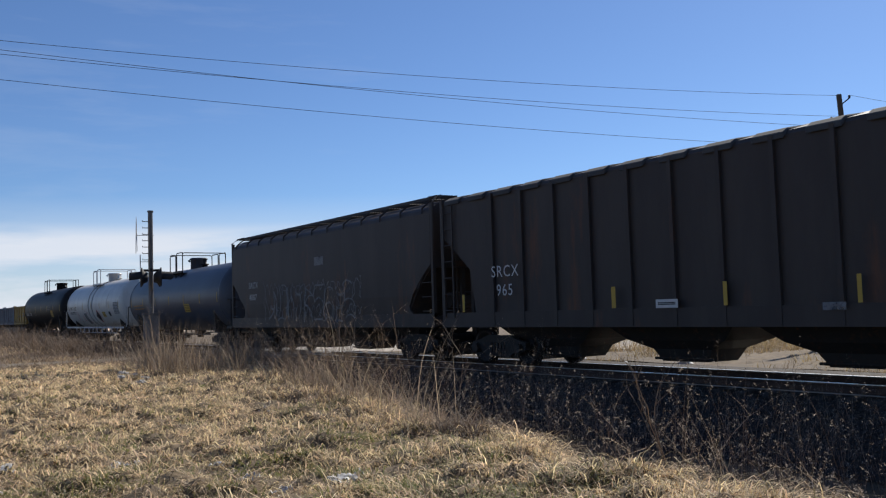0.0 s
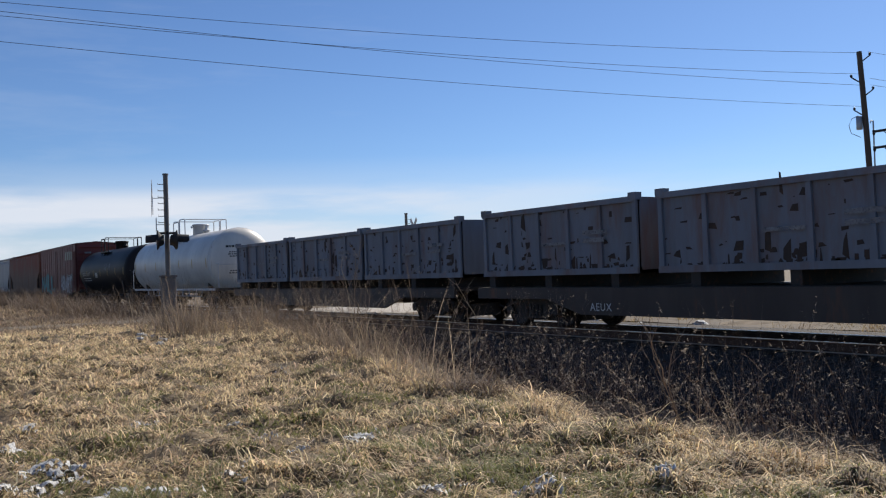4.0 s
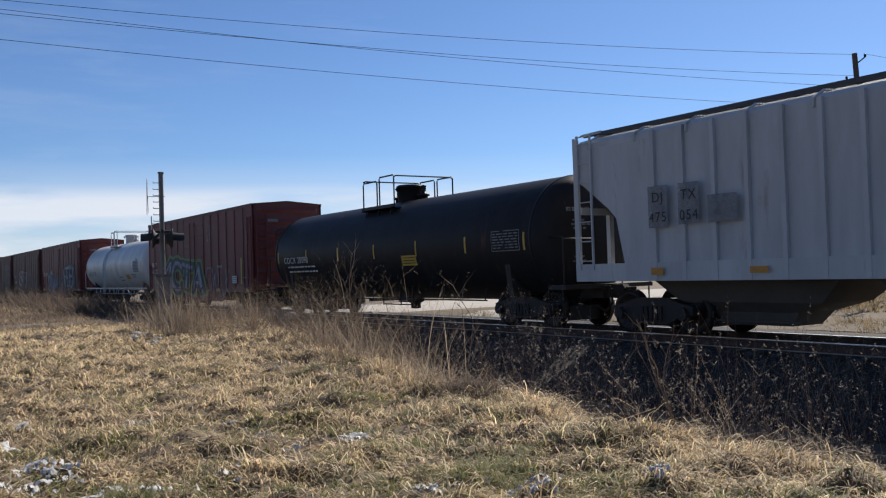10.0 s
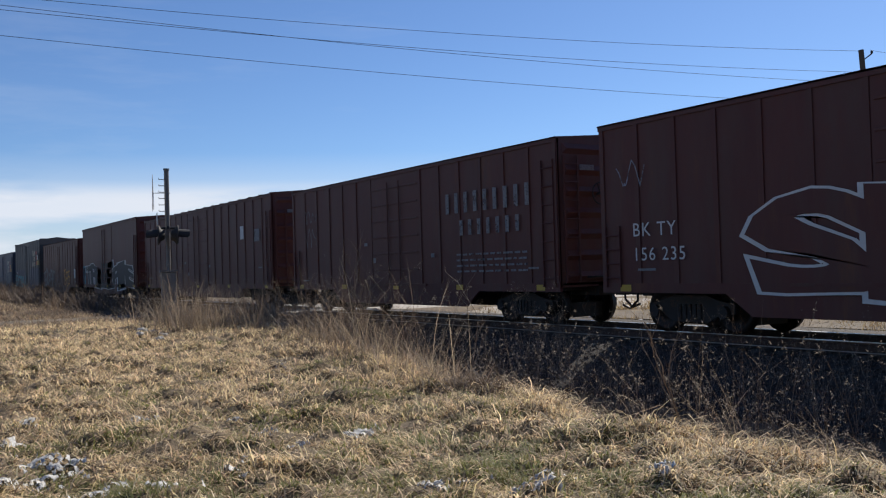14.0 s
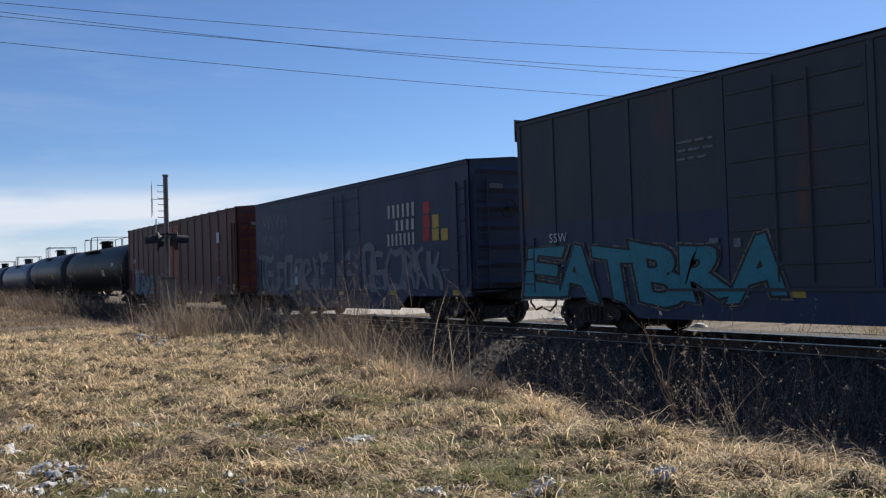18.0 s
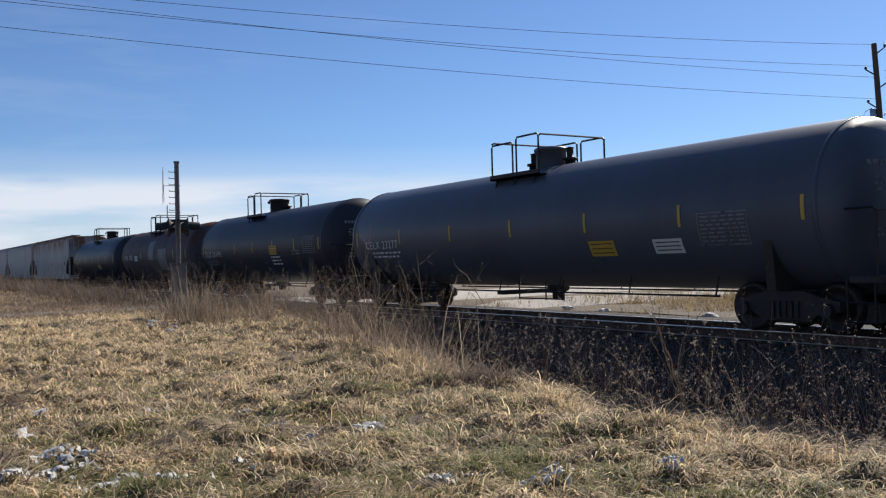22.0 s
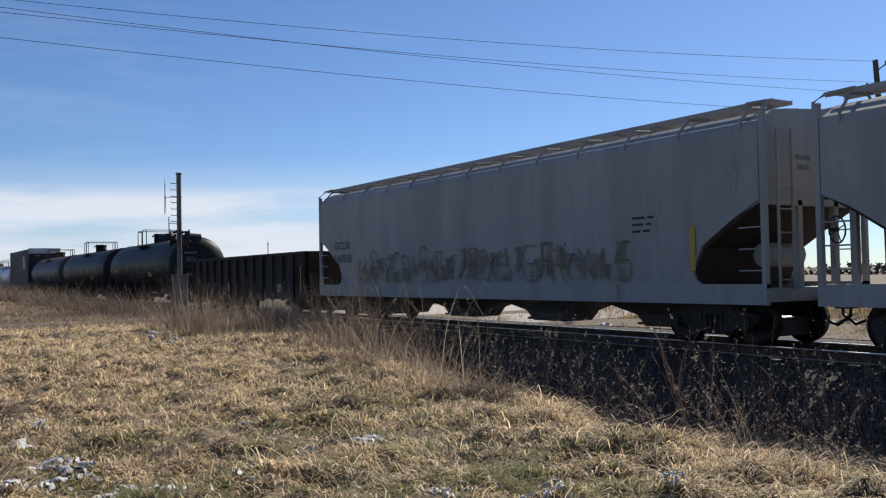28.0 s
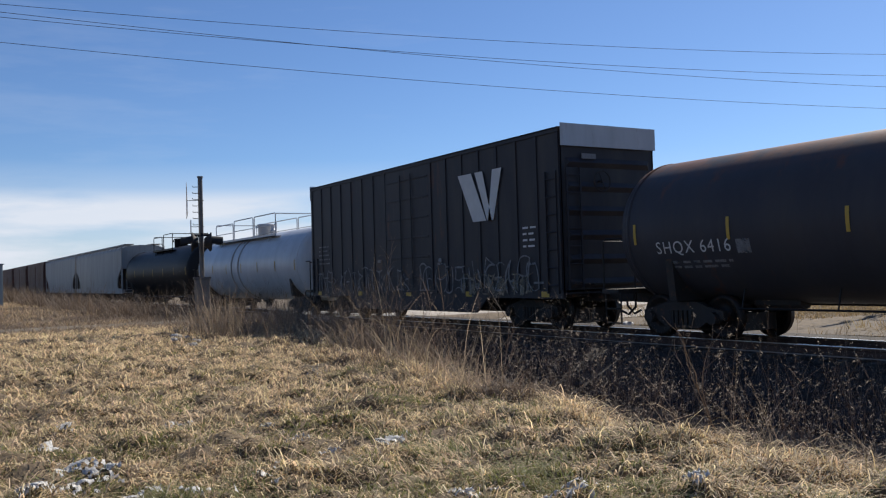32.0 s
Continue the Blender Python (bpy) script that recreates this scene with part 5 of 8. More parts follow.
    for sx in (-1, 1):
        bm = bmesh.new()
        x0, x1 = sorted((sx * hl, sx * (hl - 0.5)))
        box(bm, x0, x1, -hw + 0.1, hw - 0.1, sill + 0.05, sill + 0.30)
        x0, x1 = sorted((sx * hl, sx * (hl - 0.12)))
        for y in (-0.55, 0.55):
            box(bm, x0, x1, y - 0.06, y + 0.06, sill + 0.3, 2.75)
        box(bm, x0, x1, -hw + 0.1, hw - 0.1, 2.65, 2.80)
        part("end_frame", bm, colour, car)
        child("ladder", ladder("ladder", colour), car, pose(sx * (hl + 0.02), -sx * 1.0, sill + 0.25, 0, 0, 90 if sx > 0 else -90))
        bm = bmesh.new()
        tube(bm, [(sx * (hl - 0.9), -0.5, 1.75), (sx * (hl - 0.9), 0.5, 1.75)], 0.24, 12)
        part("brake_reservoir", bm, colour, car)
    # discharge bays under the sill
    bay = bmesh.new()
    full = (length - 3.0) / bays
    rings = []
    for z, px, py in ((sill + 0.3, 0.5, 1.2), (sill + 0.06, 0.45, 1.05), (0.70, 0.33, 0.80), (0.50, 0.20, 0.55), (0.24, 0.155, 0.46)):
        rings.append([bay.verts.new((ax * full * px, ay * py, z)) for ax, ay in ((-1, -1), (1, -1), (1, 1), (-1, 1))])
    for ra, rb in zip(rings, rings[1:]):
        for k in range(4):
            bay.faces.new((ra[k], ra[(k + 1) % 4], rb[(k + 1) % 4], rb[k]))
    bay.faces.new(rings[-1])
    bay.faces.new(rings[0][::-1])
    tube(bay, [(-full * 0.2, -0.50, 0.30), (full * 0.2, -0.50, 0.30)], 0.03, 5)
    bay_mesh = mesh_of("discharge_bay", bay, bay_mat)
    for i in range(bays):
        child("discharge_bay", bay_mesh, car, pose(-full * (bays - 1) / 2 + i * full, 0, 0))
    child("brake_wheel", SH["brake_wheel"], car, pose(hl + 0.14, 0.35, 2.2), "spoked hand brake wheel")
    for y0, y1, z in ((-0.5, -0.05, r - 0.75), (-0.45, -0.1, r - 0.93)):
        bm = bmesh.new()
        box(bm, hl - 0.118, hl - 0.112, y0, y1, z, z + 0.09)
        part("end_lettering", bm, "l_dim", car, "faded stencil bar on the end")
    if boards:
        # roof: running boards on brackets, hatch cover
        bz = r + board_top - 0.08
        for sy in (-1, 1):
            bm = bmesh.new()
            y0, y1 = sorted((sy * 0.66, sy * 1.24))
            for edge in (y0, y1 - 0.03):
                box(bm, -hl + 0.02, hl - 0.02, edge, edge + 0.03, bz, bz + 0.08)
            for k in range(6):
                y = y0 + 0.06 + k * (y1 - y0 - 0.15) / 5
                box(bm, -hl + 0.02, hl - 0.02, y, y + 0.03, bz + 0.055, bz + 0.073)
            for x in np.arange(-hl + 0.5, hl - 0.2, 1.2):
                box(bm, x, x + 0.04, y0 + 0.03, y1 - 0.03, bz + 0.02, bz + 0.05)
            part("running_board", bm, "board" if roof_dark or colour == "dark" else colour, car, "grated running board along the roof")
        bm = bmesh.new()
        tube(bm, [(0, -(hw - 0.005), r - shoulder - 0.10), (0, -(hw - 0.02), r - shoulder + 0.06), (0, -1.25, bz - 0.02), (0, -0.72, bz), (0, -0.66, bz - 0.06)], 0.030, 5)
        bracket = mesh_of("bracket", bm, colour)
        for x in np.linspace(-hl + 0.5, hl - 0.5, 13):
            for sy in (-1, 1):
                child("bracket", bracket, car, pose(x, 0, 0, 0, 0, 0 if sy < 0 else 180))
        lids = max(3, int(length / 2.6))
        lid_span = (length - 2.0) / lids
        bm = bmesh.new()
        box(bm, -lid_span / 2 + 0.14, lid_span / 2 - 0.14, -0.42, 0.42, bz - 0.10, bz + 0.02)
        lid_mesh = mesh_of("hatch_cover", bm, "roof" if roof_dark else colour, 0.015)
        for k in range(lids):
            child("hatch_cover", lid_mesh, car, pose(-hl + 1.0 + (k + 0.5) * lid_span, 0, 0))
        for sx in (-1, 1):
            for sy in (-1, 1):
                bm = bmesh.new()
                tube(bm, [(sx * (hl - 0.02), sy * hw * 0.98, r - 1.3), (sx * hl, sy * hw * 0.98, r + 0.08), (sx * (hl - 0.08), sy * 1.32, bz + 0.04), (sx * (hl - 0.6), sy * 1.24, bz + 0.07)], 0.032, 6)
                part("end_railing", bm, colour, car)
    else:
        n = int(length / 1.05)
        bm = bmesh.new()
        prism_x(bm, [(-hw - 0.01, r - 0.16), (-hw - 0.01, r - 0.04), (-hw + 0.16, r + 0.06), (-0.5, r + 0.22), (-0.5, r + 0.12), (-hw + 0.16, r - 0.02)], -0.34, 0.34)
        ridge = mesh_of("roof_ridge", bm, "board", 0.02)
        for k in range(n):
            for sy in (0, 180):
                child("roof_ridge", ridge, car, pose(-hl + (k + 0.5) * length / n, 0, 0, 0, 0, sy))
    gear(car, length, 1.75)

    def surf(z):
        return -hw - (0.07 if ribbed else 0.004)

    mark(car, marks, surf, seed, ink)
    return car


# ---- gondola, flatcars, containers ----
def gondola(mid, length, top, colour, label, marks=(), sill=0.62, seed=1):
    car = train_car("gondola", label, "gondola car", mid)
    hl, hw = length / 2, 1.55
    for sy in (-1, 1):
        bm = bmesh.new()
        y0, y1 = sorted((sy * (hw - 0.06), sy * (hw - 0.11)))
        box(bm, -hl, hl, y0, y1, sill, top - 0.05)
        part("side_panel", bm, colour, car)
        bm = bmesh.new()
        y0, y1 = sorted((sy * (hw - 0.14), sy * (hw + 0.02)))
        box(bm, -hl, hl, y0, y1, top - 0.12, top)
        part("top_chord", bm, colour, car)
        post = bmesh.new()
        box(post, -0.07, 0.07, -0.10, 0.0, sill - 0.05, top - 0.12)
        pm = mesh_of("side_post", post, colour)
        for x in np.linspace(-hl + 0.1, hl - 0.1, 14):
            child("side_post", pm, car, pose(x, sy * (hw - 0.055), 0, 0, 0, 0 if sy < 0 else 180))
        for sx in (-1, 1):
            child("ladder", ladder("ladder_short", colour), car, pose(sx * (hl - 0.4), sy * (hw + 0.06), sill, 0, 0, 0 if sy < 0 else 180))
    for sx in (-1, 1):
        bm = bmesh.new()
        x0, x1 = sorted((sx * hl, sx * (hl - 0.06)))
        box(bm, x0, x1, -hw + 0.05, hw - 0.05, sill, top)
        for z in np.linspace(sill + 0.3, top - 0.3, 4):
            box(bm, min(sx * hl, sx * (hl + 0.06)), max(sx * hl, sx * (hl + 0.06)), -hw + 0.1, hw - 0.1, z, z + 0.14)
        part("end_wall", bm, colour, car)
    bm = bmesh.new()
    box(bm, -hl, hl, -hw + 0.1, hw - 0.1, sill + 0.25, sill + 0.32)
    box(bm, -hl, hl, -0.3, 0.3, sill - 0.05, sill + 0.25)
    part("floor", bm, "iron", car)
    gear(car, length, 1.8)
    mark(car, marks, lambda z: -hw - 0.05, seed)
    return car


def flatcar(mid, length, label, marks=(), seed=1):
    car = train_car("flatcar", label, "flat car", mid)
    hl = length / 2
    bm = bmesh.new()
    box(bm, -hl, hl, -1.45, 1.45, 0.92, 1.02)
    part("deck", bm, "iron", car)
    for sy in (-1, 1):
        bm = bmesh.new()
        y0, y1 = sorted((sy * 1.40, sy * 1.50))
        prism_y(bm, [(-hl, 0.74), (-hl + 2.8, 0.74), (-hl + 4.0, 0.40), (hl - 4.0, 0.40), (hl - 2.8, 0.74), (hl, 0.74), (hl, 1.0), (-hl, 1.0)], y0, y1)
        part("side_sill", bm, "dark", car)
    bm = bmesh.new()
    box(bm, -0.12, 0.12, -1.3, 1.3, 1.02, 1.30)
    bearer = mesh_of("bearer", bm, "iron")
    for x in np.linspace(-hl + 0.4, hl - 0.4, 9):
        child("bearer", bearer, car, pose(x, 0, 0), "raised cross bearer under the containers")
    gear(car, length, 1.8)
    mark(car, marks, lambda z: -1.50, seed)
    return car


def container(centre, length, top, colour, label):
    box_ob = thing("container", label, "container", "open containers on the flatcars")
    TRAIN.append((box_ob, centre, 0.0))
    hl, hw, z0 = length / 2, 1.36, 1.30
    for sy in (-1, 1):
        bm = bmesh.new()
        y0, y1 = sorted((sy * (hw - 0.10), sy * (hw - 0.06)))
        box(bm, -hl, hl, y0, y1, z0 + 0.1, top - 0.05)
        part("side_panel", bm, colour, box_ob)
        for x in np.linspace(-hl + 0.07, hl - 0.07, 6):
            bm = bmesh.new()
            prism_y(bm, [(x - 0.07, z0 + 0.12), (x + 0.07, z0 + 0.12), (x + 0.05, top - 0.10), (x - 0.05, top - 0.10)], min(sy * (hw - 0.065), sy * hw), max(sy * (hw - 0.065), sy * hw))
            part("rib", bm, colour, box_ob)
        bm = bmesh.new()
        y0, y1 = sorted((sy * (hw - 0.12), sy * (hw + 0.02)))
        box(bm, -hl, hl, y0, y1, top - 0.14, top - 0.02)
        box(bm, -hl, hl, y0, y1, z0, z0 + 0.14)
        part("rail_beam", bm, colour, box_ob)
    for sx in (-1, 1):
        bm = bmesh.new()
        x0, x1 = sorted((sx * hl, sx * (hl - 0.06)))
        box(bm, x0, x1, -hw + 0.05, hw - 0.05, z0, top - 0.04)
        part("end_wall", bm, colour, box_ob)
        for sy in (-1, 1):
            bm = bmesh.new()
            x0, x1 = sorted((sx * (hl + 0.02), sx * (hl - 0.20)))
            box(bm, x0, x1, min(sy * (hw - 0.16), sy * (hw + 0.03)), max(sy * (hw - 0.16), sy * (hw + 0.03)), top - 0.10, top + 0.06)
            part("corner_casting", bm, colour, box_ob)
    bm = bmesh.new()
    box(bm, -hl, hl, -hw + 0.05, hw - 0.05, z0, z0 + 0.08)
    part("floor", bm, "iron", box_ob)
    rng = random.Random(round(centre * 10))
    chips = []
    for _ in range(130):
        z = rng.choice((z0 + rng.uniform(0.0, 0.16), z0 + rng.uniform(0.0, 0.4), rng.uniform(z0 + 0.2, top - 0.2)))
        x = rng.uniform(-hl + 0.1, hl - 0.3)
        w, h = rng.uniform(0.02, 0.20), rng.uniform(0.02, 0.13) * (3.0 if rng.random() < 0.15 else 1.0)
        chips.append([(x + rng.uniform(-0.3, 0.3) * w, z), (x + w, z + rng.uniform(-0.4, 0.4) * h), (x + w * rng.uniform(0.5, 1.2), z + h), (x + w * rng.uniform(-0.2, 0.4), z + h * rng.uniform(0.5, 1.1))])
    decal("small_print", [rect(hl - 1.7, hl - 0.9, 2.20, 2.30), rect(hl - 1.7, hl - 1.0, 2.02, 2.12), rect(-0.4, 0.5, 2.0, 2.08)], lambda z: -hw, 0.008, "l_dim", box_ob, "faded stencil bars")
    decal("scrape", chips, lambda z: -(hw - 0.062) - 0.035 + 0.035, 0.006, "rusty_dark", box_ob, "scraped rusty streaks")
    return box_ob

# ---- the train, from its front to its rear ----
hopper(-10.92, 18.72, "dark", "dark brown ribbed covered hopper with a ridged roof", [
    ("T", -6.46, 2.36, 0.28, "SRCX"), ("T", -6.48, 1.9, 0.28, "965"), ("R", -1.61, -1.04, 1.38, 1.55, "w"), ("R", -2.84, -2.72, 1.4, 1.85, "y"), ("R", 0.05, 0.14, 1.4, 1.84, "y"),
    ("R", 2.68, 2.76, 1.39, 1.85, "y"), ("R", 2.05, 2.47, 1.28, 1.41, "d"), ("R", -8.3, -8.2, 1.4, 1.85, "y")], top=4.42, curved=False, ribbed=True, sill=1.0, seed=1, ink="l_white", cut=2.2, roof_dark=True, boards=False)
hopper(-28.34, 15.29, "dark", "dark smooth-sided covered hopper with white graffiti", [
    ("T", -5.29, 2.64, 0.24, "SACX"), ("T", -5.32, 2.17, 0.24, "4007"), ("S", -4.4, 3.7, 1.2, 2.7, "d"), ("G", -3.8, 3.2, 1.15, 2.5, "d"), ("R", 0.2, 0.9, 3.12, 3.41, "d")], top=4.40, seed=2, ink="l_white", roof_dark=True, sill=1.0, cut=1.5, board_top=0.29)
tank_car(-44.72, 15.87, "bluegrey", "blue-grey tank car with a yellow placard", [("R", 1.59, 2.37, 1.73, 2.11, "y"), ("B", -7.0, -5.15, 1.93, 2.27, "o")], top=3.95, dome_at=-0.20, span=1.0, shift=0.68, seed=3)
tank_car(-61.52, 15.95, "white", "white tank car with red tags and a diamond placard", [
    ("S", -5.6, -4.5, 1.2, 2.1, "r"), ("S", -2.9, -1.6, 1.15, 2.2, "r"), ("S", -4.0, -3.4, 1.3, 1.8, "r"), ("R", -3.3, -2.5, 1.25, 1.95, "d"), ("D", 0.09, 1.2, 1.31, 2.15, "r"), ("R", 1.8, 2.56, 1.67, 1.99, "y"), ("R", 3.42, 3.86, 1.71, 1.98, "k"),
    ("R", 4.81, 5.96, 1.83, 2.51, "g"), ("T", -6.4, 2.28, 0.25, "DOWX 71092"), ("B", -7.3, -5.4, 1.90, 2.08, "k")], ink="l_black", top=4.02, radius=1.55, rails="silver", platform_rail=True, band="grey_rusty", dome_at=-0.17, span=0.95, shift=0.89, seed=4)
tank_car(-78.92, 16.94, "black", "black tank car with a yellow placard", [
    ("T", -6.45, 2.11, 0.25, "XOMX 110652"), ("R", 2.9, 3.68, 1.82, 2.32, "y"), ("B", 1.4, 3.16, 2.36, 2.77, "d"), ("B", -4.33, -3.18, 1.97, 2.32, "d")], top=4.09, radius=1.56, dome_at=0.15, span=1.02, shift=0.92, seed=5)
flatcar(-96.72, 19.0, "dark flatcar carrying open containers", [("T", -4.8, 0.57, 0.17, "AEUX")], seed=6)
for c0, c1, tint, tag in ((-93.7, -87.1, "yellowbox", "chipped yellow open container on a flatcar"), (-99.9, -94.0, "container", "scraped grey-blue open container on a flatcar"), (-106.1, -100.5, "container", "scraped grey-blue open container on a flatcar")):
    container((c0 + c1) / 2, c1 - c0, 2.97, tint, tag)
flatcar(-116.06, 17.4, "dark flatcar carrying open containers", seed=7)
for c0, c1 in ((-112.8, -107.2), (-118.9, -113.0), (-124.7, -119.2)):
    container((c0 + c1) / 2, c1 - c0, 2.93, "container", "scraped grey-blue open container on a flatcar")
tank_car(-134.70, 15.00, "white", "plain white tank car", top=3.9, rails="silver", dome_at=0.82, span=1.0, shift=1.16, seed=8, platform_rail=True)
tank_car(-150.63, 14.96, "black", "black tank car with white stencils", [
    ("T", -5.28, 2.12, 0.26, "GATX 11617"), ("B", -6.13, -3.72, 1.61, 1.93, "w"), ("R", -2.42, -1.73, 1.88, 2.2, "w"), ("S", 0.2, 2.2, 2.1, 2.9, "w")], top=3.82, dome_at=-0.5, span=1.05, shift=0.82, seed=9)
boxcar(-166.71, 15.6, 4.52, "red", "oxide red boxcar with silver and teal graffiti", [
    ("N", 3.58, 6.65, 3.35, 4.0, "GATX"), ("P", 1.75, 6.35, 0.88, 2.16, "Wk", "ABART"), ("P", -7.3, -1.1, 0.80, 2.35, "t", "NALL"), ("T", -6.0, 2.75, 0.2, "MT"), ("T", -4.6, 2.75, 0.2, "TY"), ("R", 3.0, 3.4, 2.95, 3.03, "g")], seed=10)
hopper(-184.91, 19.14, "rust", "rust-brown smooth-sided covered hopper", top=4.32, seed=11, roof_dark=True)
hopper(-204.72, 18.82, "grey", "grey smooth-sided covered hopper with a black tag", [
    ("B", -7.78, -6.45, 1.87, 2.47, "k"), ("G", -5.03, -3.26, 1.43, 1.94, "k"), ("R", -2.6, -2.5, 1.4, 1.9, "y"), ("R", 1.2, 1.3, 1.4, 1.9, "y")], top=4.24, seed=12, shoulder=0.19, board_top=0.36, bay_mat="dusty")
hopper(-223.34, 17.78, "pale", "pale grey ribbed covered hopper with patched lettering", [
    ("R", -6.57, -6.05, 2.22, 3.06, "d"), ("R", -5.78, -5.25, 2.25, 3.06, "d"), ("R", -5.05, -4.37, 2.25, 2.77, "d"), ("R", -6.55, -6.22, 1.27, 1.42, "o"), ("R", -4.15, -3.75, 1.28, 1.40, "o"), ("R", 0.95, 1.45, 1.30, 1.44, "o"), ("R", 3.2, 3.8, 1.30, 1.46, "o"), ("R", 5.55, 6.2, 1.38, 1.74, "o"), ("R", 4.15, 4.6, 1.42, 1.72, "d"),
    ("T", -6.31, 2.82, 0.2, "DJ"), ("T", -5.51, 2.82, 0.2, "TX"), ("T", -6.31, 2.42, 0.2, "475"), ("T", -5.51, 2.42, 0.2, "054"), ("R", -0.89, -0.26, 2.22, 3.24, "w"), ("R", -0.8, -0.35, 2.3, 2.6, "k")], top=4.28, curved=False, ribbed=True, sill=1.15, seed=13, roof_dark=True, cut=2.3, ribs=18, bays=3, bay_mat="dusty", board_top=0.20)
tank_car(-241.65, 17.20, "black", "black tank car with a pale data panel", [
    ("T", -6.62, 2.02, 0.23, "COCX 28090"), ("B", -7.43, -5.0, 1.54, 1.88, "w"), ("R", 5.53, 6.69, 1.93, 2.45, "g"), ("R", 0.97, 1.79, 1.67, 1.97, "y")], top=3.78, valves=3, dome_at=-0.43, span=1.0, shift=0.68, seed=14)
boxcar(-259.64, 15.5, 4.47, "red", "oxide red boxcar with blue, green and white graffiti", [
    ("P", -5.4, 1.6, 0.85, 2.45, "mg", "MCTA"), ("T", -6.5, 2.25, 0.22, "BK TY"), ("T", -6.5, 1.90, 0.22, "151 502"), ("S", 1.9, 3.2, 2.9, 3.9, "w"), ("G", 1.89, 5.16, 0.66, 2.25, "W"), ("R", 5.36, 5.88, 1.23, 1.54, "w"), ("R", 6.4, 6.52, 1.2, 2.3, "y")], seed=15, ribbed_roof=False)
tank_car(-276.27, 16.15, "white", "white tank car with a side ladder and white railings", [
    ("T", -5.95, 1.97, 0.26, "RACX 51542"), ("R", 4.86, 6.0, 1.97, 2.62, "g"), ("R", 2.81, 3.66, 1.56, 1.84, "o"), ("B", 1.18, 2.01, 1.43, 1.81, "k"), ("B", 4.11, 5.11, 1.61, 1.88, "k"), ("B", 5.43, 5.8, 2.61, 2.77, "k")],
    top=3.93, radius=1.54, rails="silver", platform_rail=True, ladder=True, dome_at=-0.91, span=0.8, shift=0.41, seed=16, ink="l_black")
boxcar(-293.38, 15.6, 4.46, "red", "oxide red boxcar with pale blue graffiti", [
    ("T", -6.09, 2.17, 0.3, "LRS 4387"), ("G", -4.73, -1.79, 0.61, 2.45, "bw"), ("G", 1.56, 5.8, 0.97, 2.63, "Wb"), ("G", -1.49, 1.26, 0.86, 1.98, "g"), ("R", -0.9, -0.2, 3.0, 3.15, "d")], seed=17)
boxcar(-310.6, 15.5, 4.46, "brown", "dark oxide red boxcar with white outline graffiti", [
    ("T", -6.17, 2.14, 0.28, "BK TY"), ("T", -6.05, 1.63, 0.27, "156 235"), ("P", -3.6, 0.7, 0.70, 2.70, "sw", "SE"), ("S", -7.3, -6.19, 2.79, 3.61, "w"), ("G", 1.5, 6.5, 0.9, 2.1, "d")], seed=18, ribbed_roof=False)
boxcar(-327.44, 15.29, 4.45, "brown", "dark brown boxcar with pale company lettering", [
    ("N", 2.78, 6.76, 2.95, 3.5, "wisconsin"), ("N", 3.45, 6.33, 2.34, 2.75, "central"), ("S", -6.6, -5.3, 2.3, 3.7, "d"), ("B", 3.4, 6.5, 1.3, 1.9, "d")], seed=19, ribbed_roof=False, ink="l_grey")
boxcar(-346.63, 18.93, 4.62, "brown", "long dark red boxcar with small white patches", [("R", 6.0, 6.4, 2.94, 3.5, "w"), ("R", 7.6, 8.2, 2.79, 3.3, "d")], seed=20, posts=8)
boxcar(-365.77, 15.39, 5.0, "brown", "tall dark red boxcar with black and white graffiti", [
    ("T", -6.21, 2.25, 0.24, "UP"), ("T", -6.02, 1.94, 0.24, "355516"), ("P", -6.6, 6.6, 0.85, 2.42, "kw", "TPIEEPIE"), ("R", -7.59, -6.9, 0.98, 2.34, "c"), ("S", -3.01, -1.87, 3.19, 4.69, "w"), ("S", 0.2, 1.2, 3.6, 4.5, "w")], seed=21, ribbed_roof=False, smooth_side=True, door=4.6, door_at=-0.8)
boxcar(-382.88, 15.29, 4.44, "brown", "dark maroon boxcar with white and yellow graffiti", [
    ("G", -7.4, -1.68, 0.78, 2.34, "w"), ("G", 2.22, 4.59, 1.06, 2.24, "y"), ("G", -1.33, 1.2, 0.9, 1.91, "d"), ("R", 6.2, 6.7, 1.5, 2.2, "w")], seed=22)
boxcar(-400.24, 15.5, 5.12, "slate", "tall dark slate boxcar with a pale end and cyan graffiti", [
    ("N", 3.59, 5.44, 3.73, 4.2, "golden"), ("N", 4.21, 5.33, 3.26, 3.65, "west"), ("N", 3.53, 5.38, 2.74, 3.15, "service"), ("R", 5.72, 6.12, 3.80, 4.15, "r"), ("R", 5.72, 6.12, 3.32, 3.68, "r"), ("R", 5.72, 6.12, 2.84, 3.18, "r"), ("R", 6.29, 6.78, 3.32, 3.75, "w"), ("R", 6.26, 6.76, 2.81, 3.25, "y"),
    ("R", 7.0, 7.5, 2.84, 3.26, "y"), ("P", -7.5, -0.2, 0.80, 2.05, "ce", "EATBRA"), ("T", -6.28, 2.21, 0.21, "SSW"), ("B", -2.6, -1.7, 3.5, 4.0, "d")], seed=23, roof_colour="roof", ribbed_roof=False, peak=0.22, end_band="roof", ink="l_white", posts=5, lower=("blue", 2.55))
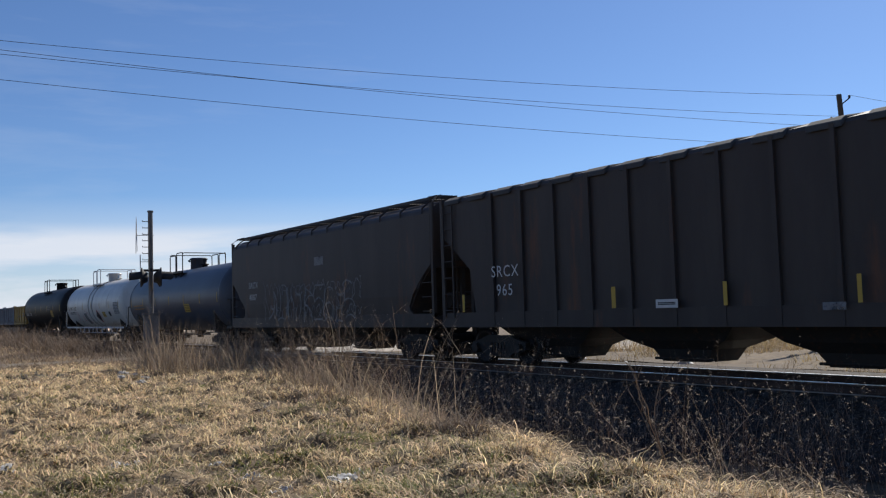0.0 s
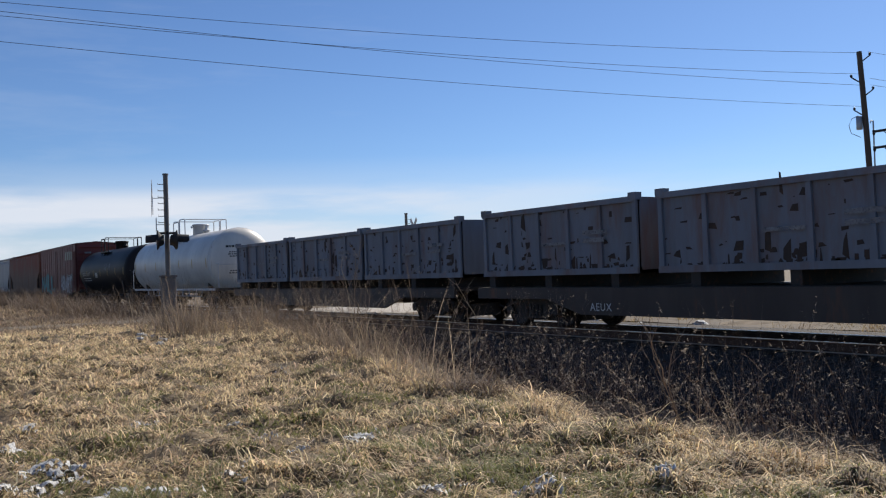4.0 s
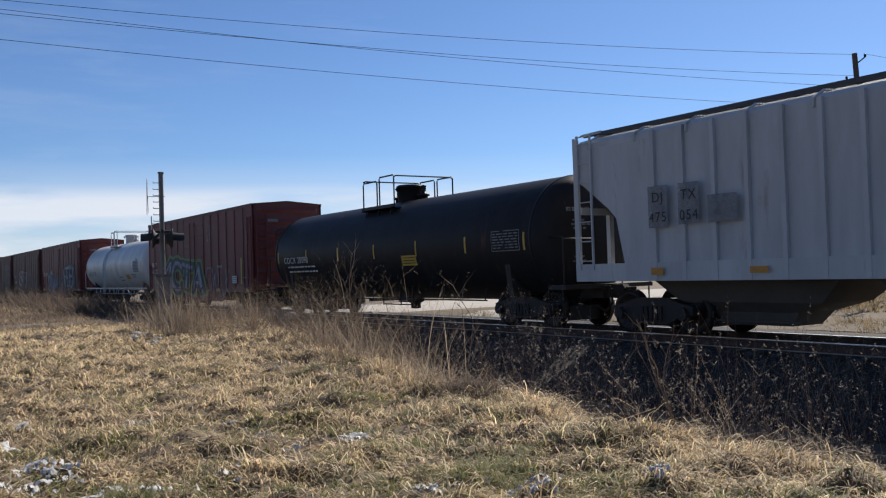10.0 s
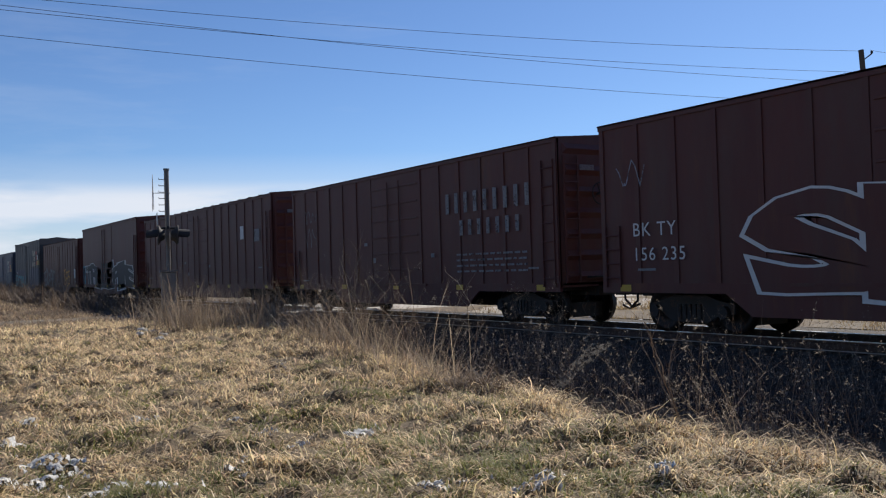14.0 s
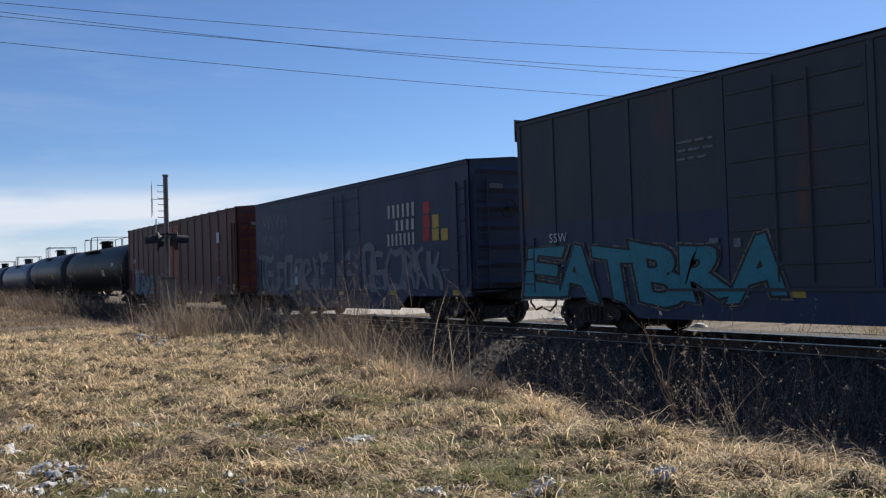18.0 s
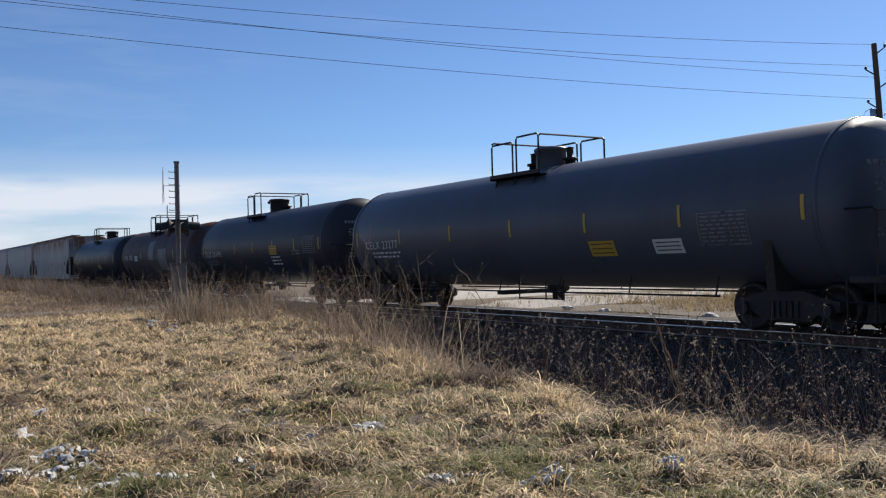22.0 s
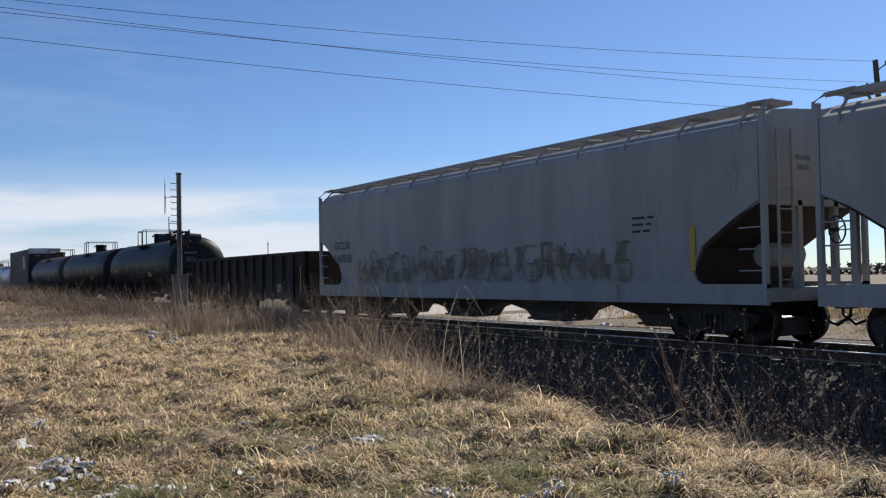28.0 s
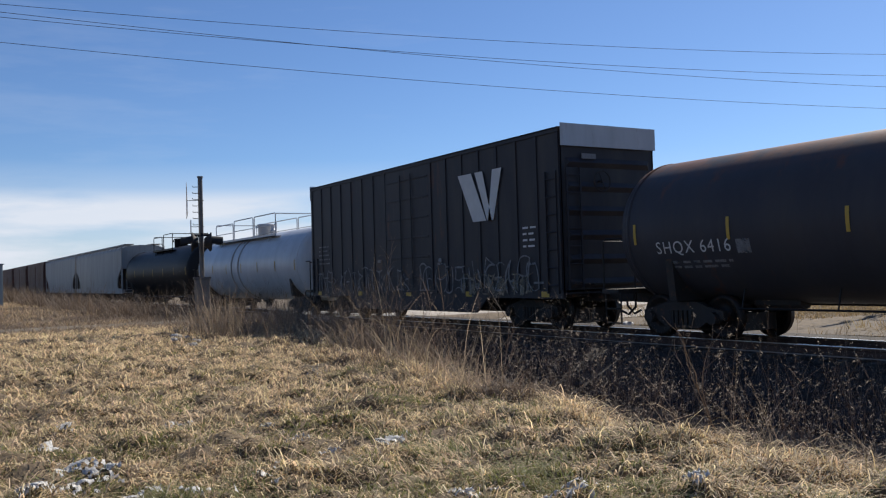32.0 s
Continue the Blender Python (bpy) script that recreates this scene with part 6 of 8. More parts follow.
boxcar(-417.87, 15.39, 4.5, "blue", "faded blue boxcar with white graffiti and yellow blocks", [
    ("N", 3.24, 4.96, 3.2, 3.6, "golden"), ("N", 3.7, 4.94, 2.8, 3.12, "west"), ("N", 3.19, 4.92, 2.36, 2.72, "service"), ("R", 5.37, 5.74, 3.2, 3.55, "r"), ("R", 5.34, 5.72, 2.81, 3.16, "r"),
    ("R", 5.32, 5.7, 2.42, 2.79, "r"), ("R", 5.86, 6.2, 2.78, 3.15, "y"), ("R", 5.84, 6.18, 2.42, 2.75, "y"), ("R", 6.31, 6.64, 2.4, 2.73, "y"), ("G", -7.22, 6.52, 0.9, 2.35, "w"),
    ("S", -7.03, -4.28, 2.6, 4.0, "w"), ("R", -3.89, -3.62, 1.22, 1.9, "w")], seed=24, ribbed_roof=False, smooth_side=True, ink="l_yellow")
boxcar(-437.16, 18.62, 4.6, "orange", "long red boxcar with an orange-red door and blue graffiti", [
    ("T", -7.79, 2.71, 0.29, "MP"), ("T", -6.76, 2.12, 0.28, "2 6 0 4 4 9"), ("G", -7.73, -3.9, 0.82, 1.99, "b"), ("R", 6.82, 7.19, 3.17, 3.65, "w"), ("R", -1.5, 1.0, 1.4, 4.35, "O"),
    ("R", 8.8, 9.2, 1.04, 1.29, "y"), ("R", 6.77, 7.33, 1.32, 1.65, "d"), ("S", 6.5, 7.6, 2.3, 2.9, "w")], seed=25, posts=7, door_at=-0.3, ink="l_white")
tank_car(-457.10, 19.70, "black", "long black tank car with white placards", [
    ("T", -7.99, 2.12, 0.19, "PPRX 55176"), ("B", -8.4, -6.4, 1.62, 1.94, "d"), ("R", 5.56, 6.22, 2.61, 2.81, "w"), ("R", 2.88, 3.56, 1.99, 2.42, "w"), ("R", 6.22, 7.37, 1.96, 2.54, "g")], top=4.07, radius=1.56, dome_at=-2.07, span=2.1, shift=0.38, seed=26, valves=2)
tank_car(-476.55, 17.00, "charcoal", "charcoal tank car with a yellow placard", [
    ("T", -6.95, 2.12, 0.25, "VMSX 28337"), ("B", -7.9, -6.2, 1.70, 1.92, "w"), ("S", -5.2, -2.6, 1.6, 2.1, "d"), ("R", 2.82, 3.62, 2.0, 2.37, "y"), ("R", 5.15, 6.34, 1.89, 2.48, "g"), ("R", -3.2, -2.4, 1.51, 1.83, "o"), ("R", 4.93, 5.52, 1.49, 1.82, "d")], top=4.12, radius=1.56, dome_at=-0.55, span=1.0, shift=0.80, seed=27)
tank_car(-495.60, 19.10, "bluegrey", "long glossy blue-grey tank car", [
    ("T", -7.9, 2.04, 0.25, "CELX 23277"), ("B", -8.6, -6.8, 1.62, 1.86, "w"), ("R", 1.83, 2.65, 1.51, 1.85, "y"), ("R", 3.81, 4.61, 1.53, 1.83, "w"), ("R", 5.09, 6.28, 1.66, 2.3, "g")], top=3.9, dome_at=-0.34, span=1.0, shift=1.03, seed=28, valves=3)
tank_car(-514.00, 15.60, "charcoal", "dark tank car with a yellow and white placard", [
    ("T", -6.4, 2.08, 0.28, "TILX 261941"), ("B", -7.5, -6.07, 1.55, 1.81, "d"), ("R", 0.72, 1.49, 1.94, 2.3, "y"), ("B", 0.78, 1.73, 1.49, 1.91, "w"), ("R", 4.1, 5.23, 1.93, 2.57, "g"), ("B", 3.02, 3.85, 1.87, 2.09, "d")], top=3.9, dome_at=-0.87, span=0.8, shift=1.18, seed=29)
tank_car(-530.75, 16.00, "rustred", "rust-red tank car with grey repainted patches", [
    ("T", -6.0, 2.18, 0.29, "INFX 2703"), ("R", -1.27, -0.06, 2.02, 3.08, "p"), ("R", 0.9, 2.6, 1.4, 2.6, "p"), ("R", -4.53, -3.77, 1.99, 2.3, "w"), ("G", -5.02, -1.98, 1.59, 1.95, "k"), ("G", -0.95, 0.77, 1.59, 2.05, "r")], top=3.87, dome_at=-0.52, span=1.05, shift=0.61, seed=30, valves=2)
tank_car(-547.65, 15.90, "charcoal", "blue-black tank car with yellow stencils", [
    ("T", -6.26, 2.02, 0.23, "TEIX2437"), ("B", -6.76, -4.86, 1.45, 1.73, "o"), ("R", 1.17, 2.03, 1.55, 1.87, "y")], top=3.87, dome_at=-0.38, span=0.8, shift=0.66, seed=31, ink="l_yellow")
hopper(-566.75, 19.66, "grey_rusty", "rust-stained grey covered hopper with black tags", [
    ("T", -7.49, 2.44, 0.28, "DCBX"), ("T", -7.42, 2.07, 0.28, "7222"), ("S", -1.54, -0.33, 1.57, 2.23, "k"), ("B", 1.03, 2.26, 1.97, 2.31, "d"), ("S", 4.49, 7.13, 1.43, 2.17, "k"),
    ("R", 7.25, 7.36, 1.5, 2.4, "y"), ("R", 7.5, 7.95, 1.98, 2.28, "k"), ("B", 7.9, 8.5, 2.4, 2.8, "k"), ("R", 2.1, 2.2, 1.5, 2.0, "y"), ("R", -2.2, -2.1, 1.5, 2.0, "y")], top=4.2, seed=32, roof_dark=True)
hopper(-588.07, 19.86, "grey", "grey smooth-sided covered hopper", [("B", -7.6, -6.2, 1.8, 2.5, "k"), ("R", 3.0, 3.1, 1.5, 2.0, "y"), ("S", 0.4, 1.4, 1.5, 2.0, "k")], top=4.2, seed=33, roof_dark=True)
hopper(-608.04, 17.99, "grey", "light grey covered hopper with a red tag", [
    ("T", -6.74, 2.4, 0.26, "EPAX"), ("T", -6.56, 2.0, 0.25, "845117"), ("S", -3.26, -1.55, 1.24, 1.98, "r"), ("R", 0.32, 0.45, 1.6, 2.02, "y"), ("R", -4.64, -4.51, 1.5, 1.9, "y"), ("B", -0.3, 1.21, 1.46, 1.56, "d"), ("R", 4.2, 4.32, 1.5, 2.0, "y")], top=4.24, seed=34, shoulder=0.24, board_top=0.27, bay_mat="dusty")
hopper(-627.74, 19.34, "grey", "light grey covered hopper with faded rusty graffiti", [
    ("T", -7.74, 2.53, 0.27, "GCUX"), ("T", -7.67, 2.08, 0.27, "560558"), ("G", -6.3, 6.2, 1.25, 2.2, "o"), ("R", 7.9, 8.03, 1.46, 2.35, "y"), ("B", 6.3, 6.95, 2.25, 2.67, "k")], top=4.28, seed=35, shoulder=0.12, board_top=0.33, bay_mat="dusty")
gondola(-645.84, 14.14, 2.47, "soot", "dark rusty open gondola", [("R", 6.75, 6.9, 0.95, 1.91, "y"), ("R", 4.4, 4.88, 0.92, 1.25, "d"), ("R", -1.5, -1.38, 0.9, 1.3, "o")], seed=36)
tank_car(-664.60, 16.20, "black", "black tank car with a white scrawled tag", [
    ("T", -7.6, 2.12, 0.26, "UTLX 649578"), ("S", -2.16, 0.39, 1.47, 2.18, "w"), ("R", 0.84, 1.66, 1.69, 1.98, "y")], top=3.86, dome_at=-0.41, span=1.05, shift=1.65, seed=37, ink="l_yellow")
tank_car(-682.55, 17.80, "black", "black tank car with small stencils", [
    ("T", -6.8, 2.04, 0.27, "TILX 251748"), ("B", -7.6, -6.48, 1.58, 1.81, "d"), ("B", -2.4, -1.85, 1.88, 2.0, "d"), ("R", 3.0, 3.8, 1.6, 1.9, "y")], top=3.85, dome_at=-0.25, span=0.8, shift=0.57, seed=38)
tank_car(-701.10, 17.50, "charcoal_rusty", "charcoal tank car with a rust-streaked top", [
    ("T", -6.66, 1.91, 0.25, "SHQX 6416"), ("B", -7.3, -5.71, 1.46, 1.66, "d"), ("R", -5.54, -5.21, 1.75, 2.02, "d"), ("R", 1.2, 2.0, 1.6, 1.95, "o")], top=3.87, dome_at=-0.36, span=1.05, shift=0.56, seed=39)
boxcar(-719.11, 15.5, 5.0, "ink", "tall black boxcar with a white emblem and a white end band", [
    ("W", 3.15, 5.34, 2.94, 4.3, "w"), ("G", 0.71, 6.94, 0.95, 1.9, "d"), ("G", 3.2, 6.6, 0.9, 1.5, "o"), ("B", 6.21, 6.78, 2.09, 2.72, "w"), ("B", -6.98, -5.97, 1.98, 2.76, "d"), ("G", -7.2, 0.2, 0.9, 1.8, "d")], seed=40, ribbed_roof=False, peak=0.12, end_band="silver", posts=7)
tank_car(-735.50, 15.70, "silver", "pale grey tank car with a long railing on top", top=3.72, rails="silver", dome_at=-0.9, span=4.4, shift=0.17, seed=41, long_rail=True, valves=3, band="grey_rusty")
tank_car(-753.15, 17.80, "black", "black tank car with dark fittings", top=3.8, dome_at=0.9, span=2.4, shift=0.61, seed=42, valves=3)
hopper(-772.88, 20.2, "grey", "light grey covered hopper", top=4.2, seed=43)
hopper(-794.0, 20.4, "grey", "light grey covered hopper", top=4.2, seed=44)
for k, x in enumerate((-813.6, -831.2, -848.8)):
    boxcar(x, 15.9, 4.3, "brown", "brown boxcar at the rear of the train", seed=45 + k)

# ---- crossing signal, poles, wires, shed ----
def crossing_signal(x, y, base, top, lights, turn):
    ob = thing("crossing_signal", "grey crossing signal mast with black flasher hoods and a crossbuck", "signal", "signals at the road crossing", pose(x, y, base, 0, 0, turn))
    h = top - base
    bm = bmesh.new()
    tube(bm, [(0, 0, 0), (0, 0, h)], 0.075, 14)
    tube(bm, [(0, 0, h), (0, 0, h + 0.05)], 0.095, 14)
    part("mast", bm, "mast", ob)
    for k in range(7):
        z = lights - base + 0.45 + k * 0.20
        bm = bmesh.new()
        tube(bm, [(0.04, 0, z), (0.24, 0.02, z), (0.24, 0.02, z + 0.04)], 0.012, 5)
        part("step_bolt", bm, "mast", ob)
    bm = bmesh.new()
    box(bm, -0.23, 0.23, -0.23, 0.23, -0.1, 1.85 - base - 0.25)
    part("base", bm, "mast", ob, "weathered grey junction base", 0.02)
    bm = bmesh.new()
    box(bm, -0.27, 0.27, -0.27, 0.27, 1.85 - base - 0.25, 1.85 - base - 0.19)
    part("base_cap", bm, "mast", ob)
    lz = lights - base
    bm = bmesh.new()
    tube(bm, [(0, -0.5, lz + 0.12), (0, 0.5, lz + 0.12)], 0.045, 8)
    tube(bm, [(-0.3, 0, lz + 0.12), (0.3, 0, lz + 0.12)], 0.04, 8)
    part("cross_arm", bm, "signal_black", ob)
    for sy in (-1, 1):
        for sx in (-1, 1):
            bm = bmesh.new()
            lathe_x(bm, [(0.10, 0.0), (0.10, 0.14), (0.20, 0.17), (0.27, 0.29), (0.30, 0.29), (0.30, 0.16), (0.31, 0.0)], 18, (0, sy * 0.42, lz - 0.10))
            for v in list(bm.verts):
                v.co.x *= sx
            head = part("flasher", bm, "signal_black", ob, "black round flasher background")
            bm = bmesh.new()
            seg = 14
            ring = []
            for k in range(seg + 1):
                a = math.pi * (k / seg) * 1.1 - 0.05 * math.pi
                ring.append((sy * 0.42 + 0.17 * math.cos(a), lz - 0.10 + 0.17 * math.sin(a)))
            for (ya, za), (yb, zb) in zip(ring, ring[1:]):
                v = [bm.verts.new(p) for p in ((sx * 0.29, ya, za), (sx * 0.29, yb, zb), (sx * 0.64, yb, zb - 0.03), (sx * 0.64, ya, za - 0.03))]
                bm.faces.new(v)
            part("hood", bm, "signal_black", head)
            bm = bmesh.new()
            lathe_x(bm, [(0.312, 0.14), (0.325, 0.08), (0.33, 0.0)], 14, (0, sy * 0.42, lz - 0.10))
            for v in bm.verts:
                v.co.x *= sx
            part("lens", bm, "lens", head)
    for sx in (1,):
        for tilt in (-45, 45):
            bm = bmesh.new()
            box(bm, 0.40, 0.415, -0.66, 0.66, -0.11, 0.11)
            blade = part("crossbuck_blade", bm, "l_white", ob, "white crossbuck blade")
            blade.matrix_basis = pose(0.02 if tilt > 0 else 0.0, 0, h - 0.72, tilt, 0, 0)
        bm = bmesh.new()
        box(bm, 0.30, 0.32, -0.32, 0.32, h - 1.75, h - 1.35)
        part("track_sign", bm, "l_white", ob)
        for z in (h - 0.72, h - 1.55):
            bm = bmesh.new()
            tube(bm, [(-0.10, 0, z), (0.40 if z > h - 1.2 else 0.30, 0, z)], 0.010, 6)
            part("clamp", bm, "signal_black", ob)
    return ob


crossing_signal(-28.3, 8.05, -0.15, 4.80, 2.86, -104.0)
crossing_signal(-40.5, 24.0, -0.1, 4.54, 2.6, 80.0)


def utility_pole(x, y, base, height, r0, r1, lean, label, transformer=False, arm=0.0):
    ob = thing("utility_pole", label, "utility pole", "poles along the road", pose(x, y, base, 0, 0, 0))
    bm = bmesh.new()
    pts = [(lean[0] * u * u, lean[1] * u * u, height * u) for u in np.linspace(0, 1, 9)]
    tube(bm, pts, [r0 + (r1 - r0) * u for u in np.linspace(0, 1, 9)], 12)
    part("pole", bm, "pole", ob)
    if arm:
        bm = bmesh.new()
        box(bm, -arm, arm, -0.05, 0.05, height - 0.75, height - 0.62)
        part("crossarm", bm, "pole", ob)
        for a in (-arm * 0.9, -arm * 0.4, arm * 0.4, arm * 0.9):
            bm = bmesh.new()
            lathe_z(bm, [(0, 0.03), (0.08, 0.05), (0.14, 0.03), (0.15, 0)], 8, (a, 0, height - 0.62))
            part("insulator", bm, "galv", ob)
    if transformer:
        bm = bmesh.new()
        lathe_z(bm, [(-0.29, 0.0), (-0.29, 0.115), (-0.26, 0.13), (0.26, 0.13), (0.29, 0.10), (0.31, 0.0)], 16, (lean[0] * 0.5 - 0.20, lean[1] * 0.5 - 0.16, height - 3.12))
        part("transformer", bm, "galv", ob, "grey can transformer")
        bm = bmesh.new()
        tube(bm, [(lean[0] * 0.5 - 0.22, lean[1] * 0.5 - 0.2, height - 2.80), (-0.56, -0.40, height - 2.92), (-0.66, -0.48, height - 3.2), (-0.60, -0.42, height - 3.55), (-0.3, -0.2, height - 3.75)], 0.014, 5)
        part("jumper_wire", bm, "wire", ob)
        for z, s in ((height - 0.25, 1), (height - 1.15, -1), (height - 1.75, 1), (height - 2.6, -1)):
            bm = bmesh.new()
            u = (z / height) ** 2
            px, py = lean[0] * u, lean[1] * u
            tube(bm, [(px, py, z - 0.25), (px + s * 0.32, py + s * 0.25, z + 0.05)], 0.03, 6)
            lathe_z(bm, [(0, 0.04), (0.06, 0.06), (0.12, 0.04), (0.14, 0)], 8, (px + s * 0.32, py + s * 0.25, z + 0.05))
            part("insulator_bracket", bm, "pipe", ob)
    return ob


POLE = (-22.35, 36.65)
utility_pole(POLE[0], POLE[1], -0.55, 10.95, 0.145, 0.11, (-0.30, -0.05), "brown timber utility pole with a transformer", transformer=True)
utility_pole(-113.8, 72.0, -0.5, 9.1, 0.14, 0.10, (0, 0), "distant timber utility pole with a crossarm", arm=0.7)
utility_pole(-232.0, 90.0, -0.5, 11.8, 0.14, 0.10, (0, 0), "distant timber utility pole with a crossarm", arm=0.8)


# service pipe with a hooked top and a shorter pole that carries two arms
rack = thing("service_rack", "short timber pole with two steel arms and a hooked service pipe", "utility pole", "poles along the road", pose(-21.35, 36.75, -0.55))
bm = bmesh.new()
tube(bm, [(0, 0, 0), (0, 0, 4.0), (0.02, 0, 7.75)], [0.13, 0.12, 0.10], 12)
part("pole", bm, "pole", rack)
for z in (7.40, 6.70):
    bm = bmesh.new()
    box(bm, -0.92, 0.55, -0.05, 0.05, z - 0.05, z + 0.05)
    tube(bm, [(-0.45, 0, z - 0.03), (0.0, 0, z - 0.42)], 0.02, 5)
    arm_ob = part("arm", bm, "pipe", rack, "dark steel arm")
    for x in (-0.88, 0.45):
        bm = bmesh.new()
        lathe_z(bm, [(-0.16, 0.03), (-0.10, 0.06), (0.06, 0.06), (0.10, 0.0)], 8, (x, 0, z))
        part("insulator", bm, "pipe", arm_ob)
bm = bmesh.new()
tube(bm, [(-1.06, 0.05, 7.80), (-1.02, 0.05, 7.90), (-0.93, 0.05, 7.88), (-0.92, 0.05, 7.75), (-0.97, 0.05, 0.0)], 0.035, 8)
part("service_pipe", bm, "galv", rack, "grey pipe with a hooked top")


def cable(name, a, b, sag, r):
    bm = bmesh.new()
    a, b = Vector(a), Vector(b)
    pts = []
    for i in range(33):
        u = i / 32
        p = a.lerp(b, u)
        p.z -= sag * 4 * u * (1 - u)
        pts.append(p)
    tube(bm, pts, r, 5)
    ob = new(name, mesh_of(name, bm, "wire"))
    return tagged(ob, "thin dark overhead cable hung between poles", "cable", "overhead cables")


PX, PY = -22.65, 36.6
for z, x2, z2, sag in ((10.36, -29.42, 9.69, 0.67), (8.94, -29.35, 9.93, 0.60), (9.43, -29.02, 9.49, 0.67), (8.01, -28.98, 8.99, 0.56)):
    cable("overhead_cable", (PX, PY, z), (x2, -14.0, z2), sag, 0.008)
for z, dz, off in ((10.35, 0.1, 0.3), (9.2, 0.0, 0.3), (8.9, 0.0, 0.35)):
    cable("overhead_cable", (PX + off, PY + 0.2, z), (PX + 7.0, PY + 46.0, z + dz), 0.7, 0.008)

shed = thing("equipment_shed", "pale grey-green sheet metal trackside shed", "shed", "", pose(-86.4, 4.4, -0.1, 0, 0, 0))
bm = bmesh.new()
box(bm, -3.0, 3.0, -2.6, 2.6, 0, 3.55)
part("wall", bm, "shed", shed, "", 0.02)
bm = bmesh.new()
prism_x(bm, [(-2.7, 3.55), (2.7, 3.55), (2.7, 3.62), (0, 3.75), (-2.7, 3.62)], -3.15, 3.15)
part("roof", bm, "galv", shed)

# road, crossing deck
def road_strip(x0, x1, y0, y1, mat, label):
    rv, rf = [], []
    ys = list(np.arange(y0, y1, 0.9)) + [y1]
    xs = np.linspace(x0, x1, 9)
    for y in ys:
        for i, x in enumerate(xs):
            rv.append((x + 0.5 * noise.noise((y * 0.3, i * 9.0, 1.0)), y, ground_z(x, y) + 0.02 + 0.04 * (1 - abs(i - 4) / 4)))
    for j in range(len(ys) - 1):
        for i in range(8):
            k = j * 9 + i
            rf.append((k, k + 1, k + 10, k + 9))
    tagged(new("road", flat_mesh("road", rv, rf, mat)), label, "road", kind="structure")


road_strip(-37.8, -35.6, -30.0, 13.35, "track_road", "worn earth and gravel lane up to the crossing")
road_strip(ROAD_X0, ROAD_X1 + 2.5, 17.0, 90.0, "road", "pale gravel road beyond the railway crossing")
rv, rf = [], []
xs = np.arange(-30.0, 40.1, 1.0)
for x in xs:
    for k in range(7):
        y = 22.3 + 8.0 * k / 6 + (0.5 * noise.noise((x * 0.2, k * 7.0, 2.0)) if k in (0, 6) else 0.0)
        rv.append((float(x), y, -0.48 + 0.03 * noise.noise((x * 0.8, y * 0.8, 5.0))))
for i in range(len(xs) - 1):
    for k in range(6):
        a = i * 7 + k
        rf.append((a, a + 7, a + 8, a + 1))
tagged(new("road", flat_mesh("road", rv, rf, "lane")), "tan earth lane running along the far side of the track", "road", kind="structure")
deck = thing("crossing_deck", "worn plank deck between the rails at the road crossing", "crossing")
deck["kind"] = "structure"
for y0, y1 in ((TRACK_Y - 1.75, TRACK_Y - RAIL_GAP - 0.09), (TRACK_Y - RAIL_GAP + 0.12, TRACK_Y + RAIL_GAP - 0.12), (TRACK_Y + RAIL_GAP + 0.09, TRACK_Y + 1.75)):
    n = max(2, int((y1 - y0) / 0.25))
    for i in range(n):
        bm = bmesh.new()
        a, b = y0 + (y1 - y0) * i / n, y0 + (y1 - y0) * (i + 1) / n - 0.015
        box(bm, ROAD_X0 + 0.5, ROAD_X1 - 0.5, a, b, -0.25, -0.02)
        part("plank", bm, "concrete", deck)

# ---- vegetation, snow and stones ----
rng = np.random.default_rng(7)
GX, GY = np.array(gx), np.array(gy)
GZ = np.array([v[2] for v in gverts]).reshape(len(gx), len(gy))


def heights(xy):
    """Ground height between the corners of the ground sheet."""
    i = np.clip(np.searchsorted(GX, xy[:, 0]) - 1, 0, len(GX) - 2)
    j = np.clip(np.searchsorted(GY, xy[:, 1]) - 1, 0, len(GY) - 2)
    u = (xy[:, 0] - GX[i]) / (GX[i + 1] - GX[i])
    v = (xy[:, 1] - GY[j]) / (GY[j + 1] - GY[j])
    return GZ[i, j] * (1 - u) * (1 - v) + GZ[i + 1, j] * u * (1 - v) + GZ[i, j + 1] * (1 - u) * v + GZ[i + 1, j + 1] * u * v


def strips(name, paths, width, face, mat):
    """One mesh of n tapering strips, each along k points and ending in a tip."""
    n, k, _ = paths.shape
    taper = np.linspace(1.0, 0.55, k - 1)
    side = np.stack([np.cos(face), np.sin(face), np.zeros(n)], 1) * (width / 2)[:, None]
    rows = [np.stack([paths[:, i] - side * taper[i], paths[:, i] + side * taper[i]], 1) for i in range(k - 1)]
    verts = np.concatenate(rows + [paths[:, k - 1:k]], 1).reshape(-1, 3)
    per = 2 * (k - 1) + 1
    me = bpy.data.meshes.new(name)
    me.vertices.add(n * per)
    me.vertices.foreach_set("co", verts.astype(np.float32).ravel())
    pattern, starts = [], []
    for i in range(k - 2):
        starts.append(len(pattern))
        pattern += [2 * i, 2 * i + 1, 2 * i + 3, 2 * i + 2]
    starts.append(len(pattern))
    pattern += [2 * k - 4, 2 * k - 3, 2 * k - 2]
    loops = (np.arange(n)[:, None] * per + np.array(pattern)[None]).ravel()
    me.loops.add(len(loops))
    me.loops.foreach_set("vertex_index", loops.astype(np.int32))
    me.polygons.add(n * len(starts))
    me.polygons.foreach_set("loop_start", (np.arange(n)[:, None] * len(pattern) + np.array(starts)[None]).ravel().astype(np.int32))
    me.update(calc_edges=True)
    me.materials.append(M[mat])
    return me


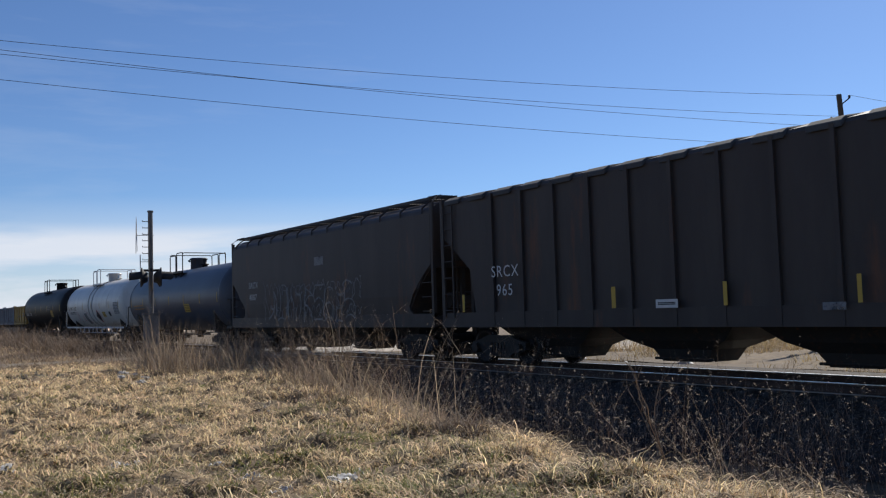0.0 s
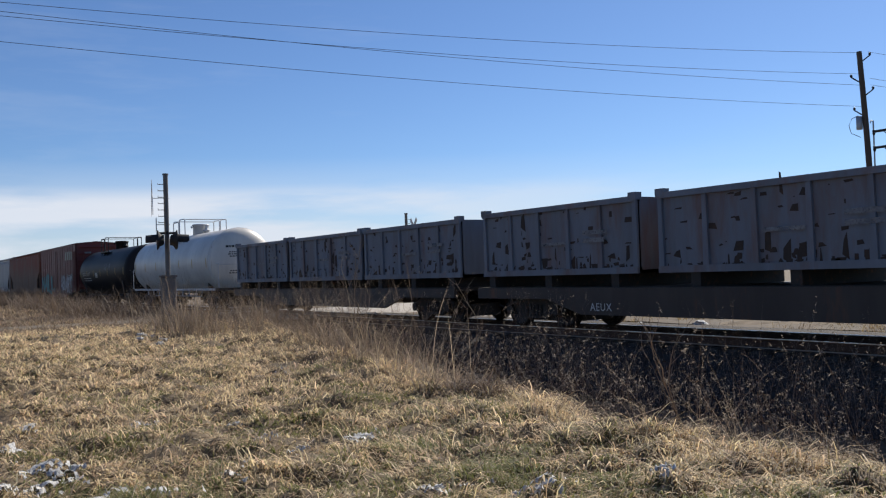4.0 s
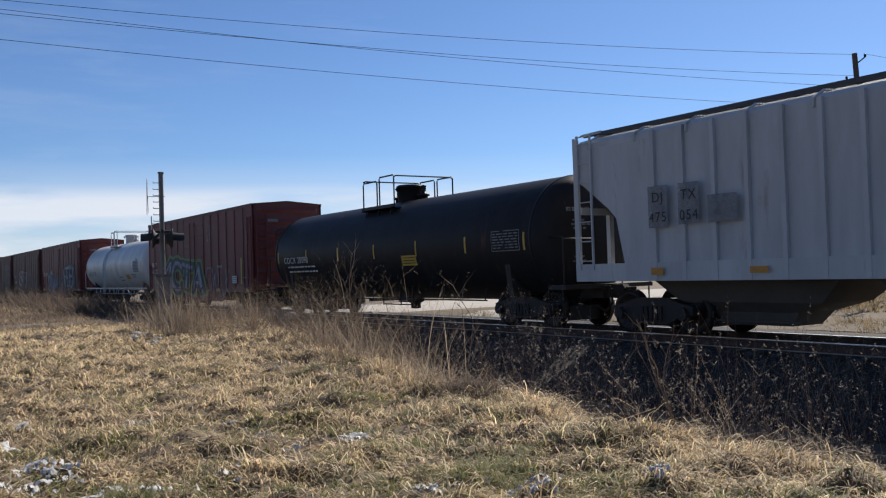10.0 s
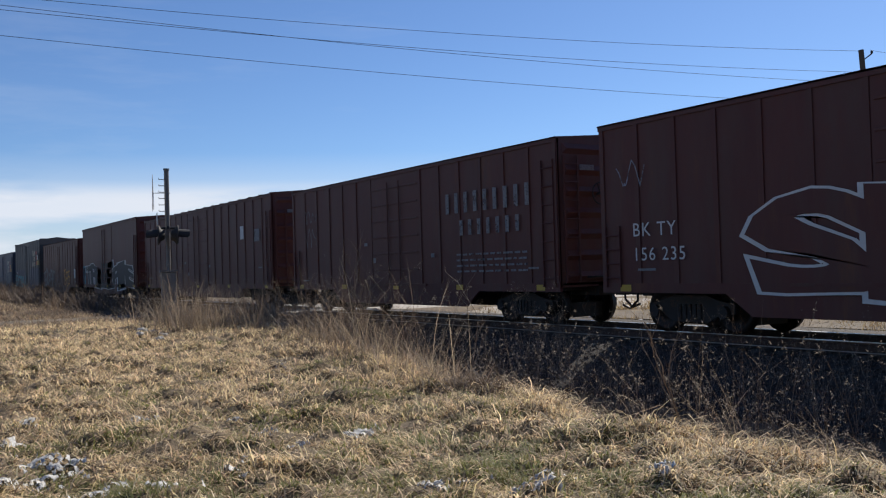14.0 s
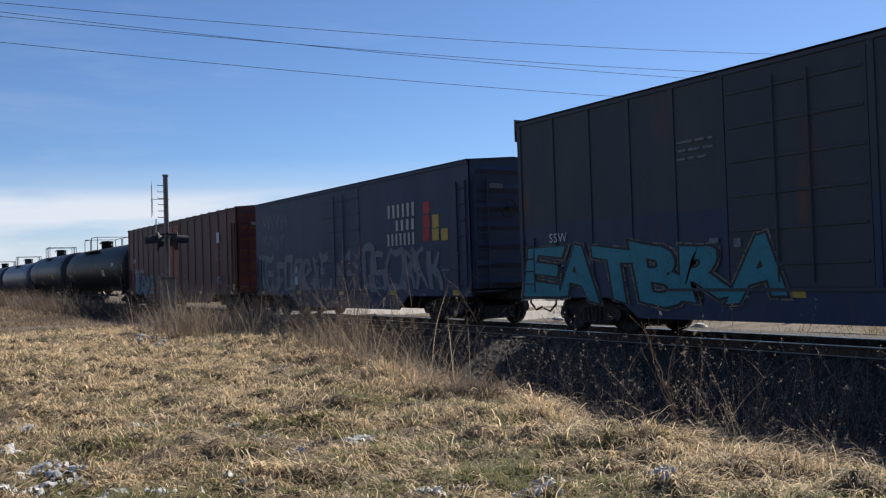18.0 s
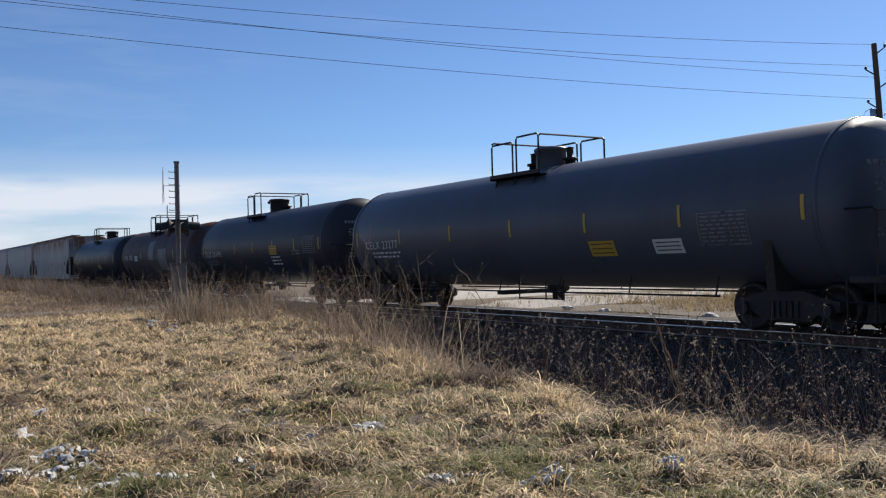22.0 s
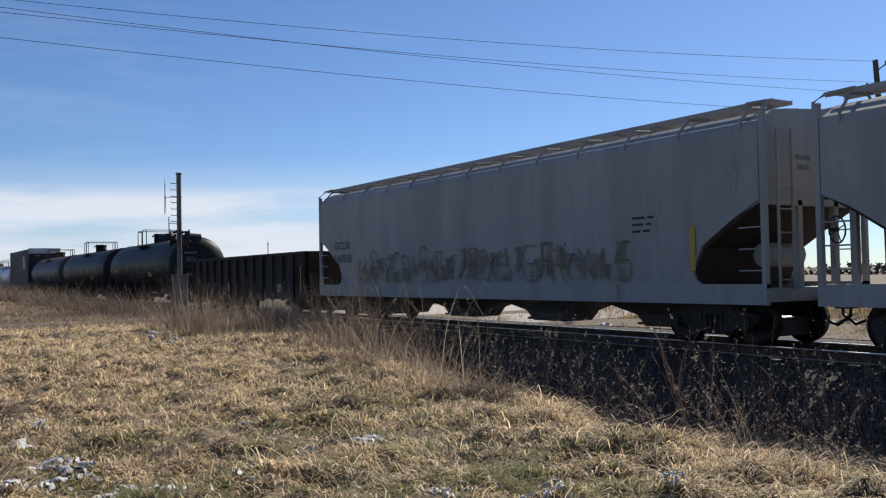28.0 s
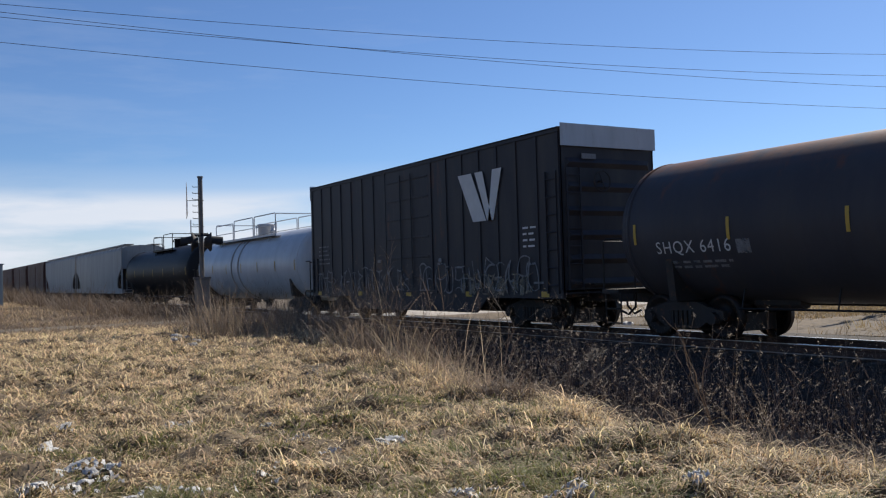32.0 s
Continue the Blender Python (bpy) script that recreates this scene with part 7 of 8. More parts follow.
def arcs(base, az, length, rise, fall, k):
    """Points along blades that leave the ground at one slope and droop to another (radians)."""
    pts = [base]
    for i in range(k - 1):
        e = rise + (fall - rise) * (i + 0.3) / max(1, k - 2)
        pts.append(pts[-1] + np.stack([np.cos(az) * np.cos(e), np.sin(az) * np.cos(e), np.sin(e)], 1) * (length / (k - 1))[:, None])
    return np.stack(pts, 1)


def blades(name, xy, length, width, rise, fall, mat, label, category, az=None, k=4, sink=0.015):
    n = len(xy)
    az = rng.uniform(0, math.tau, n) if az is None else az
    base = np.stack([xy[:, 0], xy[:, 1], heights(xy) - sink], 1)
    width = np.broadcast_to(width, (n,))
    me = strips(name, arcs(base, az, length, rise, fall, k), width, az + math.pi / 2 + rng.uniform(-0.5, 0.5, n), mat)
    return tagged(new(name, me), label, category, kind="stuff")


CREST = np.vectorize(crest_y)
SNOW = ((-8.0, 1.30, 0.26), (-7.5, 1.18, 0.24), (-7.34, 1.02, 0.16), (-6.72, 2.38, 0.20), (-6.62, 1.80, 0.24), (-6.80, 1.40, 0.19), (-9.6, 1.12, 0.24), (-8.75, 1.06, 0.15), (-7.35, 0.80, 0.12), (-7.56, 3.92, 0.15), (-9.95, 2.52, 0.16), (-7.45, 3.16, 0.10), (-8.0, 3.1, 0.12), (-4.94, 3.89, 0.22), (-5.25, 3.40, 0.17), (-10.4, 1.5, 0.16), (-9.2, 3.3, 0.09), (-4.44, 4.57, 0.10), (-13.4, 5.49, 0.10))


def clear_of_snow(xy, k):
    keep = np.ones(len(xy), bool)
    for x, y, s in SNOW:
        keep &= np.hypot(xy[:, 0] - x, (xy[:, 1] - y) * 1.3) > s * k
    return keep


def patchy(c, scale, z):
    return np.array([noise.noise((p[0] * scale, p[1] * scale, z)) for p in c])


def bank_points(m, r0, r1, a0=1.0, a1=70.0, power=1.0, over=0.3):
    """Places of tufts over the near bank, thinner with distance."""
    r = r0 * (r1 / r0) ** (rng.uniform(0, 1, m) ** power)
    a = np.radians(rng.uniform(a0, a1, m))
    c = np.stack([-r * np.cos(a), r * np.sin(a)], 1)
    ragged = 0.35 * patchy(c, 1.3, 4.0)
    keep = (c[:, 1] < CREST(c[:, 0]) + over + ragged) & (c[:, 0] > -33.0)
    return c[keep]


def tussocks(name, c, per, reach, length, width, rise, fall, mat, label, comb=0.5, k=4):
    """Blades that spring from tuft centres and droop outwards, partly combed one way."""
    m = len(c)
    r = np.repeat(np.hypot(c[:, 0], c[:, 1]), per)
    size = np.repeat(rng.uniform(0.55, 1.35, m), per)
    n = m * per
    off = rng.normal(0, 1, (n, 2)) * (reach * size)[:, None]
    xy = np.repeat(c, per, 0) + off
    way = np.repeat(5.0 * patchy(c, 0.55, 2.0) - 0.9, per) + rng.normal(0, 0.35, n)
    out = np.arctan2(off[:, 1], off[:, 0]) + rng.normal(0, 0.5, n)
    vx, vy = np.cos(out) + comb * 1.6 * np.cos(way), np.sin(out) + comb * 1.6 * np.sin(way)
    lo, hi = length
    w = rng.uniform(0.7, 1.3, n) * (width + 0.00062 * r)
    return blades(name, xy, rng.uniform(lo, hi, n) * size * (1 + 0.012 * r), w, rng.uniform(*rise, n), rng.uniform(*fall, n), mat, label, "grass", np.arctan2(vy, vx), k)


# thatch lying flat, then tussocks that droop over it
c = bank_points(7000, 3.3, 34.0)
c = c[clear_of_snow(c, 0.35)]
tussocks("dry_grass", c, 18, 0.11, (0.10, 0.26), 0.0075, (0.0, 0.45), (-0.5, 0.1), "thatch", "flattened brown thatch between the tussocks", comb=0.3, k=3)
c = bank_points(3400, 3.3, 34.0)
c = c[clear_of_snow(c, 0.45) & (patchy(c, 1.1, 11.0) > -0.22)]
tussocks("dry_grass", c, 36, 0.085, (0.09, 0.24), 0.0085, (0.25, 1.35), (-1.2, 0.1), "straw", "drooping tussocks of dry straw-coloured grass on the bank", comb=0.4)
c = np.stack([rng.uniform(-33, -6, 8000), rng.uniform(1.0, 11.5, 8000)], 1)
c = c[(c[:, 1] < CREST(c[:, 0]) + 0.3) & (np.hypot(c[:, 0], c[:, 1]) > 9.5) & (patchy(c, 0.9, 12.0) > -0.25)]
tussocks("dry_grass", c, 18, 0.12, (0.12, 0.32), 0.009, (0.1, 1.25), (-1.2, 0.2), "straw", "tussocks of dry grass farther along the bank", comb=0.45, k=3)
c = bank_points(2000, 3.3, 26.0, over=0.0)
c = c[clear_of_snow(c, 0.6) & (patchy(c, 0.8, 21.0) > -0.1)]
tussocks("dry_grass", c, 12, 0.05, (0.16, 0.36), 0.0055, (0.3, 1.4), (-1.1, 0.4), "straw", "longer curling straws among the tussocks", comb=0.4)
c = bank_points(2600, 3.3, 26.0, over=0.1)
c = c[clear_of_snow(c, 0.5) & (patchy(c, 1.4, 71.0) > -0.15)]
tussocks("dry_grass", c, 7, 0.07, (0.08, 0.20), 0.0065, (0.3, 1.3), (-0.9, 0.5), "pale_straw", "bleached short straws scattered over the bank", comb=0.2, k=3)
c = bank_points(5600, 3.3, 22.0, over=-0.3)
r = np.hypot(c[:, 0], c[:, 1])
c = c[(patchy(c, 0.8, 5.0) + (6.0 - np.minimum(r, 9.0)) * 0.09 + 0.25 * ((c[:, 0] < -6.5) & (r < 10.0)) + rng.normal(0, 0.14, len(c)) > 0.03) & clear_of_snow(c, 0.6)]
tussocks("green_grass", c, 28, 0.08, (0.07, 0.22), 0.0065, (0.4, 1.4), (-0.7, 0.5), "green", "short green grass growing through the straw", comb=0.6, k=3)
c = np.stack([rng.uniform(-70, -31, 2600), rng.uniform(-1.0, 11.5, 2600)], 1)
c = c[(c[:, 0] < -38.0) | (c[:, 0] > -35.4) | (rng.uniform(0, 1, len(c)) < 0.5)]
tussocks("dry_grass", c, 16, 0.22, (0.15, 0.45), 0.004, (0.2, 1.2), (-1.2, 0.2), "brush", "rough dry grass towards the lane", comb=0.6, k=3)
c = bank_points(4200, 3.3, 24.0)
c = c[patchy(c, 1.1, 11.0) < -0.06]
tussocks("green_grass", c, 26, 0.11, (0.08, 0.22), 0.0065, (0.2, 1.3), (-0.9, 0.4), "green", "short olive grass in the hollows of the bank", comb=0.6, k=3)
# the same bank behind and beside the place where one stands
c = np.stack([rng.uniform(-30, 14, 5200), rng.uniform(-9, 6.2, 5200)], 1)
r, a = np.hypot(c[:, 0], c[:, 1]), np.degrees(np.arctan2(c[:, 1], -c[:, 0]))
c = c[((a < 1.0) | (a > 70.0) | (r < 3.4)) & (r > 0.5)]
tussocks("dry_grass", c, 16, 0.14, (0.14, 0.34), 0.012, (0.2, 1.2), (-1.2, 0.1), "straw", "dry grass over the rest of the bank", comb=0.7, k=3)
# a ragged fringe of longer grass that hangs over the edge of the bank
cx = rng.uniform(-31, 6.0, 1650)
c = np.stack([cx, CREST(cx) + rng.normal(0.12, 0.24, len(cx))], 1)
c = c[patchy(c, 0.7, 31.0) > -0.12]
tussocks("dry_grass", c, 30, 0.09, (0.16, 0.46), 0.005, (0.3, 1.4), (-1.1, 0.2), "straw", "ragged grass hanging over the edge of the bank", comb=0.6)
c = np.stack([rng.normal(-9.1, 0.28, 46), rng.normal(6.45, 0.22, 46)], 1)
tussocks("dry_grass", c, 26, 0.08, (0.22, 0.5), 0.005, (0.6, 1.5), (-0.9, 0.6), "brush", "reddish brown tussock standing on the edge of the bank", comb=0.3)
# taller brown grass in uneven clumps along the edge and round the signal
cx = rng.uniform(-31, -9.0, 300)
c = np.stack([cx, CREST(cx) + rng.normal(0.35, 0.4, len(cx))], 1)
c = c[patchy(c, 0.5, 41.0) > 0.0]
tussocks("tall_grass", c, 12, 0.14, (0.3, 0.85), 0.003, (0.9, 1.55), (-0.2, 1.2), "tall", "tall tan grass along the edge of the bank", comb=0.3)
c = np.stack([rng.normal(-26.4, 1.8, 40), rng.normal(8.3, 0.8, 40)], 1)
tussocks("tall_grass", c, 20, 0.2, (0.4, 1.2), -0.004, (1.0, 1.55), (0.0, 1.2), "tall", "clumps of tall tan grass round the signal mast", comb=0.2)
c = np.stack([rng.uniform(-130, -24, 900), rng.uniform(8.2, 12.6, 900)], 1)
c = c[((c[:, 0] < -38.6) | (c[:, 0] > -34.6)) & (patchy(c, 0.3, 51.0) > -0.2)]
tussocks("tall_grass", c, 24, 0.22, (0.3, 1.0), -0.006, (0.7, 1.55), (-0.3, 1.1), "brush", "brown dry weeds beside the crossing", comb=0.2)
c = np.stack([rng.uniform(-150, -31, 1500), rng.uniform(-2.0, 8.4, 1500)], 1)
c = c[((c[:, 0] < -37.6) | (c[:, 0] > -35.8) | (rng.uniform(0, 1, len(c)) < 0.4)) & (patchy(c, 0.25, 55.0) > -0.15)]
tussocks("dry_grass", c, 24, 0.3, (0.12, 0.45), -0.008, (0.4, 1.4), (-0.8, 0.6), "thatch", "rough dry grass beside the lane", comb=0.4, k=3)
# grass beyond the track
c = np.stack([-rng.uniform(2, 36, 5200), rng.uniform(20.5, 52, 5200)], 1)
c = c[(c[:, 0] > ROAD_X1 + 1.0) & (patchy(c, 0.16, 61.0) + 0.12 * (c[:, 1] > 31) - 0.2 * ((c[:, 1] > 22.5) & (c[:, 1] < 30)) > -0.12)]
tussocks("field_grass", c, 12, 0.20, (0.15, 0.5), 0.004, (0.7, 1.5), (-0.3, 1.0), "gold", "golden dry grass in the field beyond the track", comb=0.3, k=3)


def weeds(name, spots, h, lean, arch, mat, label, thick=0.0055, twigs=3, plume=5, way=None, tilt=0.0):
    """Slender dry stalks with a few side twigs and narrow drooping plumes."""
    base = np.array(spots, float)
    n = len(base)
    az = rng.uniform(0, math.tau, n) if way is None else way + rng.normal(0, 0.4, n)
    height = rng.uniform(h[0], h[1], n) * np.clip(0.85 + 1.1 * patchy(base, 0.55, 77.0), 0.4, 1.3)
    rise = math.pi / 2 - np.abs(rng.normal(tilt, lean, n))
    fall = rise - np.abs(rng.normal(arch, arch * 0.5, n))
    root = np.stack([base[:, 0], base[:, 1], heights(base) - 0.03], 1)
    pts = arcs(root, az, height, rise, fall, 8)
    ob = thing(name, label, "weeds")
    ob["kind"] = "stuff"
    w = thick * rng.uniform(0.6, 1.25, n)
    child("stalk", strips("stalk", pts, w, rng.uniform(-0.5, 0.5, n), mat), ob)
    if twigs:
        i = np.repeat(np.arange(n), twigs)
        j = rng.integers(2, 7, len(i))
        p = pts[i, j]
        tw = arcs(p, rng.uniform(0, math.tau, len(i)), height[i] * rng.uniform(0.08, 0.24, len(i)), rng.uniform(0.5, 1.4, len(i)), rng.uniform(0.2, 1.5, len(i)), 4)
        child("twig", strips("twig", tw, w[i] * 0.55, rng.uniform(-0.6, 0.6, len(i)), mat), ob)
        if plume:
            q = np.repeat(np.arange(len(i)), plume)
            s = tw[q, 3] + (tw[q, 2] - tw[q, 3]) * rng.uniform(-0.2, 1.2, len(q))[:, None] + rng.normal(0, 0.006, (len(q), 3))
            pl = arcs(s, rng.uniform(0, math.tau, len(q)), rng.uniform(0.018, 0.05, len(q)), rng.uniform(0.2, 1.4, len(q)), rng.uniform(-0.8, 1.0, len(q)), 3)
            child("seed_plume", strips("seed_plume", pl, rng.uniform(0.005, 0.010, len(q)), rng.uniform(0, 3.1, len(q)), "seed"), ob, None, "grey dry seed plumes")
    return ob


rg = random.Random(11)
tops = [(rg.uniform(-13.0, -2.5), 0.0) for _ in range(120)]
tops = [(x, crest_y(x) + rg.uniform(0.8, 3.2)) for x, _ in tops]
weeds("dry_weeds", tops, (1.2, 1.9), 0.16, 0.35, "stalk", "tall slender weeds with fluffy grey plumes in the ditch", thick=0.0055, twigs=6, plume=9)
spots = []
while len(spots) < 2500:
    x = rg.uniform(-24, 3.0)
    y = rg.uniform(crest_y(x) + 0.5, 13.0)
    if rg.random() < 0.3 + 0.7 * (noise.noise((x * 0.7, y * 0.7, 9.0)) > 0.0):
        spots.append((x, y))
weeds("dry_weeds", spots, (0.7, 1.95), 0.16, 0.35, "stalk", "thicket of dry weed stalks with grey plumes in the ditch", thick=0.0042, twigs=4, plume=4)


def bundles(count, x0, x1, d0, d1, per, spread):
    out = []
    for _ in range(count):
        x = rg.uniform(x0, x1)
        y = crest_y(x) + rg.uniform(d0, d1)
        out += [(x + rg.gauss(0, spread), y + rg.gauss(0, spread)) for _ in range(rg.randint(*per))]
    return out


weeds("dry_weeds", bundles(52, -31, -11.5, 0.0, 1.5, (3, 12), 0.2), (0.7, 2.0), 0.30, 0.7, "tall", "tall pale weed stalks standing in bundles along the bank", thick=0.011, twigs=4, plume=2)
weeds("dry_weeds", bundles(62, -29, -12.5, -0.2, 0.9, (6, 20), 0.26), (0.7, 2.0), 0.35, 0.6, "brush", "brown brushy weeds on the edge of the bank", thick=0.011, twigs=4, plume=1)
weeds("dry_weeds", bundles(12, -9.5, -4.0, 0.1, 0.8, (2, 5), 0.12), (0.6, 1.3), 0.3, 0.9, "tall", "single pale stalks at the foot of the bank", thick=0.004, twigs=2, plume=2)
weeds("dry_weeds", [(rg.gauss(-3.95, 0.2), rg.gauss(6.35, 0.25)) for _ in range(34)], (1.3, 2.3), 0.16, 0.4, "tall", "long pale stalks leaning far over the ditch", thick=0.0048, twigs=3, plume=4, way=4.0, tilt=0.72)
weeds("dry_weeds", [(rg.gauss(-3.7, 0.15), rg.gauss(6.0, 0.2)) for _ in range(16)], (1.4, 2.1), 0.10, 0.5, "tall", "long pale stalks bent almost flat over the edge", thick=0.0042, twigs=2, plume=2, way=3.9, tilt=1.08)
weeds("dry_weeds", [(rg.gauss(-5.0, 0.2), rg.gauss(6.25, 0.2)) for _ in range(14)], (0.9, 1.6), 0.2, 0.35, "tall", "pale dry stalks slanting up out of the ditch", thick=0.005, twigs=4, plume=4, way=4.0, tilt=0.4)
weeds("dry_weeds", [(rg.gauss(-3.7, 0.4), rg.gauss(6.7, 0.3)) for _ in range(24)], (0.9, 1.7), 0.45, 0.7, "tall", "long pale stalks rising from the ditch", thick=0.0055, twigs=3, plume=5, way=2.75)
weeds("dry_weeds", [(rg.gauss(-6.6, 0.35), rg.gauss(7.0, 0.4)) for _ in range(16)], (1.0, 1.6), 0.35, 0.7, "tall", "long pale stalks rising from the ditch", thick=0.0055, twigs=3, plume=5)
def shelf(count, x0, x1, back, per, spread):
    """Bundles on the flat of the bank, set back from its edge."""
    out = []
    for _ in range(count):
        x = rg.uniform(x0, x1)
        y = crest_y(x) - rg.uniform(0.0, back * (0.35 + 0.65 * min(1.0, max(0.0, (-x - 11.0) / 10.0))))
        out += [(x + rg.gauss(0, spread), y + rg.gauss(0, spread)) for _ in range(rg.randint(*per))]
    return out


weeds("dry_weeds", shelf(75, -29, -12, 2.8, (2, 7), 0.18), (0.6, 1.7), 0.30, 0.5, "brush", "thin brown weeds standing on the bank before the signal", thick=0.010, twigs=5, plume=1)
weeds("dry_weeds", shelf(46, -28, -11, 2.6, (1, 4), 0.12), (0.6, 1.6), 0.35, 0.6, "stalk", "pale branching stalks scattered over the bank's edge", thick=0.008, twigs=5, plume=1)
toe = []
while len(toe) < 1100:
    x = -rg.random() ** 0.8 * 27.0 + 1.0
    toe.append((x, rg.uniform(10.6, 13.7)))
weeds("dry_weeds", toe, (0.35, 1.05), 0.25, 0.4, "brush", "low brown weeds on the shoulder of the track", thick=0.006, twigs=4, plume=3)
spots = [(rg.gauss(-26.0, 1.3), rg.gauss(7.6, 0.5)) for _ in range(260)] + [(rg.uniform(-110, -38.8), rg.uniform(8.6, 12.8)) for _ in range(420)] + [(rg.uniform(-30, -22), rg.uniform(9.4, 12.6)) for _ in range(260)]
weeds("dry_weeds", spots, (0.6, 1.6), 0.2, 0.4, "brush", "brown weeds beside the road crossing", thick=0.016, twigs=5, plume=3)


def sapling(x, y, h, seed, label):
    rs = random.Random(seed)
    ob = thing("sapling", label, "sapling", "bare saplings in the ditch", pose(x, y, ground_z(x, y) - 0.05))
    bm = bmesh.new()

    def grow(p, d, length, r, depth):
        pts = [p]
        for _ in range(4):
            d = (d + Vector((rs.gauss(0, 0.12), rs.gauss(0, 0.12), 0.05))).normalized()
            pts.append(pts[-1] + d * length / 4)
        tube(bm, pts, [r * (1 - 0.14 * i) for i in range(5)], 5)
        if depth:
            for q in pts[2:]:
                for _ in range(rs.randint(1, 2)):
                    e = (d + Vector((rs.gauss(0, 0.55), rs.gauss(0, 0.55), 0.2))).normalized()
                    grow(q, e, length * rs.uniform(0.3, 0.5), r * 0.5, depth - 1)

    grow(Vector((0, 0, 0)), Vector((rs.gauss(0, 0.2), rs.gauss(0, 0.2), 1)).normalized(), h, 0.014, 2)
    part("stem", bm, "stalk", ob)


for x, y, h, s in ((-18.4, 9.2, 2.0, 1), (-17.2, 9.0, 1.8, 2), (-19.6, 9.9, 1.6, 3), (-12.4, 8.4, 1.7, 4), (-6.3, 7.6, 1.7, 5)):
    sapling(x, y, h, s, "bare branching sapling in the ditch")


def lump(name, x, y, size, mat, label, category, group, seed, flat=0.42):
    rs = random.Random(seed)
    bm = bmesh.new()
    bmesh.ops.create_icosphere(bm, subdivisions=3, radius=1.0)
    for v in bm.verts:
        c = v.co.copy()
        k = 1 + 0.45 * noise.noise(c * 1.7 + Vector((seed * 3.1, 0, 0))) + 0.22 * noise.noise(c * 5.0 + Vector((0, seed * 1.7, 0)))
        v.co = Vector((c.x * k * size, c.y * k * size * 0.8, max(-0.2, c.z) * k * size * flat))
    me = mesh_of(name, bm, mat)
    ob = new(name, me)
    ob.matrix_basis = pose(x, y, ground_z(x, y) + 0.04, 0, 0, rs.uniform(0, 360))
    return tagged(ob, label, category, group)


def snow_sheet(x, y, s, k):
    """A thin crusted sheet that follows the ground, holed and ragged at its rim."""
    n, half = 34, s * 1.9
    grid, verts, faces = {}, [], []

    def cover(u, v):
        d = math.hypot(u / 1.25, v) / s
        return 0.40 - 0.50 * d + 0.75 * noise.noise((u * 7.0 + k * 3.3, v * 7.0, 0.5)) + 0.5 * noise.noise((u * 19.0, v * 19.0 + k, 4.0)) + 0.9 * noise.noise((u * 42.0, v * 45.0 + k, 9.0))

    for i in range(n + 1):
        for j in range(n + 1):
            u, v = -half + 2 * half * i / n, -half + 2 * half * j / n
            c = cover(u, v)
            if c > 0.0:
                grid[i, j] = len(verts)
                verts.append((u, v, ground_z(x + u, y + v) - ground_z(x, y) + 0.025 + 0.045 * min(1.0, c * 2.0) + 0.008 * noise.noise((u * 30.0, v * 30.0, k))))
    for i in range(n):
        for j in range(n):
            q = [(i, j), (i + 1, j), (i + 1, j + 1), (i, j + 1)]
            if all(a in grid for a in q):
                faces.append([grid[a] for a in q])
    me = flat_mesh("snow_patch", verts, faces, "snow")
    me.polygons.foreach_set("use_smooth", [True] * len(faces))
    ob = new("snow_patch", me)
    ob.matrix_basis = pose(x, y, ground_z(x, y))
    tagged(ob, "crusted melting patch of old snow in the grass", "snow", "snow patches in the grass", kind="stuff")


for k, (x, y, s) in enumerate(SNOW):
    snow_sheet(x, y, s * 0.85, k)
for k, (x, y, s) in enumerate(((-26.0, 6.6, 0.20), (-25.4, 6.75, 0.13), (-21.9, 5.85, 0.14), (-21.2, 5.8, 0.10), (-22.6, 5.7, 0.10), (-23.5, 6.5, 0.12))):
    lump("stone", x, y, s, "stone", "pale stone lying in the dry grass", "stone", "stones on the bank", 90 + k, 0.6)
for k in range(18):
    rs = random.Random(300 + k)
    lump("snow_patch", rs.uniform(-27, -14), rs.uniform(19.2, 22.5), rs.uniform(0.15, 0.36), "snow", "old ploughed snow beyond the track", "snow", "ploughed snow beyond the track", 300 + k, 0.5)


def tree(x, y, h, seed):
    rs = random.Random(seed)
    ob = thing("tree", "distant dark tree on the horizon", "tree", "distant trees", pose(x, y, -0.6))
    bm = bmesh.new()
    tube(bm, [(0, 0, 0), (0.1, 0, h * 0.4), (0, 0.1, h * 0.9)], [h * 0.03, h * 0.02, h * 0.006], 7)
    for _ in range(12):
        a, z = rs.uniform(0, math.tau), rs.uniform(0.25, 0.8) * h
        tube(bm, [(0, 0, z), (math.cos(a) * h * 0.25, math.sin(a) * h * 0.25, z + h * 0.15)], [h * 0.01, h * 0.003], 5)
    part("trunk", bm, "bark", ob)
    vs, fs = [], []
    for _ in range(900):
        a, z = rs.uniform(0, math.tau), rs.uniform(0.12, 1.0) * h
        r = rs.uniform(0.1, 1.0) ** 0.6 * h * 0.32 * (1.15 - z / h) * rs.uniform(0.6, 1.2)
        c = Vector((r * math.cos(a), r * math.sin(a), z))
        u = Vector((rs.gauss(0, 1), rs.gauss(0, 1), rs.gauss(0, 1))).normalized() * h * 0.035
        w = u.cross(Vector((rs.gauss(0, 1), rs.gauss(0, 1), 1))).normalized() * h * 0.03
        k = len(vs)
        vs += [c - u, c + w, c + u, c - w]
        fs.append((k, k + 1, k + 2, k + 3))
    child("crown", flat_mesh("crown", vs, fs, "conifer"), ob)


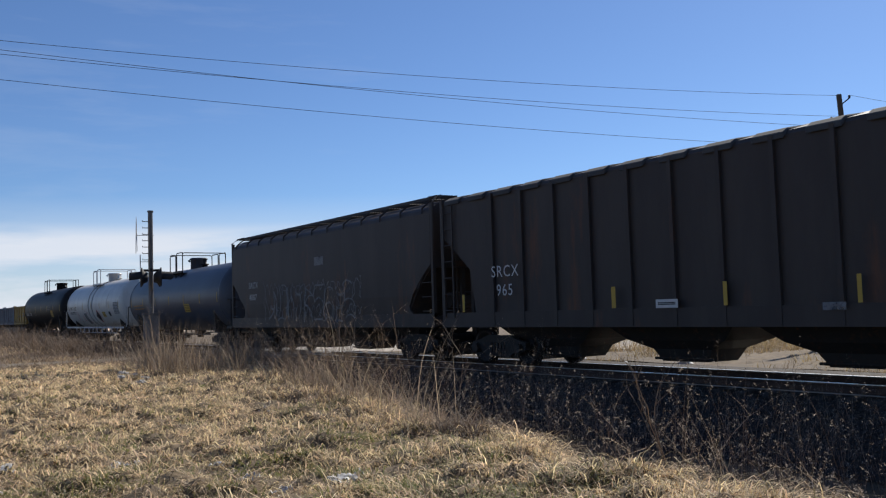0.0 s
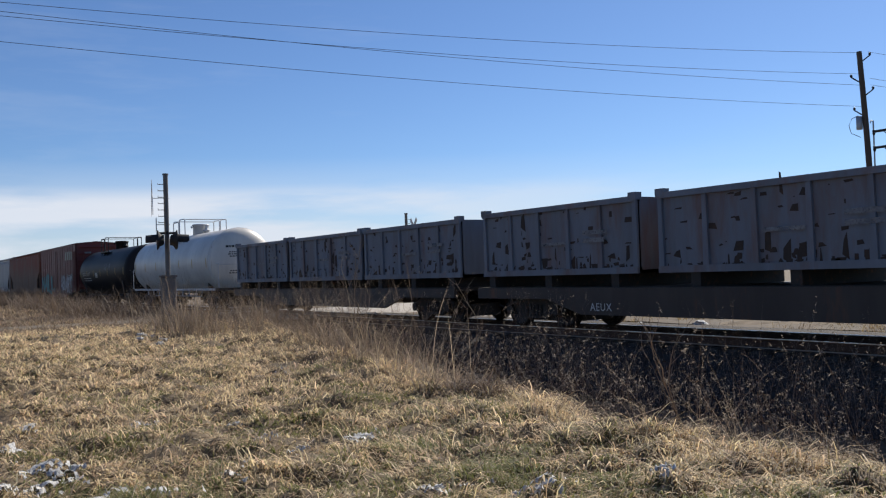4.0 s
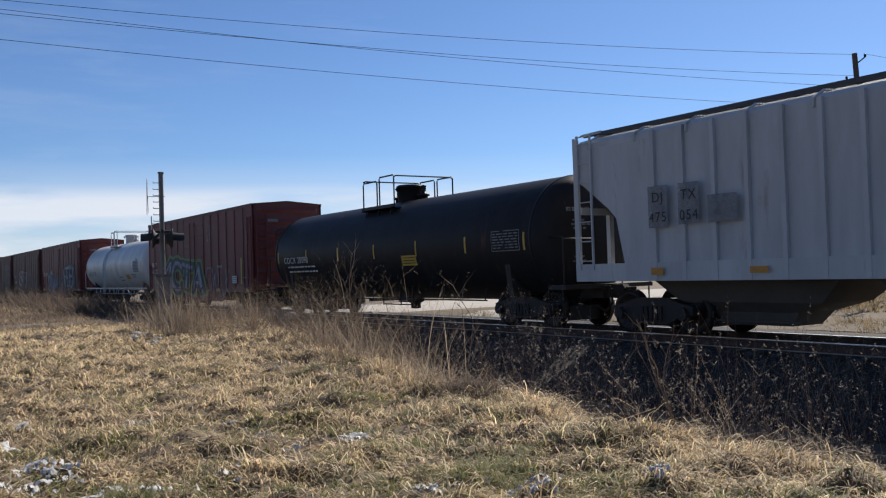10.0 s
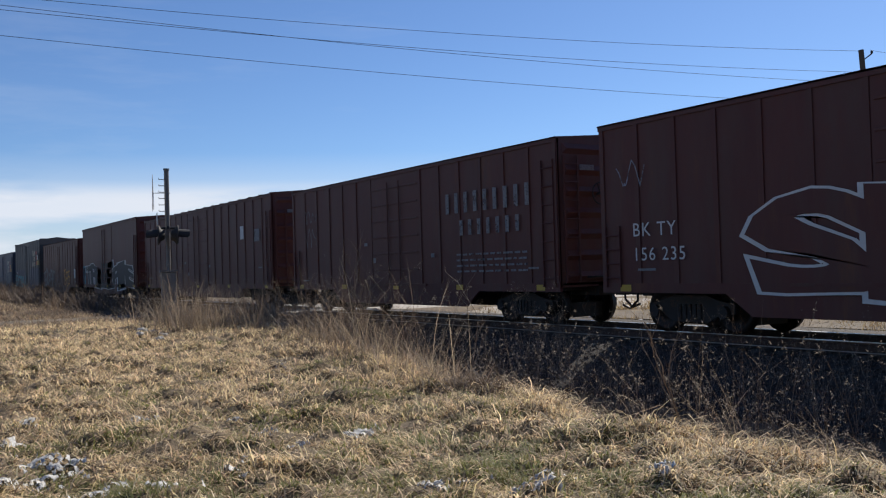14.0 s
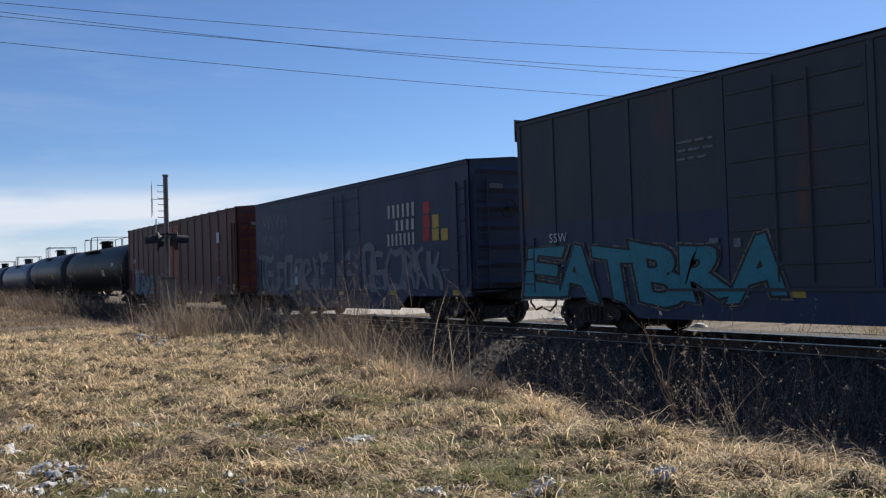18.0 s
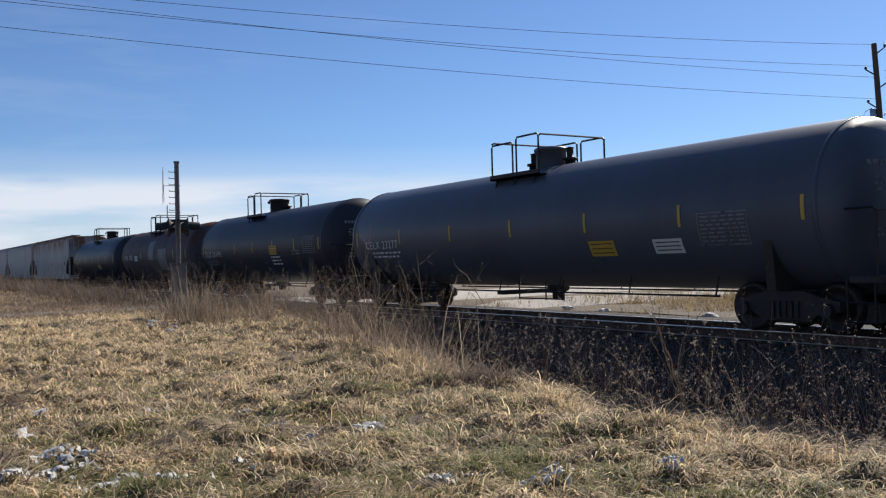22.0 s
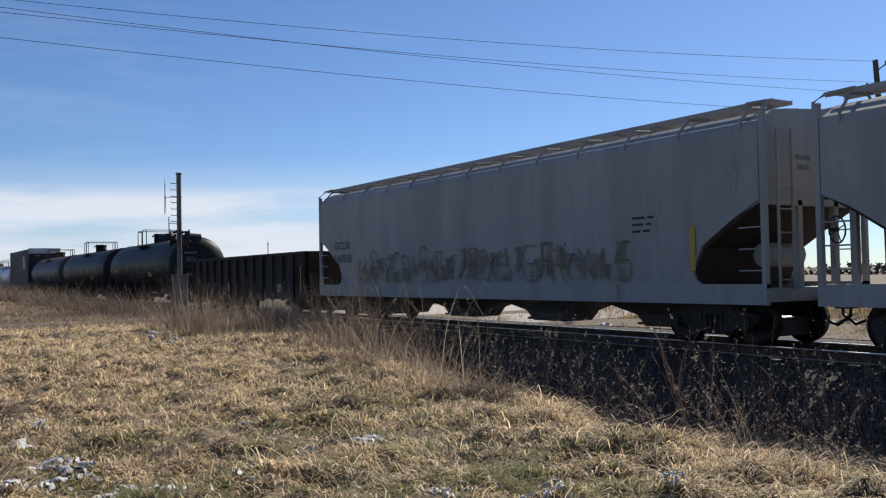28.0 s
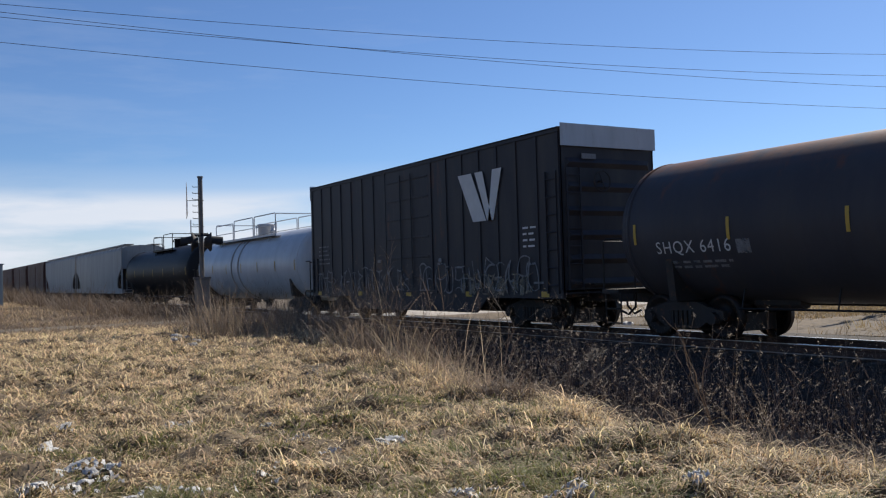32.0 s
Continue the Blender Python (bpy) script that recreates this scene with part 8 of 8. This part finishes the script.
for k, (x, y, h) in enumerate(((-330.0, 62.0, 10.0), (-336.0, 66.0, 8.0), (-322.0, 60.0, 7.0), (-520.0, 20.0, 12.0), (-540.0, 30.0, 11.0), (-505.0, 14.0, 10.0), (-560.0, 44.0, 10.0))):
    tree(x, y, h, 500 + k)

# a low winter hedge far over the field
hs = random.Random(77)
vs, fs = [], []
for _ in range(5200):
    x = hs.uniform(-420, 60)
    z = hs.random() ** 1.3 * (2.6 + 2.4 * noise.noise((x * 0.05, 3.0, 0.0)) + 1.5 * noise.noise((x * 0.31, 8.0, 0.0)))
    c = Vector((x, 205 + hs.uniform(-5, 5), -0.6 + max(0.1, z)))
    u = Vector((hs.gauss(0, 0.5), hs.gauss(0, 0.3), hs.gauss(0, 0.5)))
    w = Vector((hs.gauss(0, 0.3), hs.gauss(0, 0.3), hs.gauss(0, 0.3)))
    k = len(vs)
    vs += [c - u, c + w, c + u, c - w]
    fs.append((k, k + 1, k + 2, k + 3))
tagged(new("hedge", flat_mesh("hedge", vs, fs, "bark")), "low bare winter hedge far across the field", "hedge", kind="stuff")

# ---- ties and stones of the track ----
tie_bm = bmesh.new()
box(tie_bm, -0.115, 0.115, -1.3, 1.3, -0.36, -0.19)
tie_mesh = mesh_of("tie", tie_bm, "tie", 0.012)
for k in range(130):
    child("tie", tie_mesh, ballast, pose(-66.0 + k * 0.52 + rg.uniform(-0.02, 0.02), TRACK_Y + rg.uniform(-0.03, 0.03), rg.uniform(-0.006, 0.0), 0, 0, rg.uniform(-0.8, 0.8)))
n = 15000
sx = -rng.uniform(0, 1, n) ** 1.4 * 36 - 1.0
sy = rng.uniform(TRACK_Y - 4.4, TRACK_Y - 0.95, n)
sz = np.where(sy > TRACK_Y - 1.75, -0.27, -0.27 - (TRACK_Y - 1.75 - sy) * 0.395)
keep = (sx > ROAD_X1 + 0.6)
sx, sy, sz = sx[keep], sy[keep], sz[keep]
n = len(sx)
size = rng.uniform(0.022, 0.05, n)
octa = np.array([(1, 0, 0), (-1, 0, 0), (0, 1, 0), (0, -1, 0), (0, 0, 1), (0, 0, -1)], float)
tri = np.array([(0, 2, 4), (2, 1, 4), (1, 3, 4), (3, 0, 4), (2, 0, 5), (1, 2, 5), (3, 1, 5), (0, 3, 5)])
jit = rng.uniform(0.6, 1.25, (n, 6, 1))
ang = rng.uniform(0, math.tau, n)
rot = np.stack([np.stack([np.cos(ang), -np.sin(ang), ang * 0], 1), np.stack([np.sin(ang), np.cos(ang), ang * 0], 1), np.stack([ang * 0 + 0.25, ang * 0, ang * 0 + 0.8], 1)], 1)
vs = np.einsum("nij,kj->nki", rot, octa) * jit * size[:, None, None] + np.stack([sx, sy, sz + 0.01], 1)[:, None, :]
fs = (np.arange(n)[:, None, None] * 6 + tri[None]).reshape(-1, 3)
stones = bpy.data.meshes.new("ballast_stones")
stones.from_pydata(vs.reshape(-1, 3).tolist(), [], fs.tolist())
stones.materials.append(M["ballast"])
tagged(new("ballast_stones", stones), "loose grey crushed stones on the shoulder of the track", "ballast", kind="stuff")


# ---- movement ----
def motions():
    times = [0.0, 1 / 30] + [float(t) for t in range(1, 32)] + [32.0 - 1 / 30, 32.0]
    for ob, mid, _ in TRAIN:
        walk(ob, [(t, pose(mid + SPEED * t, TRACK_Y, 0)) for t in times])
    # wheels roll while their car goes by
    for ob, ax, start in WHEELS:
        first = max(0, math.ceil((-72.0 - start) / SPEED * FPS))
        last = min(32 * FPS, math.floor((-4.0 - start) / SPEED * FPS))
        turns = [(k / FPS, pose(ax, 0, WHEEL_R, 0, math.degrees(SPEED * (k - first) / FPS / WHEEL_R) % 360.0, 0)) for k in range(first, last + 1)]
        if len(turns) > 2:
            walk(ob, ([(0.0, pose(ax, 0, WHEEL_R))] if first > 0 else []) + turns + ([(32.0, turns[-1][1])] if last < 32 * FPS else []))


motions()
